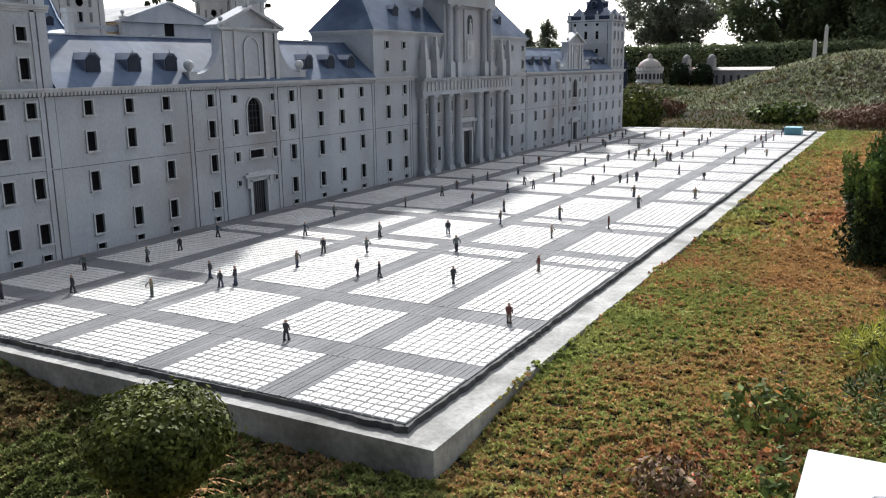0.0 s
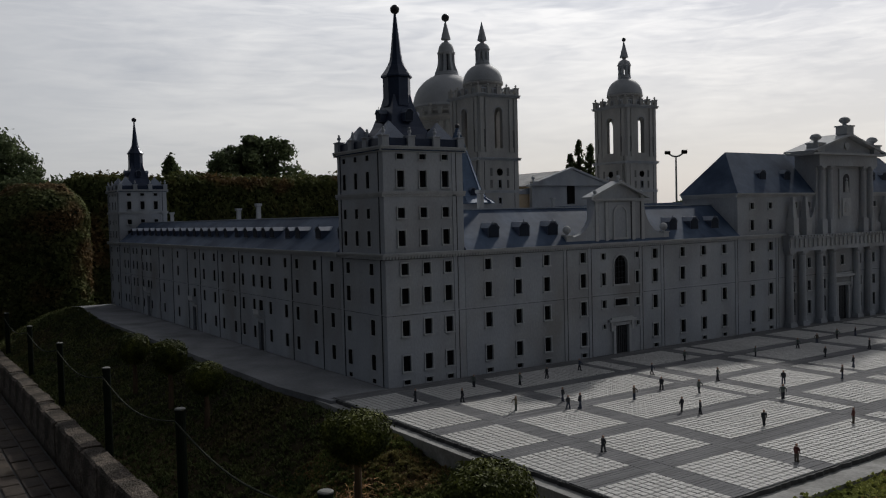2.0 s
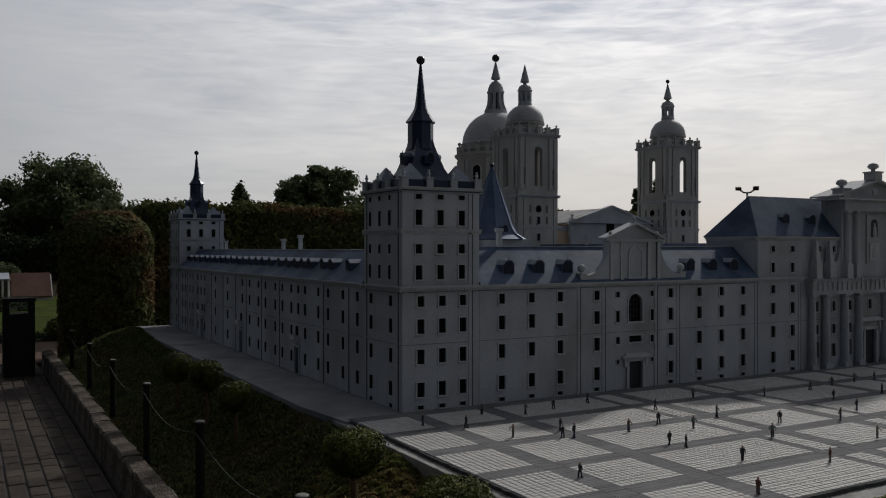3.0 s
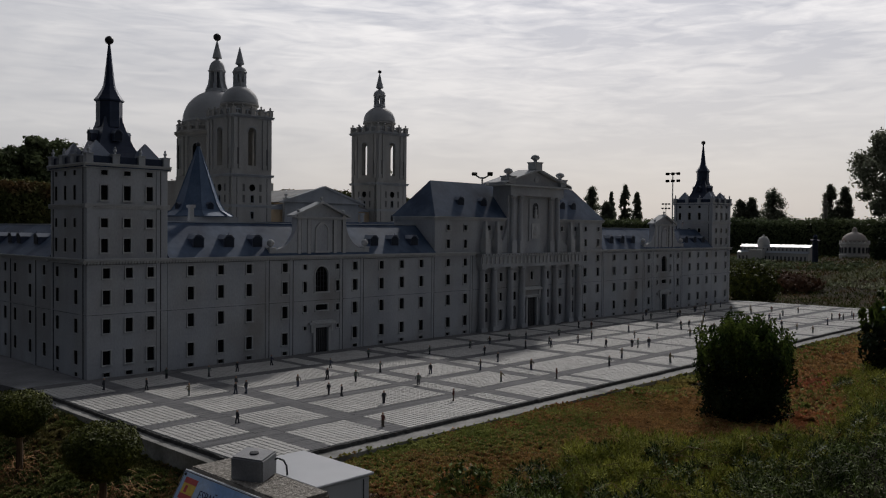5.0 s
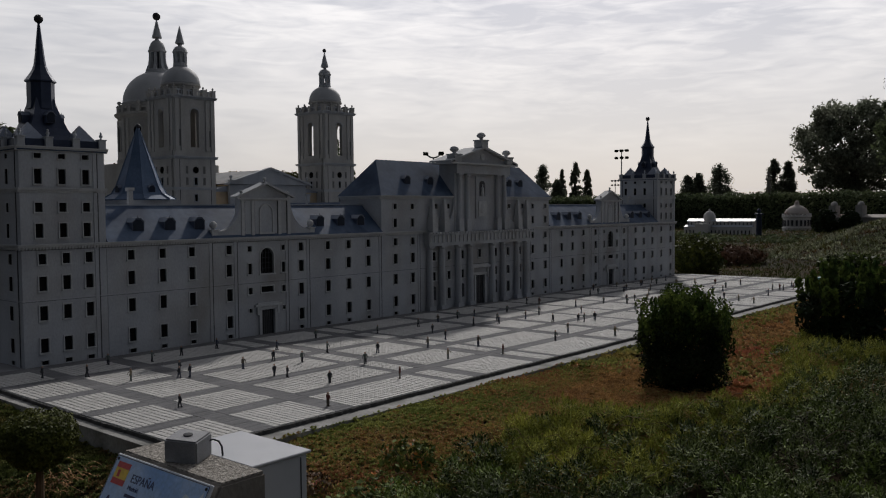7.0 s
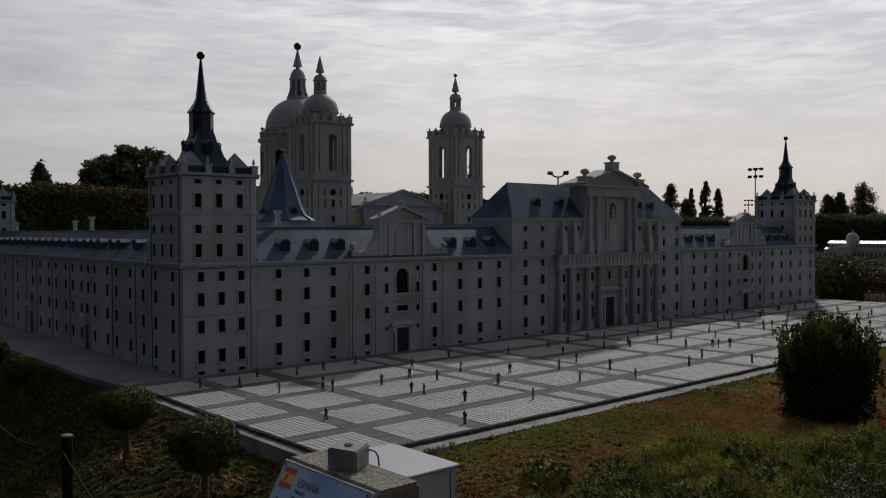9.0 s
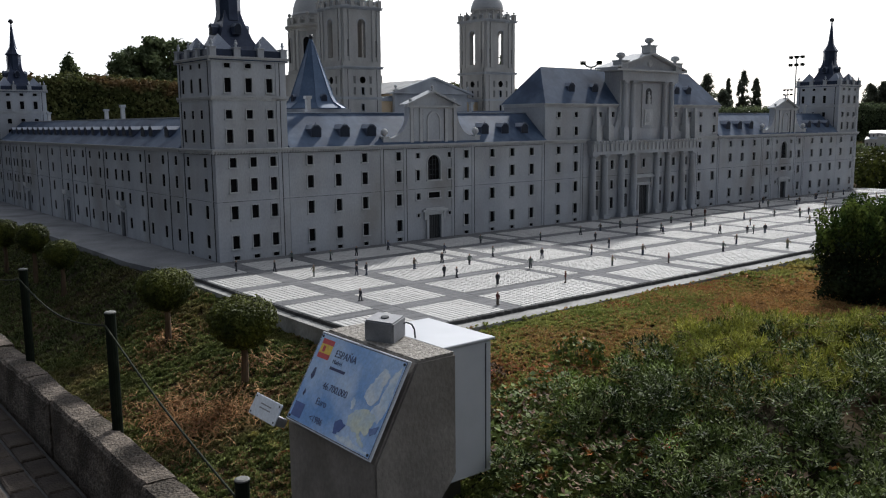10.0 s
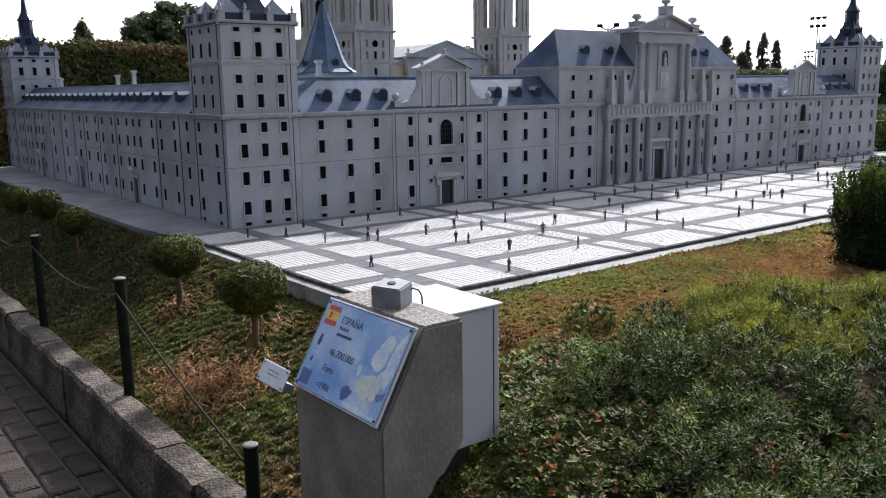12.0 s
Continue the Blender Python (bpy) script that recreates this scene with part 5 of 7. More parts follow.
def tarred_edge(along_x, a, b, at):
    """A crumbling dark strip along the outer edge of the paving."""
    n = int((b - a) / 0.018)
    inner, outer = [], []
    for i in range(n + 1):
        u = a + (b - a) * i / n
        w = 0.006 + 0.007 * noise.noise((u * 4.0, at, 1)) + random.uniform(-0.004, 0.005)
        inner.append((u, at + 0.004))
        outer.append((u, at - max(0.0015, w)))
    poly = inner + outer[::-1]
    bm = bmesh.new()
    prism(bm, poly if along_x else [(q, p) for p, q in poly], "z", -0.0182, -0.001)
    return part("tarred_edge", bm, BED, court, "crumbling dark edge of the paving")


tarred_edge(True, -0.354, 9.15, -2.289)
tarred_edge(False, -2.289, -0.01, -0.349)
tagged(court, "dark mortar bed of the model square", "paving", kind="structure")
walk_slab = part("side_pavement", prism(bmesh.new(), [(-0.001, -0.06), (-0.001, 6.6), (-0.475, 6.6), (-0.452, 0.5), (-0.385, -0.06)], "z", -0.13, -0.002), SIDEPAVE, None)
tagged(walk_slab, "smooth grey pavement along the side wing", "paving", kind="structure")

ROW_Y = [(-2.285, -1.945), (-1.832, -1.485), (-1.378, -1.02), (-0.912, -0.575), (-0.465, -0.13)]
COL_X = [(-0.345, -0.03), (0.078, 0.435), (0.555, 1.285), (1.345, 1.47), (1.58, 2.06), (2.17, 2.295), (2.355, 3.085), (3.20, 3.56), (3.66, 4.16),
         (4.23, 4.665), (4.735, 5.235), (5.335, 5.695), (5.81, 6.54), (6.60, 6.725), (6.835, 7.315), (7.425, 7.55), (7.61, 8.34), (8.46, 8.815), (8.905, 9.12)]


def make_square():
    """White tiles in blocks, grey slats between them. The tiles nearest the corner of the square are objects of their own."""
    cells = []
    for y0, y1 in ROW_Y:
        for x0, x1 in COL_X:
            nx, ny = max(2, round((x1 - x0) / 0.0305)), round((y1 - y0) / 0.0305)
            for i in range(nx):
                for j in range(ny):
                    cells.append((x0 + (i + 0.5) * (x1 - x0) / nx, y0 + (j + 0.5) * (y1 - y0) / ny))
    cells.sort(key=lambda c: (c[0] + 0.7) ** 2 + (c[1] + 2.6) ** 2)
    h = 0.0140
    bm = bmesh.new()
    square(bm, [(h, -0.004), (h, 0.0015), (h - 0.0022, 0.0035)], 0, 0)
    me = mesh("tile", bm, TILE)
    for x, y in cells[:300]:
        link("tile", me, court, pose(x, y, random.uniform(-0.0006, 0.0006), random.uniform(-0.3, 0.3), random.uniform(-0.3, 0.3), random.uniform(-0.4, 0.4)))
    verts, faces = [], []
    for x, y in cells[300:]:
        n, dz = len(verts), random.uniform(-0.0006, 0.0006)
        for k, z in ((h, -0.003), (h - 0.0020, 0.0035 + dz)):
            verts += [(x - k, y - k, z), (x + k, y - k, z), (x + k, y + k, z), (x - k, y + k, z)]
        faces += [(n + i, n + (i + 1) % 4, n + 4 + (i + 1) % 4, n + 4 + i) for i in range(4)]
        faces.append((n + 4, n + 5, n + 6, n + 7))
    me = bpy.data.meshes.new("tiles")
    me.from_pydata(verts, [], faces)
    me.materials.append(TILES)
    tagged(link("tiles", me, court), "white square tiles in blocks", kind="stuff")
    # grey slats
    verts, faces = [], []

    def slat(x0, x1, y0, y1):
        n, z = len(verts), 0.0018 + random.uniform(-0.0004, 0.0004)
        verts.extend([(x0, y0, -0.004), (x1, y0, -0.004), (x1, y1, -0.004), (x0, y1, -0.004), (x0, y0, z), (x1, y0, z), (x1, y1, z), (x0, y1, z)])
        faces.extend([(n + 4, n + 5, n + 6, n + 7), (n, n + 1, n + 5, n + 4), (n + 1, n + 2, n + 6, n + 5), (n + 2, n + 3, n + 7, n + 6), (n + 3, n, n + 4, n + 7)])

    P, G = 0.0185, 0.0015
    edges_x = [-0.347] + [v for c in COL_X for v in c] + [9.148]
    edges_y = [-2.287] + [v for c in ROW_Y for v in c] + [-0.004]
    for k in range(0, len(edges_x), 2):            # bands between the columns of blocks
        x0, x1 = edges_x[k] + 0.001, edges_x[k + 1] - 0.001
        if x1 - x0 < 0.01:
            continue
        y = edges_y[0]
        while y < edges_y[-1] - P:
            slat(x0, x1, y, y + P - G)
            y += P
    for k in range(0, len(edges_y), 2):            # bands between the rows of blocks
        y0, y1 = edges_y[k] + 0.001, edges_y[k + 1] - 0.001
        if y1 - y0 < 0.01:
            continue
        for x0, x1 in COL_X:
            n = max(1, round((y1 - y0) / P))
            for j in range(n):
                slat(x0 + 0.001, x1 - 0.001, y0 + j * (y1 - y0) / n, y0 + (j + 1) * (y1 - y0) / n - G)
    me = bpy.data.meshes.new("slats")
    me.from_pydata(verts, [], faces)
    me.materials.append(STRIP)
    tagged(link("slats", me, court), "grey paving slats between the tile blocks", kind="stuff")


def make_path():
    base = part("path", box(bmesh.new(), -6.0, -1.465, -12.0, 7.6, -0.60, PATH_Z - 0.012), BED, None)
    tagged(base, "worn concrete block paving of the visitors' path", "path", kind="structure")
    far = part("path_end", box(bmesh.new(), -10.0, 0.38, 7.62, 10.25, -0.66, PATH_Z), BRICKPATH, None)
    tagged(far, "paved cross path behind the model", "path", kind="structure")
    w, l, g = 0.112, 0.205, 0.012
    cells = []
    for i in range(41):
        for j in range(95):
            x = -1.53 - i * w
            y = -12 + j * l + (l / 2 if i % 2 else 0)
            cells.append((x, y))
    cells.sort(key=lambda c: (c[0] + 1.5) ** 2 + 0.35 * (c[1] + 2.4) ** 2)

    def stone(bm):
        a, b = (w - g) / 2, (l - g) / 2
        rings = [[bm.verts.new((sx * (a - i), sy * (b - i), z)) for sx, sy in ((-1, -1), (1, -1), (1, 1), (-1, 1))] for i, z in ((0, -0.02), (0, -0.006), (0.009, 0.0))]
        for p, q in zip(rings, rings[1:]):
            for k in range(4):
                bm.faces.new((p[k], p[(k + 1) % 4], q[(k + 1) % 4], q[k]))
        bm.faces.new(rings[2])
        return bm

    me = mesh("paver", stone(bmesh.new()), PAVER)
    for x, y in cells[:300]:
        link("paver", me, base, pose(x, y, PATH_Z + random.uniform(-0.003, 0.003), random.uniform(-1, 1), random.uniform(-1, 1), random.uniform(-0.8, 0.8)))
    verts, faces = [], []
    a, b = (w - g) / 2, (l - g) / 2
    for x, y in cells[300:]:
        n, z = len(verts), PATH_Z + random.uniform(-0.003, 0.003)
        for i, dz in ((0, -0.02), (0, -0.004), (0.006, 0.0)):
            verts += [(x - a + i, y - b + i, z + dz), (x + a - i, y - b + i, z + dz), (x + a - i, y + b - i, z + dz), (x - a + i, y + b - i, z + dz)]
        for k in (0, 4):
            faces += [(n + k + q, n + k + (q + 1) % 4, n + k + 4 + (q + 1) % 4, n + k + 4 + q) for q in range(4)]
        faces.append((n + 8, n + 9, n + 10, n + 11))
    me = bpy.data.meshes.new("pavers")
    me.from_pydata(verts, [], faces)
    me.materials.append(PAVERS)
    tagged(link("pavers", me, base), "worn concrete path blocks", kind="stuff")
    # kerb of concrete blocks
    kerb = thing("kerb", -1.375, 0, PATH_Z, "low edging of rough concrete blocks", "kerb", kind="structure")
    def kerb_block(k, half):
        """A rough block: uneven long edges, a top worn into shallow hollows."""
        bm, n = bmesh.new(), 4
        rows = []
        for i in range(n + 1):
            yy = -half + 2 * half * i / n
            row = []
            for x, z in ((-0.062, PATH_Z - 0.09), (-0.063, KERB_Z - 0.014), (-0.050, KERB_Z), (0.0, KERB_Z + 0.004), (0.050, KERB_Z), (0.062, KERB_Z - 0.018), (0.060, PATH_Z - 0.09)):
                top = z > PATH_Z
                row.append(bm.verts.new((x + (random.uniform(-0.0045, 0.0045) if top else 0), yy + (random.uniform(-0.005, 0.005) if i in (0, n) else 0), z + (random.uniform(-0.003, 0.003) if top else 0))))
            rows.append(row)
        for a, b in zip(rows, rows[1:]):
            for i in range(6):
                bm.faces.new((a[i], a[i + 1], b[i + 1], b[i]))
        bm.faces.new(rows[0])
        bm.faces.new(rows[-1][::-1])
        return mesh("kerb_block", bm, KERB)

    lengths = (0.36, 0.41, 0.30, 0.44, 0.38, 0.33, 0.40)
    meshes = [kerb_block(k, l / 2) for k, l in enumerate(lengths)]
    y, n = -7.0, 0
    while y < 7.0:
        k = n * 3 % 7
        y += lengths[k] / 2
        link("kerb_block", meshes[k], kerb, pose(-1.375 + random.uniform(-0.005, 0.005), y, random.uniform(-0.006, 0.006), 0, 0, random.uniform(-0.8, 0.8)))
        y, n = y + lengths[k] / 2 + 0.003, n + 1


# ---- planting ----
def quads(name, centres, ax, ay, mat, sides=4):
    """One mesh of leaf blades: centres, and half vectors along and across each. A blade is a kite, or a triangle on its base."""
    c, a, b = (np.asarray(v, float) for v in (centres, ax, ay))
    n = len(c)
    v = np.stack([c - a, c + b, c + a, c - b] if sides == 4 else [c - a - b * 0.8, c - a + b * 0.8, c + a], 1).reshape(-1, 3)
    me = bpy.data.meshes.new(name)
    me.vertices.add(sides * n)
    me.vertices.foreach_set("co", v.ravel())
    me.loops.add(sides * n)
    me.loops.foreach_set("vertex_index", np.arange(sides * n, dtype=np.int32))
    me.polygons.add(n)
    me.polygons.foreach_set("loop_start", np.arange(0, sides * n, sides, dtype=np.int32))
    me.materials.append(mat)
    me.update(calc_edges=True)
    return me


def random_dirs(rng, n):
    d = rng.normal(size=(n, 3))
    return d / np.linalg.norm(d, axis=1, keepdims=True)


def leaves(name, rng, centres, size, mat, normals=None, slim=0.5, loose=0.8, sides=4):
    """Leaf blades at centres, lying roughly across the normals."""
    n = len(centres)
    if normals is None:
        normals = random_dirs(rng, n)
    nrm = normals + loose * random_dirs(rng, n)
    nrm /= np.linalg.norm(nrm, axis=1, keepdims=True) + 1e-9
    u = np.cross(nrm, random_dirs(rng, n))
    u /= np.linalg.norm(u, axis=1, keepdims=True) + 1e-9
    w = np.cross(nrm, u)
    s = size * rng.uniform(0.6, 1.3, (n, 1))
    return quads(name, centres, u * s * 0.5, w * s * 0.5 * slim * (1.0 if sides == 4 else 1.5), mat, sides)


def rough_ball(rng, n, r, amp=0.12, freq=3.0, seed=0.0, squash=1.0, shell=0.72, low=-1.0):
    d = random_dirs(rng, n)
    d = d[d[:, 2] > low]
    k = np.array([1 + amp * noise.noise((p[0] * freq + seed, p[1] * freq, p[2] * freq)) * 2 for p in d])
    rad = r * k * rng.uniform(shell, 1.0, len(d)) ** 0.5
    p = d * rad[:, None]
    p[:, 2] *= squash
    return p, d


def topiary(x, y, z, top, r, tall, seed, label):
    """A small clipped box ball on a bare stem."""
    rng = np.random.default_rng(seed)
    t = thing("topiary_tree", x, y, z, label, "topiary", "clipped topiary trees along the bed")
    h = tall * r
    zc = top - h * 0.5
    bm = bmesh.new()
    tube(bm, [(x, y, z - 0.03), (x + 0.006, y + 0.004, z + 0.4 * (zc - z)), (x - 0.004, y, zc)], 0.017, 0.012, 9)
    for k in range(7):
        g = k * 0.93 + seed
        tube(bm, [(x, y, zc - h * 0.42), (x + 0.4 * r * math.cos(g), y + 0.4 * r * math.sin(g), zc - h * 0.15), (x + 0.75 * r * math.cos(g), y + 0.75 * r * math.sin(g), zc + 0.1 * h)], 0.005, 0.002, 5)
    part("trunk", bm, BARK, t)
    p, d = rough_ball(rng, 17000, r, 0.06, 4.5, seed, h / 2 / r, 0.45)
    v = p[:, 2] / (h / 2)                                        # a low dome on top, drawn in below like a mushroom
    p[:, :2] *= ((1 - np.clip(v, -0.86, 0.80) ** 2) ** -0.20 * np.where(v < 0, 1 - 0.34 * np.clip(-v, 0, 1) ** 1.3, 1.0) * 0.97)[:, None]
    p[:, 2] = np.where(v > 0, p[:, 2] * 0.92, p[:, 2])
    shoot = rng.uniform(size=len(p)) < 0.03                      # stray tips past the clipped surface
    p[shoot] *= rng.uniform(1.03, 1.14, (shoot.sum(), 1))
    link("crown", leaves("crown", rng, p + (x, y, zc), 0.0135, LEAF, d, 0.6, 0.62), t)


def shrub(x, y, z, r, h, seed, mat, n, leaf, label, name="shrub", sprigs=0, boxy=0.0):
    rng = np.random.default_rng(seed)
    t = thing(name, x, y, z, label, "shrub")
    for k in range(9):
        g = 2 * math.pi * k / 9 + seed
        bm = tube(bmesh.new(), [(x, y, z - 0.05), (x + 0.35 * r * math.cos(g), y + 0.35 * r * math.sin(g), z + 0.4 * h), (x + 0.7 * r * math.cos(g), y + 0.7 * r * math.sin(g), z + 0.8 * h)], 0.012 * h / 0.5, 0.004 * h / 0.5, 5)
        part("stem", bm, DARKBARK, t)
    p, d = rough_ball(rng, n, r, 0.18, 2.2, seed, h / 2 / r, 0.45)
    if boxy:                                                    # full to the foot, not drawn in
        zz = np.clip(p[:, 2] / (h / 2), -0.93, 0.62)
        p[:, :2] *= ((1 - zz ** 2) ** -boxy)[:, None]
    c = p + (x, y, z + h / 2)
    nn = d
    if sprigs:
        q, nq = [], []
        for k in range(sprigs):
            g, e = rng.uniform(0, 2 * math.pi), rng.uniform(0.0, 1.0) ** 0.7
            b = np.array([x + e * r * math.cos(g) * 1.05, y + e * r * math.sin(g) * 1.05, z + h * (0.55 + 0.36 * math.sqrt(max(0, 1 - e * e)))])
            L = rng.uniform(0.14, 0.42) * h
            lean = np.array([0.14 * math.cos(g) + rng.normal(0, 0.06), 0.14 * math.sin(g) + rng.normal(0, 0.06), 1.0])
            for f in np.linspace(0, 1, 15):
                for turn in (0.0, 2.1, 4.2):
                    a = turn + f * 9
                    d = np.array([math.cos(a), math.sin(a), 0.0])
                    q.append(b + lean * L * f + d * 0.022 * h / 0.47 * (1 - 0.5 * f))
                    nq.append(np.cross(d, (0, 0, 1)) + 0.5 * d)
        link("new_growth", leaves("new_growth", rng, np.array(q), leaf * 1.15, SHOOT, np.array(nq), 0.5, 0.5), t, label="upright young green shoots")
    link("foliage", leaves("foliage", rng, c, leaf, mat, nn, 0.5, 0.9), t)
    return t


def hedge(x0, x1, y0, y1, z0, z1, seed, mat, density, leaf, label, round_top=0.15):
    """A clipped hedge: a dark inner mass of twigs and a skin of leaves."""
    rng = np.random.default_rng(seed)
    t = thing("hedge", (x0 + x1) / 2, (y0 + y1) / 2, z0, label, "hedge")
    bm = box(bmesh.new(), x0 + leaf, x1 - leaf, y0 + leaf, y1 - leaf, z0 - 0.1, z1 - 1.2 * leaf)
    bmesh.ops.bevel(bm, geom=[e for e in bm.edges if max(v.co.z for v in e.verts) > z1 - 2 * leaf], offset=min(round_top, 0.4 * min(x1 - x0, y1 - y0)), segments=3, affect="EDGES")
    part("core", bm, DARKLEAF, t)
    pts, nrm = [], []
    for (ax, a0, a1), (bx, b0, b1), fixed, val, nv in (
            ((0, x0, x1), (2, z0, z1), 1, y0, (0, -1, 0.2)), ((0, x0, x1), (2, z0, z1), 1, y1, (0, 1, 0.2)),
            ((1, y0, y1), (2, z0, z1), 0, x0, (-1, 0, 0.2)), ((1, y0, y1), (2, z0, z1), 0, x1, (1, 0, 0.2)), ((0, x0, x1), (1, y0, y1), 2, z1, (0, 0, 1))):
        n = int(density * (a1 - a0) * (b1 - b0))
        p = np.zeros((n, 3))
        p[:, ax], p[:, bx], p[:, fixed] = rng.uniform(a0, a1, n), rng.uniform(b0, b1, n), val
        pts.append(p)
        nrm.append(np.tile(np.array(nv, float), (n, 1)))
    p, nv = np.vstack(pts), np.vstack(nrm)
    cx, cy = (x0 + x1) / 2, (y0 + y1) / 2
    for k in range(len(p)):
        q = p[k]
        d = leaf * 1.6 * noise.noise((q[0] * 1.3 / max(leaf * 8, 0.2), q[1] * 1.3 / max(leaf * 8, 0.2), q[2] * 1.3 / max(leaf * 8, 0.2))) + rng.normal(0, 0.5 * leaf)
        p[k] += nv[k] * d
        up = min(round_top, max(0.0, p[k][2] - (z1 - round_top)))
        pull = round_top - math.sqrt(max(0.0, round_top ** 2 - up ** 2))          # the upper edges are clipped round
        if nv[k][2] > 0.5:
            edge = min(p[k][0] - x0, x1 - p[k][0], p[k][1] - y0, y1 - p[k][1])
            if edge < round_top:
                p[k][2] -= round_top - math.sqrt(max(0.0, round_top ** 2 - (round_top - max(0.0, edge)) ** 2))
        else:
            p[k][0] = min(max(p[k][0], x0 - leaf + pull), x1 + leaf - pull)
            p[k][1] = min(max(p[k][1], y0 - leaf + pull), y1 + leaf - pull)
    link("foliage", leaves("foliage", rng, p, leaf, mat, nv, 0.6, 0.8, 3), t)


def tree(x, y, z, h, r, seed, shape, label, n=2600, leaf=0.32, name="tree", mat=None, trunk=0.3):
    """A tree far off: a tapered trunk, limbs, and clumps of leaves with gaps between them. shape: round, column or cone."""
    rng = np.random.default_rng(seed)
    t = thing(name, x, y, z, label, "tree")
    bm = bmesh.new()
    tube(bm, [(x, y, z - 0.3), (x + 0.02 * h, y, z + 0.35 * h), (x, y + 0.01 * h, z + 0.75 * h), (x, y, z + 0.92 * h)], 0.028 * h, 0.006 * h, 7)
    clumps = []
    count = {"round": 150, "column": 150, "cone": 64}[shape]
    n = int(n * 2.0)
    for k in range(count):
        g, e = rng.uniform(0, 2 * math.pi), rng.uniform(0, 1)
        if shape == "round":
            v = rng.uniform(trunk, 0.95)
            w = math.sqrt(max(0.03, 1 - ((v - 0.62) / 0.40) ** 2))
            rad, size = r * w * e ** 0.45, r * rng.uniform(0.15, 0.30)
        elif shape == "column":
            v = rng.uniform(trunk, 0.97)
            w = math.sin(math.pi * min(1, (v - trunk + 0.08) / (1.06 - trunk))) ** 0.7
            rad, size = r * w * e ** 0.6, r * rng.uniform(0.20, 0.42)
        else:
            v = rng.uniform(trunk, 0.97)
            w = 1.02 - v
            rad, size = r * 1.3 * w * e ** 0.5, r * rng.uniform(0.22, 0.42) * (0.5 + w)
        c = np.array([x + rad * math.cos(g), y + rad * math.sin(g), z + v * h])
        clumps.append((c, size))
        if k % 4 == 0:
            tube(bm, [(x, y, z + max(0.15, v - 0.25) * h), tuple((c + np.array([x, y, z + v * h])) / 2), tuple(c)], 0.010 * h, 0.003 * h, 5)
    part("trunk", bm, DARKBARK, t)
    pts, nrm = [], []
    per = n // count
    for c, s in clumps:
        d = random_dirs(rng, per)
        pts.append(c + d * s * rng.uniform(0.35, 1.0, (per, 1)) * np.array([1, 1, 0.8 if shape == "round" else 1.25]))
        nrm.append(d)
    link("crown", leaves("crown", rng, np.vstack(pts), leaf, mat or TREELEAF, np.vstack(nrm), 0.6, 0.8, 3), t)


def scatter(name, label, category, rng, pts, mat, size, blades, up=0.6, slim=0.4, lift=0.0, sides=3):
    """Ground cover: a rosette of blades at each point."""
    n = len(pts)
    c = np.repeat(pts, blades, 0)
    g = rng.uniform(0, 2 * math.pi, n * blades)
    tilt = rng.uniform(0.15, up, n * blades)
    s = (size * rng.uniform(0.6, 1.3, n)).repeat(blades)[:, None]
    a = np.stack([np.cos(g) * np.cos(tilt), np.sin(g) * np.cos(tilt), np.sin(tilt)], 1)
    b = np.stack([-np.sin(g), np.cos(g), np.zeros_like(g)], 1)
    me = quads(name, c + a * s * 0.5 + np.array([0, 0, lift]), a * s * 0.5, b * s * 0.5 * slim, mat, sides)
    ob = new(name, me)
    return tagged(ob, label, category, kind="stuff")


def ground_points(rng, n, x0, x1, y0, y1, keep=None, dz=0.0):
    x, y = rng.uniform(x0, x1, n), rng.uniform(y0, y1, n)
    pts = [(a, b, ground_z(a, b) + dz) for a, b in zip(x, y) if not keep or keep(a, b)]
    return np.array(pts)


def bumpy(rng, pts, freq, amp):
    """Heave ground cover into small cushions."""
    for p in pts:
        p[2] += amp * (noise.noise((p[0] * freq, p[1] * freq, 5)) + 0.6 * noise.noise((p[0] * freq * 2.7, p[1] * freq * 2.7, 9)))
    return pts


def shrub_clumps(rng, spots, heads_per, leaf_len, leaf_w, spread_up):
    """Domed clumps of shoots; each shoot ends in a whorl of narrow leaves. Gives blade centres and half vectors."""
    C, A, B = [], [], []
    for x, y, z, r, h, full in spots:
        n = max(6, int(heads_per * (r / 0.07) ** 2 * full))
        e, g = np.sqrt(rng.uniform(0, 1, n)), rng.uniform(0, 2 * math.pi, n)
        nx, ny = e * np.cos(g), e * np.sin(g)
        nz = np.sqrt(np.maximum(0.05, 1 - e * e))
        top = np.stack([x + r * nx, y + r * ny, z + h * nz], 1) + rng.normal(0, 0.007, (n, 3))
        axis = np.stack([0.8 * nx, 0.8 * ny, 0.35 + nz], 1) + rng.normal(0, 0.18, (n, 3))
        axis /= np.linalg.norm(axis, axis=1, keepdims=True)
        side = np.cross(axis, random_dirs(rng, n))
        side /= np.linalg.norm(side, axis=1, keepdims=True)
        other = np.cross(axis, side)
        m = 12
        for q in range(m):
            f, turn = q / (m - 1), q * 2.4 + rng.uniform(-0.3, 0.3, n)
            out = side * np.cos(turn)[:, None] + other * np.sin(turn)[:, None]
            tilt = 0.1 + spread_up * f
            d = out * math.cos(tilt) + axis * math.sin(tilt)
            L = leaf_len * rng.uniform(0.75, 1.25, (n, 1)) * (1.0 - 0.25 * f)
            s = top - axis * (1 - f) * 0.026
            C.append(s + d * L / 2)
            A.append(d * L / 2)
            B.append(np.cross(d, axis) * leaf_w / max(0.2, math.cos(tilt)))
    return np.vstack(C), np.vstack(A), np.vstack(B)


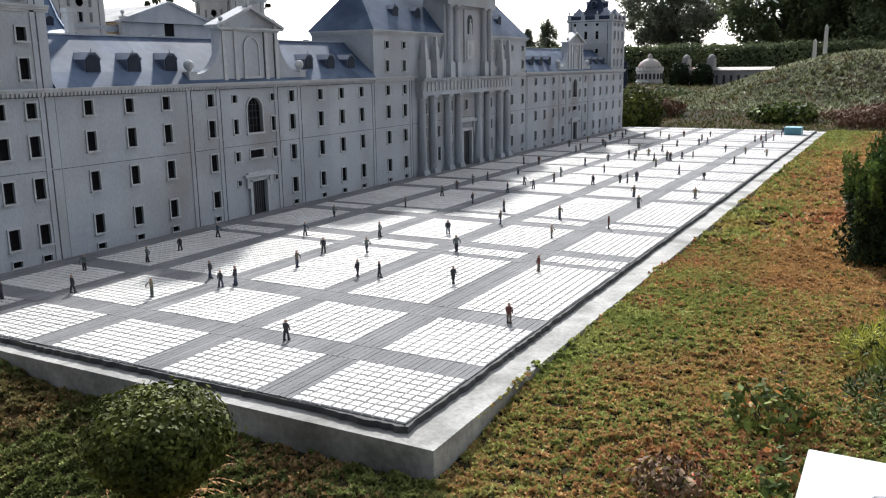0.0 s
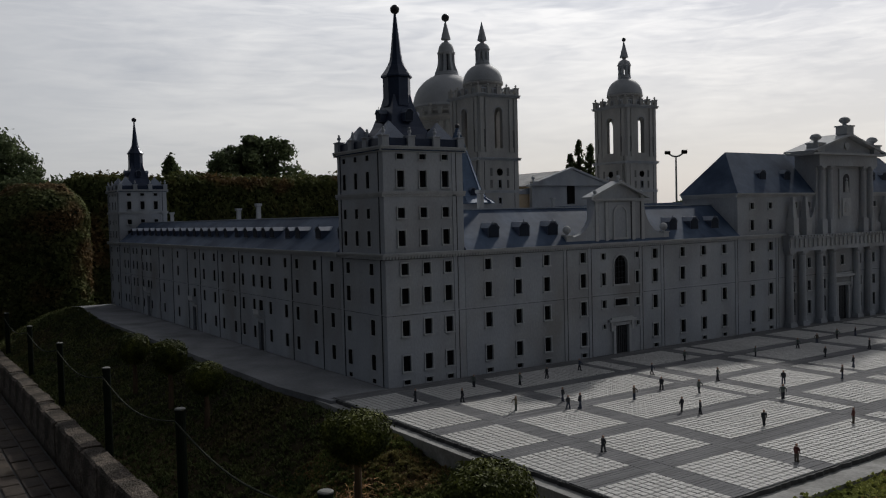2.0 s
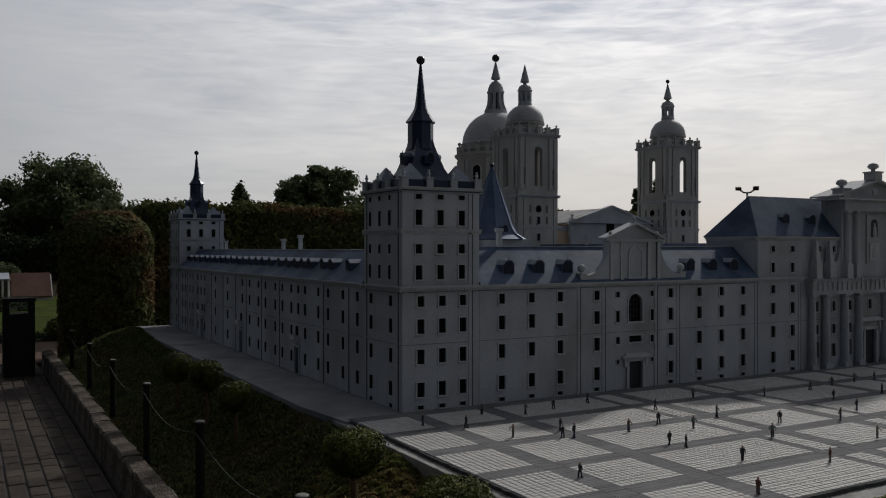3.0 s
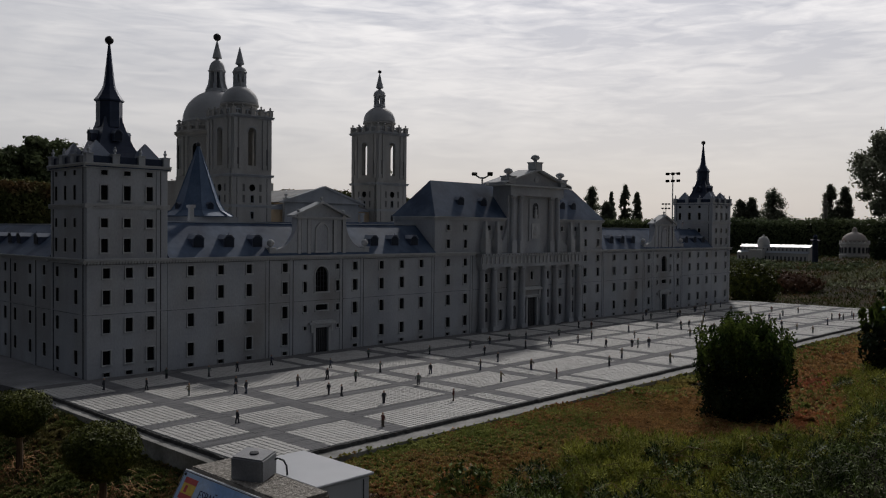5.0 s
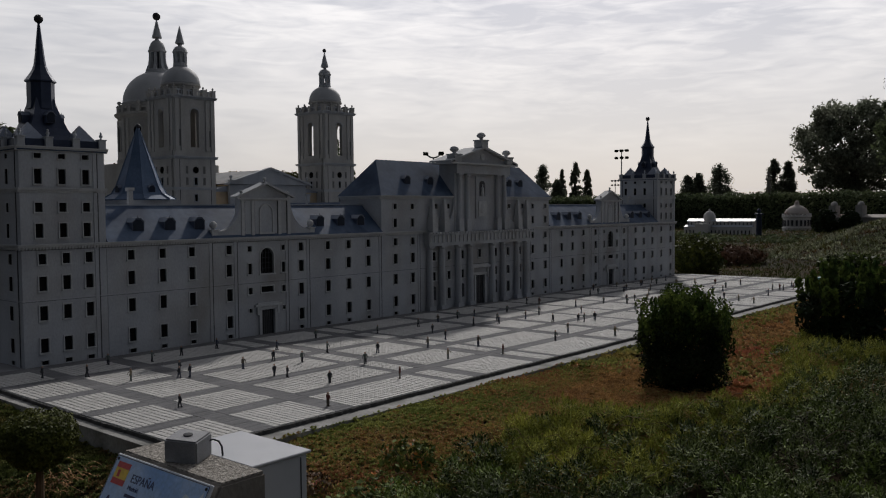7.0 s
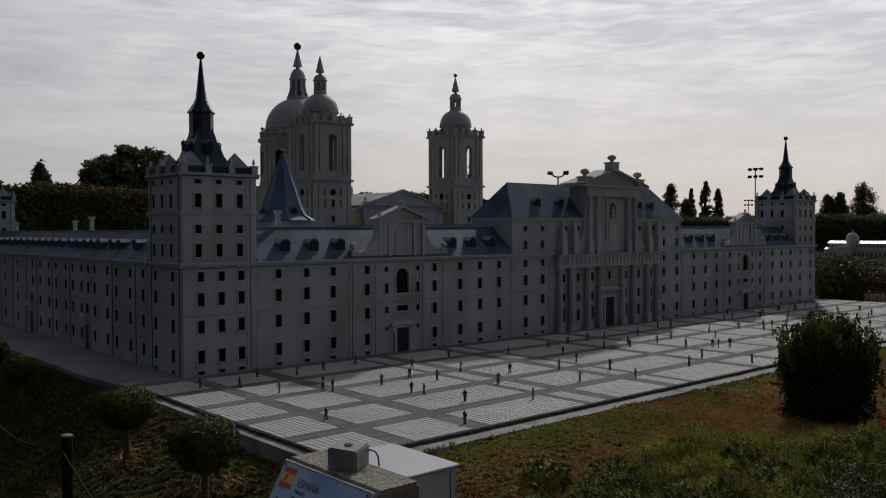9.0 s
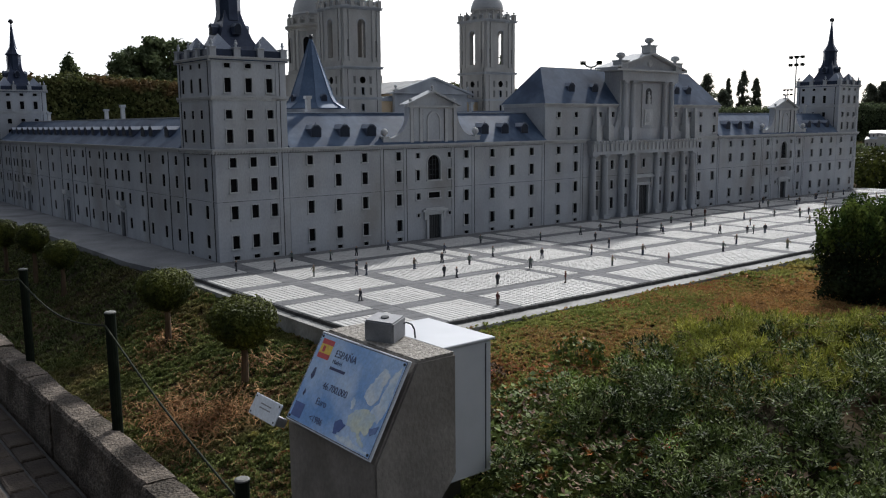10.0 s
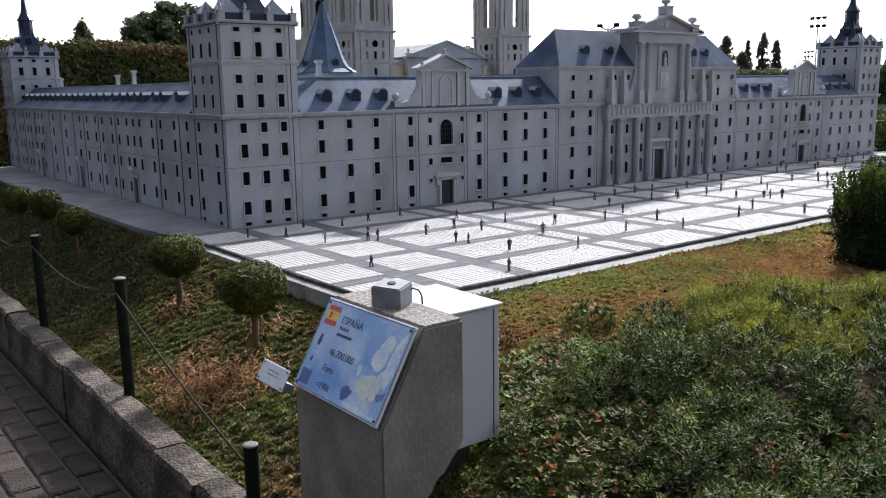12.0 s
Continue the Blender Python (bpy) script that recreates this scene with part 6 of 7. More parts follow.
def plant():
    rng = np.random.default_rng(5)
    off_plinth = lambda x, y: not (x > (-0.41 if y < 0.1 else -0.468) and y > -2.40)
    # succulent carpet beside the square, denser near the corner, creeping over the plinth's edge
    p1 = bumpy(rng, ground_points(rng, 150000, -1.0, 2.4, -3.78, -2.40), 30, 0.011)
    p2 = bumpy(rng, ground_points(rng, 40000, 2.2, 9.5, -4.4, -2.40), 10, 0.02)
    rim = np.array([(x, y, -0.020 + rng.uniform(0, 0.008)) for x, y in zip(rng.uniform(-0.2, 9.3, 3600), rng.uniform(-2.41, -2.34, 3600))
                    if y + 2.41 < 0.008 + 0.05 * max(0.0, noise.noise((x * 3.0, 1.0, 4)) + 0.5 * noise.noise((x * 13.0, 1.0, 4)) - 0.08)])

    def ruddy(p):
        """How far the carpet has turned red there."""
        x, y = p[0], p[1]
        return 0.36 - 0.25 * smooth_step(-3.0, -2.6, y) + 0.85 * noise.noise((x * 0.9, y * 1.3, 6)) + 0.45 * noise.noise((x * 5, y * 5, 2)) + 0.55 * smooth_step(-2.55, -2.98, y) * smooth_step(0.5, 1.6, x)

    for pts, size, blades, where in ((np.vstack([p1, rim]), 0.0092, 4, ""), (p2, 0.023, 4, " farther off")):
        red = np.array([rng.uniform() < ruddy(p) for p in pts])
        scatter("sedum_carpet", "low green succulent carpet" + where, "ground cover", rng, pts[~red], SEDUM, size, blades, 1.35, 1.9)
        scatter("red_sedum_carpet", "rust-red succulents in the carpet" + where, "ground cover", rng, pts[red], SEDUMRED, size, blades, 1.35, 1.9)
    # bed along the side wing
    p3 = bumpy(rng, ground_points(rng, 32000, -1.30, -0.41, -0.75, 6.6, off_plinth), 12, 0.018)
    p5 = bumpy(rng, ground_points(rng, 80000, -1.30, -0.41, -3.3, -0.55, off_plinth), 22, 0.018)
    red = np.array([rng.uniform() < 0.06 + 0.9 * noise.noise((p[0] * 2.2, p[1] * 2.2, 3)) + 0.45 * noise.noise((p[0] * 8, p[1] * 8, 3)) + 0.5 * smooth_step(0.22, 0.08, math.hypot(p[0] + 0.85, p[1] + 1.7)) for p in p5])
    scatter("sedum_carpet", "green succulent carpet between the topiary", "ground cover", rng, p5[~red], SEDUMGREEN, 0.0115, 4, 1.35, 1.5)
    scatter("red_sedum_carpet", "brown patches in the carpet between the topiary", "ground cover", rng, p5[red], BROWNSEDUM, 0.0115, 4, 1.35, 1.5)
    scatter("bed_groundcover", "low dark green ground cover in the bed", "ground cover", rng, p3, BEDLEAF, 0.020, 4, 1.3, 0.7)
    # ivy round the sign
    def by_sign(x, y):
        return not (-1.24 < x < -0.74 and -3.56 < y < -3.10)
    p4 = bumpy(rng, ground_points(rng, 4600, -0.95, -0.05, -4.9, -3.05, by_sign, 0.025), 9, 0.03)
    scatter("ivy", "ivy with some red and yellow leaves", "ground cover", rng, p4, IVY, 0.022, 3, 0.9, 0.8, 0.01, 4)
    p6 = bumpy(rng, ground_points(rng, 1500, -0.95, -0.25, -4.9, -3.15, by_sign, 0.035), 9, 0.03)
    scatter("dead_leaves", "curled brown and pale dead leaves among the ivy", "leaves", rng, p6, DEADLEAF, 0.018, 2, 0.9, 0.55, 0.01, 4)
    # evergreen shrubs in the foreground: domed clumps with dark gaps between
    def mound_h(x, y):
        edge = -3.11 - 0.17 * smooth_step(0.5, -0.5, x) - 0.56 * smooth_step(0.6, 1.6, x) + 0.52 * smooth_step(2.1, 3.8, x) + 0.06 * noise.noise((x * 4, y * 4, 3))
        return smooth_step(edge, edge - 0.33, y) * (0.03 + 0.10 * smooth_step(-0.3, 0.7, x)) * (0.85 + 0.5 * noise.noise((x * 2.1, y * 2.1, 7)))
    dark, gold = [], []
    for _ in range(1500):
        x, y = rng.uniform(-1.0, 4.0), rng.uniform(-4.9, -3.12)
        if x < -0.40 - 0.8 * max(0.0, -3.65 - y) + 0.2 * noise.noise((x * 3, y * 3, 8)) and rng.uniform() < 0.93:
            continue
        k = mound_h(x, y)
        if k < 0.012:
            continue
        r = rng.uniform(0.035, 0.085)
        h = r * rng.uniform(1.0, 2.2)
        full = 1.0 if x < 1.4 else 0.55
        crest = x > 0.22 + 0.2 * noise.noise((x * 2, y * 2, 1)) and y > -4.0
        (gold if crest and rng.uniform() < 0.72 else dark).append((x, y, ground_z(x, y) + k * rng.uniform(0.0, 0.8), r, h * (0.75 if crest else 1.0), full))
    c, a, b = shrub_clumps(rng, dark, 32, 0.022, 0.0026, 1.0)
    tagged(new("evergreen_bed", quads("evergreen_bed", c, a, b, SPRIG)), "bushy evergreen ground shrubs with narrow leaves", "ground cover", kind="stuff")
    c, a, b = shrub_clumps(rng, gold, 34, 0.026, 0.0019, 1.15)
    tagged(new("golden_evergreen_bed", quads("golden_evergreen_bed", c, a, b, GOLDSPRIG)), "yellow-green narrow-leaved shrubs on the crest of the bed", "ground cover", kind="stuff")
    # thin grass and bare stalks among the shrubs
    c, a, b = [], [], []
    for i in range(500):
        x, y = rng.uniform(0.0, 3.4), rng.normal(-3.55, 0.25)
        k = mound_h(x, y)
        if k < 0.03:
            continue
        g, L = rng.uniform(0, 6.28), rng.uniform(0.03, 0.075)
        d = np.array([0.6 * math.cos(g), 0.6 * math.sin(g), 1.0]) * L
        c.append(np.array([x, y, ground_z(x, y) + 0.9 * k + 0.03]) + d / 2)
        a.append(d / 2)
        b.append(np.array([-math.sin(g), math.cos(g), 0]) * 0.0013)
    tagged(new("grass_blades", quads("grass_blades", c, a, b, GRASSY)), "thin yellow-green grass among the shrubs", "grass", kind="stuff")
    bm = bmesh.new()
    for i in range(50):
        x, y = rng.uniform(-0.6, 1.4), rng.uniform(-4.4, -3.2)
        z, g, L = ground_z(x, y) + mound_h(x, y) * 0.8 + 0.04, rng.uniform(0, 6.28), rng.uniform(0.06, 0.16)
        tube(bm, [(x, y, z - 0.02), (x + 0.5 * L * math.cos(g), y + 0.5 * L * math.sin(g), z + 0.04), (x + L * math.cos(g + 0.4), y + L * math.sin(g + 0.4), z + 0.035)], 0.0016, 0.0007, 4)
    twigs = part("dry_twigs", bm, TWIG, None)
    tagged(twigs, "bare dry twigs lying among the evergreen shrubs", "twigs", kind="stuff")
    # withered grass tuft by the posts: thin stems that curl over
    c, a, b = [], [], []
    for i in range(1500):
        cx, cy, sx, sy = ((-1.085, -1.98, 0.075, 0.15), (-0.95, -2.16, 0.07, 0.09), (-0.80, -1.08, 0.05, 0.06), (-0.68, -1.86, 0.05, 0.08))[int(rng.choice([0, 0, 0, 0, 0, 0, 0, 1, 1, 1, 2, 3]))]
        x, y = max(-1.27, cx + rng.normal(0, sx)), cy + rng.normal(0, sy)
        g, L, bend = rng.uniform(0, 6.28), rng.uniform(0.045, 0.115), rng.uniform(-2.6, 2.6)
        p = np.array([x, y, ground_z(x, y) + rng.uniform(0.0, 0.03)])
        for k in range(6):
            d = np.array([math.cos(g), math.sin(g), 0.6 * math.cos(k * 0.7)]) * L / 6
            c.append(p + d / 2)
            a.append(d * 0.58)
            b.append(np.array([-math.sin(g), math.cos(g), 0.4]) * rng.uniform(0.0014, 0.0026))
            p, g = p + d, g + bend / 6
    tagged(new("withered_grass", quads("withered_grass", c, a, b, STRAW)), "tangle of withered brown grass", "grass", kind="stuff")


for n, (x, y, z, top, r, tall, note) in enumerate((
        (-0.80, -1.98, -0.165, 0.200, 0.152, 1.55, "clipped box ball on a bare stem, beside withered grass"),
        (-0.795, -1.11, -0.165, 0.206, 0.146, 1.50, "clipped box ball on a bare stem beside the plinth"),
        (-0.835, 0.585, -0.175, 0.180, 0.108, 1.80, "flattened clipped box ball on a thin stem"),
        (-0.852, 1.215, -0.18, 0.238, 0.116, 1.92, "dark clipped box ball on a thin stem"),
        (-0.90, 1.88, -0.19, 0.213, 0.112, 1.95, "dark clipped box ball among its row"))):
    topiary(x, y, z, top, r, tall, 11 + n, note)

shrub(2.03, -3.27, -0.09, 0.225, 0.47, 3, DARKLEAF, 15000, 0.022, "dense dark evergreen bush with upright young shoots", sprigs=170, boxy=0.40)
shrub(3.95, -3.55, -0.08, 0.30, 0.50, 4, DARKLEAF, 5000, 0.045, "dark evergreen bush at the edge of the carpet", sprigs=40)
shrub(9.85, 0.12, -0.12, 0.40, 0.62, 6, LEAF, 4500, 0.06, "green rounded bush behind the model's far corner")
shrub(0.13, -3.03, -0.06, 0.115, 0.12, 8, IVY, 420, 0.026, "low broad-leaved plant with pale curled leaves")
shrub(-0.24, -2.88, -0.08, 0.09, 0.07, 9, DEADLEAF, 420, 0.018, "low withered dark brown plant in the carpet")

# clipped hedges
def hedge_block(cx, cy, rx, ry, z0, z1, seed, label):
    """A tall clipped block of hedge, round-cornered in plan and domed at the top."""
    rng = np.random.default_rng(seed)
    t = thing("hedge", cx, cy, z0, label, "hedge")

    def outline(g, k=1.0):
        c, q = math.cos(g), math.sin(g)
        return cx + k * rx * math.copysign(abs(c) ** 0.85, c), cy + k * ry * math.copysign(abs(q) ** 0.85, q)

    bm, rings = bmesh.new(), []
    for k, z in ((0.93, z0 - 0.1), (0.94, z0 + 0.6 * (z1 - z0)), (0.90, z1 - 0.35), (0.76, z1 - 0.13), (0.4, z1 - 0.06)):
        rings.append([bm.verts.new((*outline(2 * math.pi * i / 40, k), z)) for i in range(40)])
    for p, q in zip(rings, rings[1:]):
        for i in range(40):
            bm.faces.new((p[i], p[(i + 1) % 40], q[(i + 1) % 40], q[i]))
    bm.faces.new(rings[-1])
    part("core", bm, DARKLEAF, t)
    pts, nrm = [], []
    for _ in range(30000):
        g, v = rng.uniform(0, 2 * math.pi), rng.uniform(0, 1.18)
        z = z0 + (z1 - z0) * min(v, 1.0)
        up = max(0.0, z - (z1 - 0.42)) / 0.42
        k = math.sqrt(max(0.0, 1 - 0.62 * up * up)) if v <= 1 else 0.62 * math.sqrt(rng.uniform(0, 1))
        k *= 1 + 0.030 * noise.noise((3 * math.cos(g), 3 * math.sin(g), 2.4 * z)) + 0.02 * rng.normal()
        x, y = outline(g, k)
        pts.append((x, y, z + (rng.normal() * 0.02 if v > 1 else 0)))
        nrm.append((math.cos(g), math.sin(g), 0.2 + 1.5 * up))
    link("foliage", leaves("foliage", rng, np.array(pts), 0.052, HEDGELEAF, np.array(nrm), 0.6, 0.8, 3), t)


hedge_block(-0.62, 7.55, 0.56, 0.70, -0.5, 1.42, 21, "tall round-topped clipped beech hedge by the path")
hedge(0.4, 13.0, 10.4, 11.6, -0.5, 1.72, 22, HEDGELEAF, 1600, 0.08, "long clipped beech hedge behind the model", 0.2)

# things by the path
def rope_post(x, y, z0, z1):
    t = thing("rope_post", x, y, z0, "round black rope-fence post with pale cap", "post", "rope fence posts")
    part("shaft", lathe(bmesh.new(), [(0.021, z0 - 0.1), (0.021, z1 - 0.012), (0.0225, z1 - 0.012), (0.0225, z1 - 0.004)], 14, x, y), POST, t)
    part("cap", lathe(bmesh.new(), [(0.0225, z1 - 0.004), (0.0225, z1), (0.017, z1 + 0.003)], 14, x, y), CAPM, t, "pale weathered cap")


POSTS = [(-1.315, -4.35, -0.10), (-1.322, -3.03, -0.118), (-1.322, -1.922, 0.192), (-1.325, -0.59, 0.19), (-1.305, 0.82, 0.165), (-1.27, 2.43, 0.12), (-1.26, 3.9, 0.1), (-1.26, 5.4, 0.09)]
for x, y, z1 in POSTS:
    rope_post(x, y, ground_z(x, y), z1)
for (xa, ya, za), (xb, yb, zb) in zip(POSTS[1:], POSTS[2:]):
    pts = [(xa + (xb - xa) * k / 12 - 0.022, ya + (yb - ya) * k / 12, za - 0.05 + (zb - za) * k / 12 - (0.07 if zb - za < 0.1 else 0.02) * math.sin(math.pi * k / 12)) for k in range(13)]
    rope = part("fence_rope", tube(bmesh.new(), pts, 0.0038, 0.0038, 6), ROPE, None)
    tagged(rope, "thin dark rope hanging between posts", "rope", "fence ropes")


def litter_bin(x, y):
    t = thing("litter_bin", x, y, PATH_Z, "black boxy litter bin with open slot", "litter bin")
    bm = bmesh.new()
    box(bm, x - 0.165, x + 0.165, y - 0.165, y + 0.165, PATH_Z, PATH_Z + 0.72)
    for s in (-1, 1):
        box(bm, x + s * 0.132 - 0.033, x + s * 0.132 + 0.033, y - 0.165, y + 0.165, PATH_Z + 0.72, PATH_Z + 0.86)
    bmesh.ops.bevel(bm, geom=list(bm.edges), offset=0.008, segments=1, affect="EDGES")
    part("body", bm, POST, t)
    bm = box(bmesh.new(), x - 0.18, x + 0.18, y - 0.18, y + 0.18, PATH_Z + 0.861, PATH_Z + 0.90)
    bmesh.ops.bevel(bm, geom=list(bm.edges), offset=0.012, segments=2, affect="EDGES")
    part("lid", bm, POST, t)


litter_bin(-1.72, 6.5)


# ---- the information sign ----
def text(body, size, m, parent, name="lettering", align="LEFT"):
    cu = bpy.data.curves.new(name, "FONT")
    cu.body, cu.size, cu.align_x, cu.extrude = body, size, align, 0.0004
    tmp = bpy.data.objects.new("tmp", cu)
    scene.collection.objects.link(tmp)
    dg = bpy.context.evaluated_depsgraph_get()
    me = bpy.data.meshes.new_from_object(tmp.evaluated_get(dg))
    bpy.data.objects.remove(tmp)
    me.materials.clear()
    me.materials.append(INK)
    return link(name, me, parent, m)


def info_sign():
    t = thing("sign_pedestal", -1.08, -3.33, -0.4, "concrete pedestal carrying a sloped country panel", "sign")
    y0, y1 = -3.548, -3.104
    bm = bmesh.new()
    prism(bm, [(-1.205, -0.5), (-1.205, 0.055), (-1.068, 0.298), (-0.938, 0.298), (-0.938, -0.020), (-0.946, -0.030), (-0.944, -0.048), (-0.962, -0.052), (-0.969, -0.078), (-0.985, -0.076), (-0.998, -0.094), (-1.004, -0.118), (-1.028, -0.116), (-1.046, -0.132), (-1.044, -0.156), (-1.068, -0.162), (-1.078, -0.19), (-1.070, -0.21), (-1.085, -0.5)], "y", y0, y1)
    bmesh.ops.bevel(bm, geom=list(bm.edges), offset=0.005, segments=2, affect="EDGES")
    part("pedestal", bm, POURED, t, "stained grey concrete pedestal")
    bm = box(bmesh.new(), -1.062, -0.942, y0 + 0.006, y1 - 0.006, 0.296, 0.302)
    part("aggregate_top", bm, AGGREGATE, t, "rough exposed-aggregate top face")
    # panel: u across (towards -y), v up the slope
    foot, head = Vector((-1.216, 0, 0.066)), Vector((-1.080, 0, 0.305))
    up = (head - foot).normalized()
    right = Vector((0, -1, 0))
    out = right.cross(up)
    m = Matrix((right, up, out)).transposed().to_4x4()
    m.translation = (foot.x, -3.118, foot.z)
    W, H = 0.424, 0.270
    bm = box(bmesh.new(), 0, W, 0, H, -0.004, 0.004)
    bmesh.ops.bevel(bm, geom=list(bm.edges), offset=0.0015, segments=1, affect="EDGES")
    panel = part("panel", bm, SIGNEDGE, t, "pale blue printed country panel", m=m)
    part("print", box(bmesh.new(), 0.007, W - 0.007, 0.007, H - 0.007, 0.004, 0.0046), SIGNBLUE, panel, "sky-blue print", m=m)

    def flat(name, poly, mat, z=0.0052, label=""):
        bm = bmesh.new()
        prism(bm, poly, "z", 0.0046, z)
        part(name, bm, mat, panel, label, m=m)

    def rect(name, u0, u1, v0, v1, mat, z=0.0052):
        flat(name, [(u0, v0), (u1, v0), (u1, v1), (u0, v1)], mat, z)

    for u0, u1, v0, v1 in ((0.005, W - 0.005, 0.0045, 0.0062), (0.005, W - 0.005, H - 0.0062, H - 0.0045), (0.0045, 0.0062, 0.0065, H - 0.0065), (W - 0.0062, W - 0.0045, 0.0065, H - 0.0065)):
        rect("print_border", u0, u1, v0, v1, INK)
    rect("flag_stripe", 0.022, 0.082, 0.237, 0.252, RED)
    rect("flag_stripe", 0.022, 0.082, 0.210, 0.237, YELLOW)
    rect("flag_stripe", 0.022, 0.082, 0.195, 0.210, RED)
    rect("flag_emblem", 0.036, 0.048, 0.214, 0.232, RED, 0.0056)
    text("ESPAÑA", 0.030, m @ Matrix.Translation((0.105, 0.212, 0.0050)), panel)
    text("Madrid", 0.017, m @ Matrix.Translation((0.106, 0.193, 0.0050)), panel)
    rect("print_bar", 0.106, 0.182, 0.175, 0.183, INK)
    text("46.700.000", 0.028, m @ Matrix.Translation((0.108, 0.118, 0.0050)), panel)
    text("Euro", 0.028, m @ Matrix.Translation((0.108, 0.072, 0.0050)), panel)
    text("<1986", 0.026, m @ Matrix.Translation((0.108, 0.024, 0.0050)), panel)
    rect("print_block", 0.016, 0.066, 0.016, 0.058, MAPDARK)
    flat("icon", [(0.032, 0.140), (0.042, 0.128), (0.050, 0.140), (0.046, 0.165), (0.038, 0.165)], INK)
    flat("icon", [(0.030, 0.085), (0.036, 0.078), (0.042, 0.090), (0.036, 0.10)], INK)
    def land(name, poly, mat, z):
        """A land shape of the printed map, with an uneven coast."""
        pts = []
        for (u0, v0), (u1, v1) in zip(poly, poly[1:] + poly[:1]):
            for k in range(5):
                u, v = u0 + (u1 - u0) * k / 5, v0 + (v1 - v0) * k / 5
                pts.append((min(0.415, u + 0.007 * noise.noise((u * 90, v * 90, 1))), v + 0.007 * noise.noise((u * 90, v * 90, 6))))
        flat(name, pts, mat, z)

    land("map_shape", [(0.385, 0.226), (0.408, 0.248), (0.412, 0.170), (0.410, 0.119), (0.395, 0.093), (0.353, 0.112), (0.374, 0.146), (0.376, 0.178)], MAPPALE, 0.0050)
    land("map_shape", [(0.341, 0.233), (0.378, 0.216), (0.364, 0.186), (0.366, 0.148), (0.344, 0.126), (0.306, 0.138), (0.303, 0.166), (0.321, 0.196)], MAPPALE, 0.0052)
    land("map_shape", [(0.273, 0.082), (0.297, 0.104), (0.346, 0.119), (0.385, 0.103), (0.380, 0.072), (0.369, 0.052), (0.338, 0.059), (0.324, 0.048), (0.278, 0.059)], MAPYELLOW, 0.0054)
    land("map_shape", [(0.325, 0.056), (0.341, 0.060), (0.352, 0.043), (0.380, 0.027), (0.376, 0.021), (0.347, 0.033)], MAPYELLOW, 0.0056)
    land("map_shape", [(0.251, 0.020), (0.305, 0.030), (0.343, 0.021), (0.400, 0.018), (0.398, 0.010), (0.267, 0.010)], MAPPALE, 0.0050)
    land("map_shape", [(0.259, 0.118), (0.267, 0.131), (0.284, 0.114), (0.270, 0.102)], MAPPALE, 0.0050)
    land("map_shape", [(0.378, 0.070), (0.393, 0.082), (0.410, 0.084), (0.408, 0.069), (0.388, 0.057)], MAPMID, 0.0058)
    land("map_country", [(0.226, 0.043), (0.239, 0.063), (0.252, 0.066), (0.275, 0.052), (0.262, 0.033), (0.240, 0.022)], MAPDARK, 0.0060)
    for u in (0.014, W - 0.014):
        for v in (0.013, H - 0.013):
            part("screw", lathe(bmesh.new(), [(0.004, 0.004), (0.004, 0.0065), (0.002, 0.0072)], 8, u, v), GROOVE, panel, m=m)
    # white cabinet behind
    bm = box(bmesh.new(), -0.936, -0.752, -3.482, -3.185, -0.10, 0.292)
    bmesh.ops.bevel(bm, geom=list(bm.edges), offset=0.003, segments=1, affect="EDGES")
    cab = thing("control_cabinet", -0.85, -3.33, -0.10, "white-painted metal control cabinet behind the sign", "cabinet")
    part("body", bm, CABINET, cab)
    bm = box(bmesh.new(), -0.936, -0.741, -3.489, -3.178, 0.2925, 0.300)
    bmesh.ops.bevel(bm, geom=list(bm.edges), offset=0.002, segments=1, affect="EDGES")
    part("lid", bm, CABINET, cab)
    part("door_seam", box(bmesh.new(), -0.775, -0.772, -3.4835, -3.482, -0.09, 0.285), GROOVE, cab)
    leg = bmesh.new()
    box(leg, -0.90, -0.80, -3.40, -3.30, -0.30, -0.10)
    part("leg", leg, DARKBARK, cab)
    # grey sensor box on the pedestal, with its cable
    s = thing("sensor_box", -1.0, -3.30, 0.302, "small grey plastic box with round button", "switch box")
    bm = box(bmesh.new(), -0.041, 0.041, -0.045, 0.045, -0.003, 0.060)
    bmesh.ops.bevel(bm, geom=list(bm.edges), offset=0.004, segments=2, affect="EDGES")
    part("housing", bm, GREYBOX, s, m=pose(-1.0, -3.31, 0.305, 3, -5, 28))
    part("button", lathe(bmesh.new(), [(0.012, 0.060), (0.012, 0.063), (0.007, 0.064)], 14), GROOVE, s, m=pose(-1.0, -3.31, 0.305, 3, -5, 28))
    cable = [(-0.965, -3.335, 0.342), (-0.948, -3.342, 0.347), (-0.934, -3.348, 0.340), (-0.927, -3.351, 0.325), (-0.925, -3.352, 0.298)]
    part("cable", tube(bmesh.new(), cable, 0.0026, 0.0026, 6), GROOVE, s)
    # small plate on a bracket beside the panel
    p = thing("name_plate", -1.205, -3.108, 0.03, "small white printed plate on a bracket beside the panel", "plate")
    mm = m @ Matrix.Translation((-0.076, -0.002, 0.030))
    bm = box(bmesh.new(), -0.080, 0.078, -0.032, 0.032, -0.002, 0.002)
    bmesh.ops.bevel(bm, geom=list(bm.edges), offset=0.001, segments=1, affect="EDGES")
    part("plate", bm, SIGNEDGE, p, m=mm)
    for v in (0.010, -0.002):
        part("print_bar", box(bmesh.new(), -0.034, 0.030, v - 0.0018, v + 0.0018, 0.002, 0.0025), GREYBOX, p, m=mm)
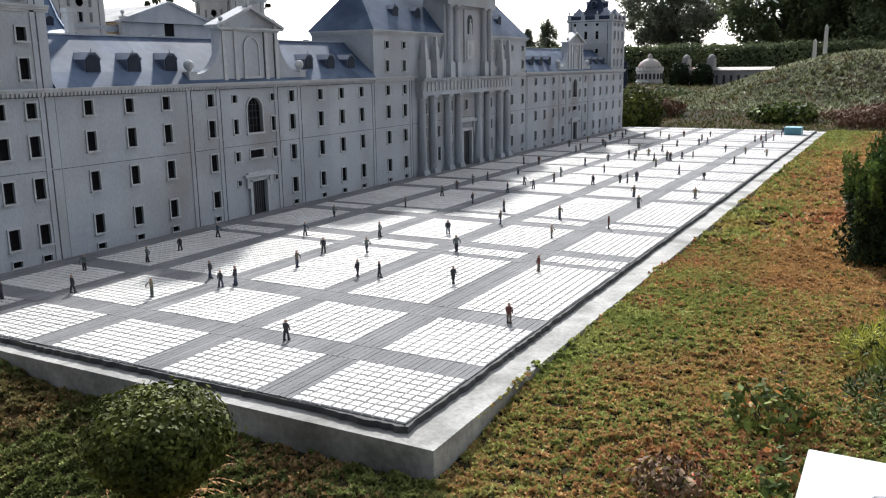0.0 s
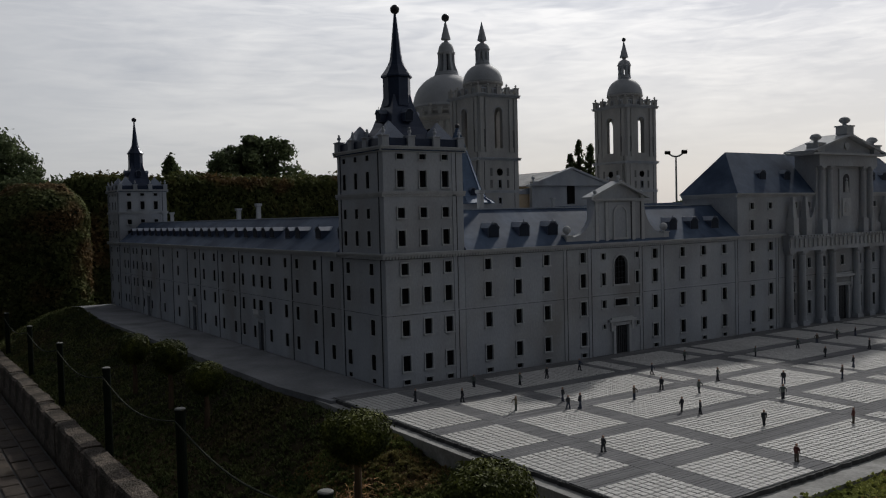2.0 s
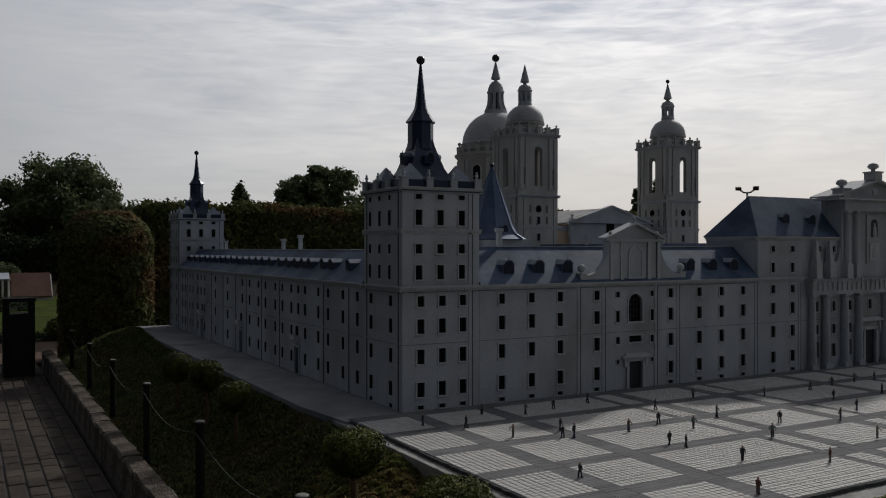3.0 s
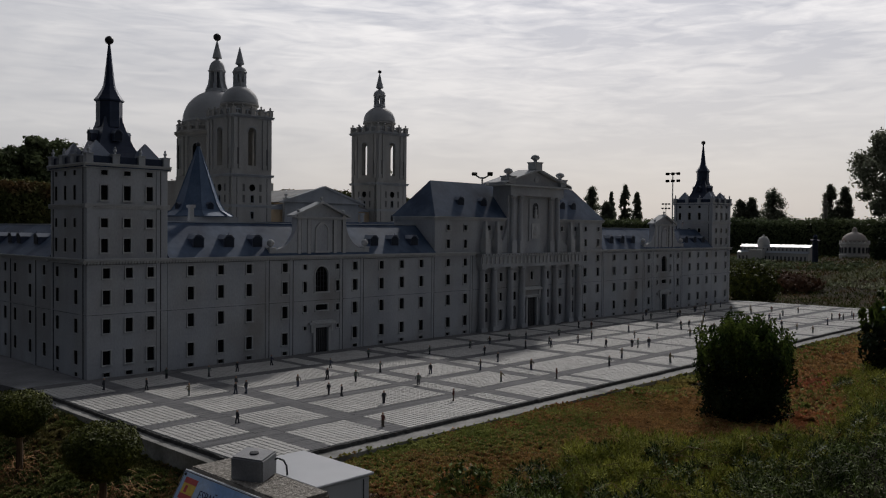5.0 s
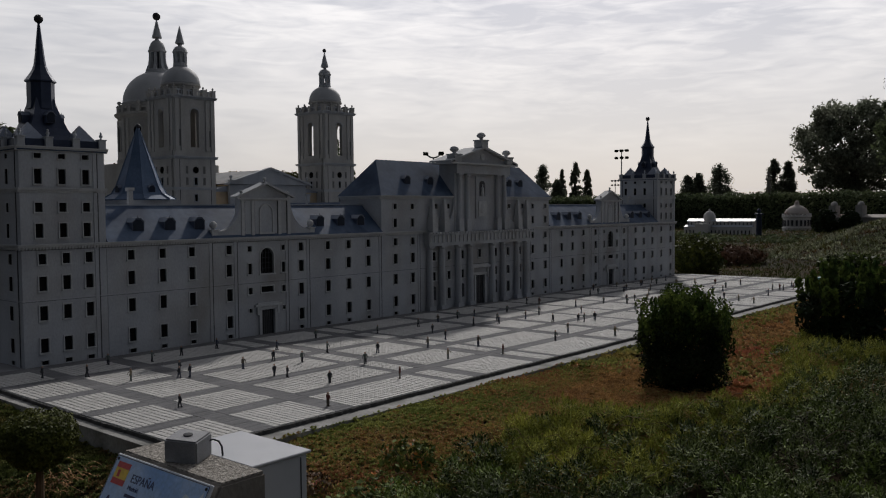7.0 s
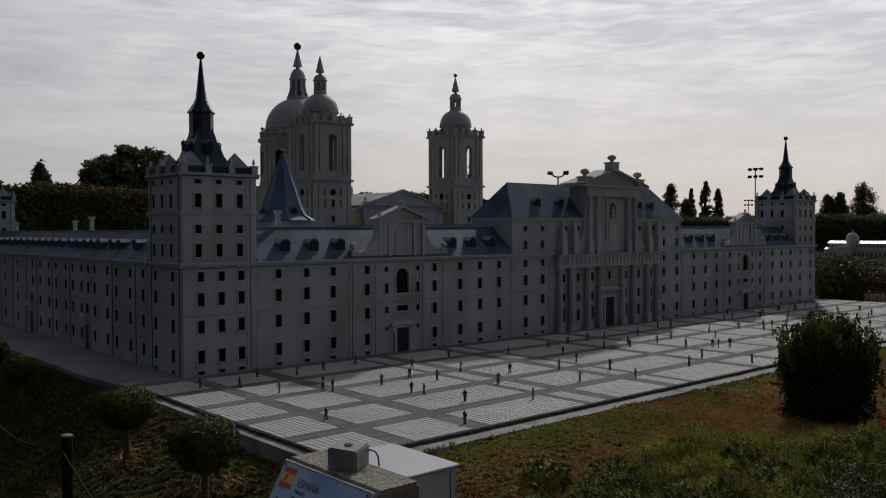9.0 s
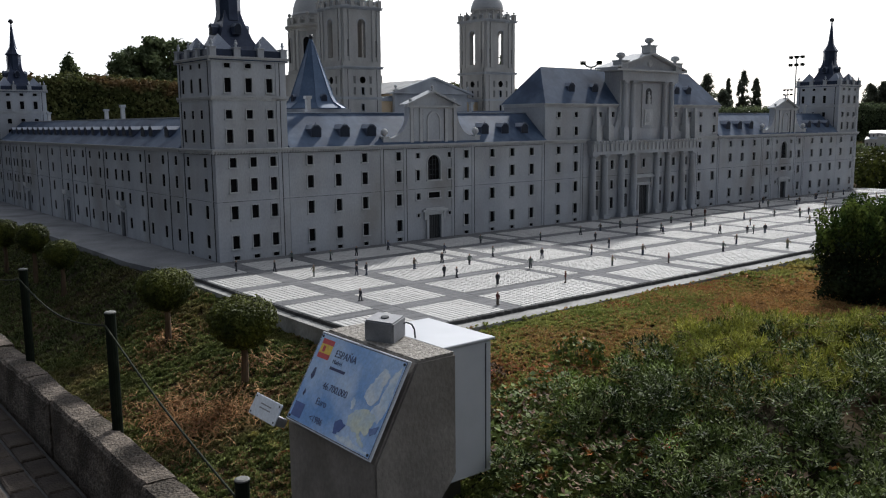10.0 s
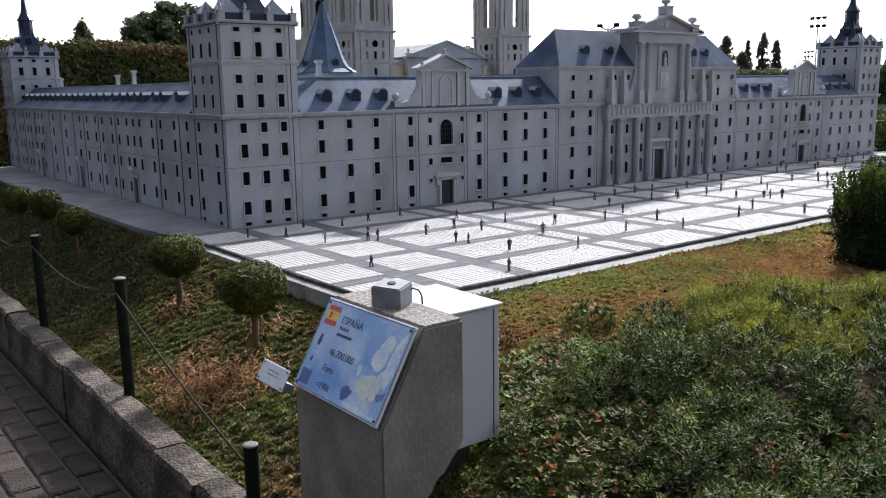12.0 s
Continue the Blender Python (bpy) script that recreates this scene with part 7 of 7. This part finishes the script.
    for u in (-0.070, 0.068):
        for v in (-0.024, 0.024):
            part("screw", lathe(bmesh.new(), [(0.003, 0.002), (0.003, 0.0034), (0.001, 0.0038)], 8, u, v), GROOVE, p, m=mm)
    part("bracket", box(bmesh.new(), 0.0, 0.060, -0.030, -0.004, -0.046, -0.0022), STEEL, p, m=mm)


info_sign()


# ---- little painted figures on the square ----
def figure_mesh(k):
    bm = bmesh.new()
    step, arm = (0.006, 0.0)[k % 2], 0.004 * (k % 3)
    for s in (-1, 1):
        tube(bm, [(s * 0.0048, s * step, 0.0), (s * 0.005, s * step * 0.8, 0.014), (s * 0.0045, 0, 0.034)], 0.0034, 0.0046, 6, 0)
        box(bm, s * 0.0048 - 0.0034, s * 0.0048 + 0.0034, s * step - 0.0075, s * step + 0.003, 0.0, 0.004, 0)
        tube(bm, [(s * 0.0092, 0, 0.056), (s * (0.0118 + arm), -0.002 - arm, 0.045), (s * (0.0105 + arm), -0.005 - arm, 0.034)], 0.003, 0.0022, 5, 1)
    lathe(bm, [(0.0078, 0.032), (0.0088, 0.036), (0.0092, 0.046), (0.0105, 0.054), (0.0085, 0.0585), (0.0035, 0.060)], 10, sy=0.62, mat=1)
    lathe(bm, [(0.003, 0.059)] + ball_profile(0.0055, 0.0655, 6, 1.15)[1:], 8, mat=2)
    return bm


def figures():
    kinds = []
    for k in range(8):
        kinds.append(mesh("figurine", figure_mesh(k), [CLOTH[(0, 1, 0, 2, 0, 5, 1, 0)[k]], CLOTH[(0, 2, 1, 3, 5, 4, 0, 5)[k]], SKIN]))
    near = ((-0.07, -0.39), (0.11, -0.55), (0.38, -0.28), (0.6, -0.41), (0.84, -0.36), (0.2, -0.87), (0.51, -0.86), (0.42, -1.0), (0.47, -1.03), (1.15, -0.3),
            (1.88, -0.48), (1.37, -0.67), (0.81, -1.06), (1.09, -0.99), (1.17, -1.17), (0.79, -1.38), (0.81, -1.47), (1.51, -1.02), (2.32, -0.68), (1.7, -1.3),
            (1.37, -1.52), (0.85, -1.78), (2.79, -0.67), (3.09, -0.62), (2.61, -0.98), (3.59, -0.61), (3.37, -0.6), (3.1, -0.99), (2.41, -1.28), (2.06, -1.42))
    middle = ((3.47, -0.95), (3.32, -1.08), (3.98, -0.68), (4.62, -0.45), (4.66, -0.57), (3.99, -1.02), (3.7, -1.08), (4.7, -0.96), (3.66, -1.38), (4.34, -1.24),
              (5.12, -1.02), (3.83, -1.52), (3.84, -1.57), (3.96, -1.6), (3.24, -1.79), (2.85, -1.93), (2.17, -1.97), (2.32, -1.65), (1.82, -1.8), (1.17, -2.0),
              (0.48, -2.18), (0.02, -1.64), (4.42, -1.79), (4.18, -2.02), (3.31, -2.15), (5.49, -1.56), (5.34, -1.5), (5.46, -1.44), (6.03, -1.25), (4.86, -1.5), (5.63, -1.23))
    rng = random.Random(9)
    far = [(rng.uniform(5.2, 9.0), rng.uniform(-2.2, -0.25)) for _ in range(44)]
    looks = ("small painted model figure in dark clothes on the square", "small painted model figure in brown and blue clothes on the square",
             "small painted model figure in a dark suit", "small painted model figure in a red top",
             "small painted model figure in dark trousers and green top", "small painted model figure in pale clothes", "small painted model figure in blue clothes", "small painted model figure in grey clothes")
    for n, (x, y) in enumerate((*near, *middle, *far)):
        k = rng.randrange(8) if n != 50 else 3
        if n == 5:
            k = 5
        if n in (15, 16, 21, 41, 51):
            k = 0
        if n in (6, 7, 8):
            k = 6
        ob = new("figurine", kinds[k])
        s = rng.uniform(0.92, 1.08)
        ob.matrix_basis = pose(x, y, 0.003, 0, 0, rng.uniform(0, 360)) @ Matrix.Scale(s, 4)
        tagged(ob, looks[k], "figurine", "model figures on the square")


figures()
crate = part("plastic_crate", box(bmesh.new(), 8.42, 8.62, -2.20, -2.02, 0.004, 0.085), TEAL, None)
tagged(crate, "small blue-green plastic crate lying on the square", "crate")

# ---- far side of the park ----
def far_cathedral():
    t = thing("cathedral_model", 29.0, 7.6, -0.25, "pale marble model of an Italian cathedral with dome", "model building")
    m = pose(29.0, 7.6, -0.25, 0, 0, -90)
    bm = box(bmesh.new(), -1.32, 1.32, -0.35, 0.35, 0, 0.46)
    box(bm, -1.25, 1.32, -0.20, 0.20, 0.46, 0.68)
    box(bm, -0.75, -0.25, -0.65, 0.65, 0, 0.58)
    part("wall", bm, FARSTONE, t, m=m)
    bm = bmesh.new()
    prism(bm, [(-0.22, 0.68), (0.22, 0.68), (0, 0.77)], "x", -1.27, 1.34)
    prism(bm, [(-0.37, 0.46), (-0.201, 0.46), (-0.201, 0.54)], "x", -1.32, 1.32)
    prism(bm, [(0.37, 0.46), (0.201, 0.46), (0.201, 0.54)], "x", -1.32, 1.32)
    part("roof", bm, FARLEAD, t, m=m)
    part("dome", lathe(bmesh.new(), [(0.22, 0.58), (0.22, 0.82)] + [(0.22 * math.cos(g), 0.82 + 0.25 * math.sin(g)) for g in np.linspace(0.1, 1.4, 7)] + [(0.03, 1.09), (0.03, 1.14)], 16, -0.45, 0), FARSTONE, t, m=m, smooth=True)
    for k in range(18):
        u = -1.22 + k * 2.44 / 17
        part("window", box(bmesh.new(), u - 0.025, u + 0.025, -0.355, -0.345, 0.15, 0.34), GROOVE, t, m=m)
        part("window", box(bmesh.new(), u - 0.02, u + 0.02, -0.205, -0.195, 0.54, 0.63), GROOVE, t, m=m)
    bx, by = 35.0, 6.75
    b = thing("baptistery_model", bx, by, -0.4, "round pale stone model of a baptistery", "model building")
    part("drum", lathe(bmesh.new(), [(0.57, -0.5), (0.57, 0.02), (0.59, 0.03), (0.59, 0.06), (0.55, 0.07), (0.55, 0.47), (0.59, 0.50), (0.59, 0.54), (0.53, 0.55), (0.53, 0.60)], 32, bx, by), FARSTONE, b)
    part("dome", lathe(bmesh.new(), [(0.51, 0.60), (0.49, 0.70), (0.41, 0.84), (0.27, 0.95), (0.12, 1.01), (0.10, 1.03), (0.10, 1.11), (0.08, 1.16), (0.03, 1.21)], 32, bx, by), FARDOME, b, smooth=True)
    for k in range(20):
        part("window", box(bmesh.new(), -0.045, 0.045, -0.575, -0.545, 0.14, 0.38), GROOVE, b, m=pose(bx, by, 0, 0, 0, k * 18))
        part("gablet", prism(bmesh.new(), [(-0.08, 0.54), (0.08, 0.54), (0.0, 0.66)], "y", -0.585, -0.54), FARSTONE, b, m=pose(bx, by, 0, 0, 0, k * 18 + 9))
    c = thing("abbey_model", 34.6, 4.0, -0.4, "pale stone model buildings with brownish roofs and domes", "model building")
    bm = box(bmesh.new(), 30.4, 31.2, -0.6, 3.4, -0.5, 0.50)
    box(bm, 30.2, 30.9, 2.68, 2.92, 0.50, 0.98)
    box(bm, 30.2, 30.9, 1.68, 1.92, 0.50, 0.98)
    mo = Matrix.Translation((3.6, 2.2, 0))
    # walls in the stone that is darkened to look shadowed
    part("wall", bm, FARSHADE, c, m=mo)
    bm = bmesh.new()
    prism(bm, [(30.35, 0.501), (31.25, 0.501), (30.8, 0.62)], "y", -0.6, 3.4)
    part("roof", bm, FARDOME, c, m=mo)
    for y in (2.8, 1.8):
        part("dome", lathe(bmesh.new(), [(0.13, 0.97)] + [(0.14 * math.cos(g), 1.0 + 0.14 * math.sin(g)) for g in np.linspace(0.0, 1.45, 7)], 12, 30.55, y), FARSHADE, c, m=mo, smooth=True)
    for k in range(14):
        y = -0.45 + k * 3.7 / 13
        part("window", box(bmesh.new(), 30.392, 30.402, y - 0.05, y + 0.05, -0.05, 0.30), GROOVE, c, m=mo)


far_cathedral()


def memorial_column(x, y, z, h, mat, label):
    t = thing("memorial_column", x, y, z, label, "column")
    bm = square(bmesh.new(), [(0.22, z - 0.1), (0.22, z + 0.1 * h), (0.15, z + 0.11 * h), (0.15, z + 0.18 * h)], x, y)
    part("base", bm, mat, t)
    bm = lathe(bmesh.new(), [(0.10, z + 0.18 * h), (0.09, z + 0.82 * h), (0.15, z + 0.84 * h), (0.15, z + 0.87 * h), (0.06, z + 0.88 * h), (0.07, z + 0.95 * h), (0.03, z + h)], 12, x, y)
    part("shaft", bm, mat, t)


memorial_column(26.9, 5.4, -0.45, 1.35, SPIRE, "dark bronze memorial column")
memorial_column(38.0, 9.0, 0.2, 2.4, POURED, "tall pale stone column behind the hedge")
for y, h in ((-1.60, 0.62), (-1.40, 0.38)):
    ob = thing("obelisk", 17.6, y, ground_z(17.6, y), "thin white obelisk on the heath mound", "obelisk")
    part("shaft", square(bmesh.new(), [(0.04, ground_z(17.6, y) - 0.05), (0.032, ground_z(17.6, y) + h), (0.004, ground_z(17.6, y) + h + 0.05)], 17.6, y), FARSTONE, ob)


def floodlight(x, y, z, h, label, heads=6):
    t = thing("floodlight_mast", x, y, z, label, "floodlight")
    part("mast", tube(bmesh.new(), [(x, y, z), (x, y, z + h)], 0.010 * h, 0.006 * h, 8), STEEL, t)
    part("crossbar", box(bmesh.new(), x - 0.02, x + 0.02, y - 0.09 * h, y + 0.09 * h, z + h * 0.985, z + h * 0.995), STEEL, t)
    for i in range(heads):
        k = i % 3 - 1
        zz = z + h * (0.985 if i < 3 else 0.90)
        bm = box(bmesh.new(), -0.014 * h, 0.010 * h, -0.020 * h, 0.020 * h, -0.012 * h, 0.012 * h)
        part("lamp_head", bm, POST, t, m=pose(x, y + 0.07 * h * k, zz, 0, -25, 180))


floodlight(60.0, 28.7, -1.0, 6.75, "tall floodlight mast with six lamps")
floodlight(66.0, 32.6, -1.0, 4.5, "floodlight mast with lamps farther off")


def twin_floodlight(x, y, z, top):
    t = thing("floodlight_mast", x, y, z, "tall lamp mast with two heads on curved arms", "floodlight")
    part("mast", tube(bmesh.new(), [(x, y, z), (x, y, top - 0.5)], 0.13, 0.10, 8), STEEL, t)
    for s in (-1, 1):
        arm = [(x, y, top - 0.5), (x + s * 0.25, y - s * 0.3, top - 0.42), (x + s * 0.55, y - s * 0.65, top - 0.1)]
        part("arm", tube(bmesh.new(), arm, 0.10, 0.09, 6), STEEL, t)
        part("lamp_head", box(bmesh.new(), -0.22, 0.22, -0.3, 0.3, -0.16, 0.16), POST, t, m=pose(x + s * 0.6, y - s * 0.7, top, 0, s * 20, 50))


twin_floodlight(74.0, 61.3, -1.0, 7.66)

# hedges, heath and shrubs at the far side
hedge(37.0, 39.0, -16.0, 30.0, -0.6, 1.48, 31, TREELEAF, 330, 0.12, "long dark clipped hedge across the park", 0.3)
hedge(22.0, 22.6, 2.0, 14.0, -0.4, -0.06, 32, TREELEAF, 500, 0.12, "low clipped hedge row", 0.1)
hedge(25.0, 25.6, -2.0, 14.0, -0.4, -0.10, 33, TREELEAF, 400, 0.13, "low clipped hedge row farther off", 0.1)


def heath():
    rng = np.random.default_rng(40)
    p = ground_points(rng, 36000, 12.0, 24.0, -12.0, 2.2, lambda x, y: ground_z(x, y) > 0.0)
    scatter("heath", "grey-green heath shrubs on the mound", "ground cover", rng, p, MOUND, 0.065, 5, 1.2, 0.5)
    p = ground_points(rng, 8000, 9.4, 16.5, -3.2, 5.0)
    scatter("rough_grass", "rough olive grass and weeds behind the square", "ground cover", rng, p, HEDGELEAF, 0.055, 5, 1.2, 0.4)
    p = ground_points(rng, 12000, 14.0, 36.0, -8.0, 22.0)
    scatter("rough_grass", "olive grass between the far model buildings", "ground cover", rng, p, HEDGELEAF, 0.11, 5, 1.1, 0.4)
    p = ground_points(rng, 2500, 2.0, 30.0, 11.8, 30.0)
    scatter("rough_grass", "distant grass behind the hedge", "ground cover", rng, p, LAWN, 0.25, 4, 1.2, 0.2)


heath()
shrub(10.7, -3.0, -0.1, 0.7, 0.36, 41, RUST, 6000, 0.05, "red-brown mounded shrub past the square")
shrub(11.6, -1.6, -0.1, 0.5, 0.32, 42, SPRIG, 1800, 0.09, "olive low shrub past the square")
shrub(12.4, 0.6, -0.1, 0.6, 0.35, 43, RUST, 1800, 0.09, "brown low shrub past the square")
shrub(13.0, 2.2, -0.1, 0.8, 0.5, 44, LEAF, 1800, 0.10, "green low shrub past the square")
shrub(33.0, 5.0, -0.4, 0.40, 1.25, 45, DARKLEAF, 1500, 0.15, "dark clipped cone shrub before the model abbey", name="cone_shrub")
shrub(33.0, 4.1, -0.4, 0.42, 1.2, 46, DARKLEAF, 1500, 0.15, "dark rounded shrub before the model abbey", name="cone_shrub")

# trees
tree(7.89, 31.0, -0.5, 4.25, 0.55, 51, "column", "narrow dark cypress behind the hedge", 2600, 0.14, trunk=0.08)
tree(8.9, 26.0, -0.5, 4.3, 1.15, 52, "round", "dark round-headed tree behind the hedge", 6000, 0.15)
tree(10.2, 26.5, -0.5, 4.75, 1.5, 53, "round", "dark broad tree behind the hedge", 7000, 0.15)
for n, (x, y, h, r) in enumerate(((38.2, 40.0, 6.2, 0.45), (39.0, 40.0, 7.2, 0.5), (40.1, 40.0, 6.9, 0.55))):
    tree(x, y, -1.0, h, r, 100 + n, "column", "slender poplar far behind the church", 1800, 0.18, trunk=0.08)
tree(2.6, 30.0, -0.5, 3.2, 1.6, 55, "round", "low dark tree far behind the hedge", 4000, 0.16)
tree(1.2, 34.0, -0.5, 5.1, 2.5, 56, "round", "big dark tree beyond the lawn", 11000, 0.17)
tree(-2.4, 33.0, -0.5, 3.0, 2.2, 57, "round", "low dark tree beside the big one", 7000, 0.17, trunk=0.1)
tree(5.2, 36.0, -0.5, 3.2, 1.4, 58, "round", "low thin tree beyond the hedge", 4000, 0.15, trunk=0.1)
# skyline trees wear the leaf colour that has haze painted in
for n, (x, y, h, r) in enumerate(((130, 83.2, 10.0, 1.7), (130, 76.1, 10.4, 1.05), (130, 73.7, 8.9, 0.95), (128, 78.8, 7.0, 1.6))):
    tree(x, y, -1.0, h, r, 60 + n, "column", "slender poplar on the skyline", 4500, 0.25, mat=HAZELEAF, trunk=0.08)
tree(131, 79.6, -1.0, 9.4, 1.3, 64, "cone", "pointed conifer among the poplars on the skyline", 4500, 0.25, mat=HAZELEAF, trunk=0.05)
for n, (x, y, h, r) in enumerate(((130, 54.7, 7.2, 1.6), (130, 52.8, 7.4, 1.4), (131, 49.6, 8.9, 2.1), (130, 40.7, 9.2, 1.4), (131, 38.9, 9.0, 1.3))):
    tree(x, y, -1.0, h, r, 70 + n, "column", "dark conical tree on the skyline", 4500, 0.27, mat=HAZELEAF, trunk=0.05)
tree(130, 29.4, -1.0, 17.2, 7.6, 80, "round", "large dark broadleaf tree far behind the hedge", 15000, 0.46, mat=HAZELEAF, trunk=0.12)
for n, (x, y, h, r) in enumerate(((47, 3.0, 9.5, 3.2), (47, -0.5, 9.5, 3.4))):
    tree(x, y, -1.0, h, r, 81 + n, "round", "large dark broadleaf tree behind the far hedge", 12000, 0.21)
for n, (x, y, h, r) in enumerate(((44, -2.6, 12, 2.6), (45, -5.4, 14, 3.0), (43, -8.4, 13, 3.0), (46, -11.5, 15, 3.4))):
    tree(x, y, -1.0, h, r, 90 + n, "cone", "tall dark conifer behind the far hedge", 11000, 0.22, trunk=0.04)

# far lawn with model houses seen past the path
hedge(-9.0, 5.0, 28.0, 29.0, -0.5, 1.25, 35, DARKLEAF, 260, 0.14, "dark hedge at the back of the lawn", 0.2)
shrub(-0.85, 10.55, -0.5, 0.30, 0.36, 48, LEAF, 2600, 0.05, "small leafy shrub at the corner of the path")
lawn = part("lawn", box(bmesh.new(), -14.0, 1.5, 11.2, 26.0, -0.66, -0.46), LAWN, None)
tagged(lawn, "bright mown lawn past the path", "lawn", kind="structure")


hedge(-9.0, -1.0, 10.35, 11.1, -0.55, -0.42, 36, DARKLEAF, 500, 0.07, "low dark edging between path and lawn", 0.03)
# added leaves that give the lawn a dark band before the houses
hedge(-6.0, -1.0, 17.0, 19.3, -0.50, -0.33, 37, DARKLEAF, 260, 0.10, "low dark leafy band added in front of the model houses", 0.06)


def far_house(x, y, w, d, eave, ridge, wall, mat, label, columns_before=0):
    """A small model house, its ridge along x, its long roof towards -y."""
    z = -0.46
    t = thing("model_house", x, y, z, label, "model house", "model houses on the lawn")
    part("wall", prism(bmesh.new(), [(y - d / 2, z), (y + d / 2, z), (y + d / 2, z + eave), (y, z + ridge), (y - d / 2, z + eave)], "x", x - w / 2, x + w / 2), wall, t)
    drop = (ridge - eave) / (d / 2) * 0.05
    for s in (-1, 1):
        e = y + s * (d / 2 + 0.05)
        part("roof_slope", prism(bmesh.new(), [(y, z + ridge + 0.004), (y, z + ridge + 0.044), (e, z + eave - drop + 0.044), (e, z + eave - drop + 0.004)][::s], "x", x - w / 2 - 0.02, x + w / 2 - 0.03), mat, t)
    for k in range(columns_before):
        u = x + w / 2 - 0.06 - 0.14 * k
        part("column", lathe(bmesh.new(), [(0.03, z), (0.026, z + eave - 0.02)], 8, u, y - d / 2 - 0.035), FARSTONE, t)


far_house(-0.64, 22.0, 1.0, 1.3, 0.12, 0.70, FARSTONE, FARROOF, "small model house with a steep red-brown roof")
# a white house: its brown wall colour stands in for shade
far_house(-2.15, 21.6, 1.9, 1.0, 0.58, 0.72, FARSHADEWALL, FARLEAD, "long white model house, walls coloured as in shade, with a pale flat-pitched roof", 4)
hedge(-1.75, -0.75, 26.5, 27.4, -0.46, 0.36, 34, TREELEAF, 500, 0.10, "small rounded hedge behind the model houses", 0.25)

make_square()
make_path()
plant()
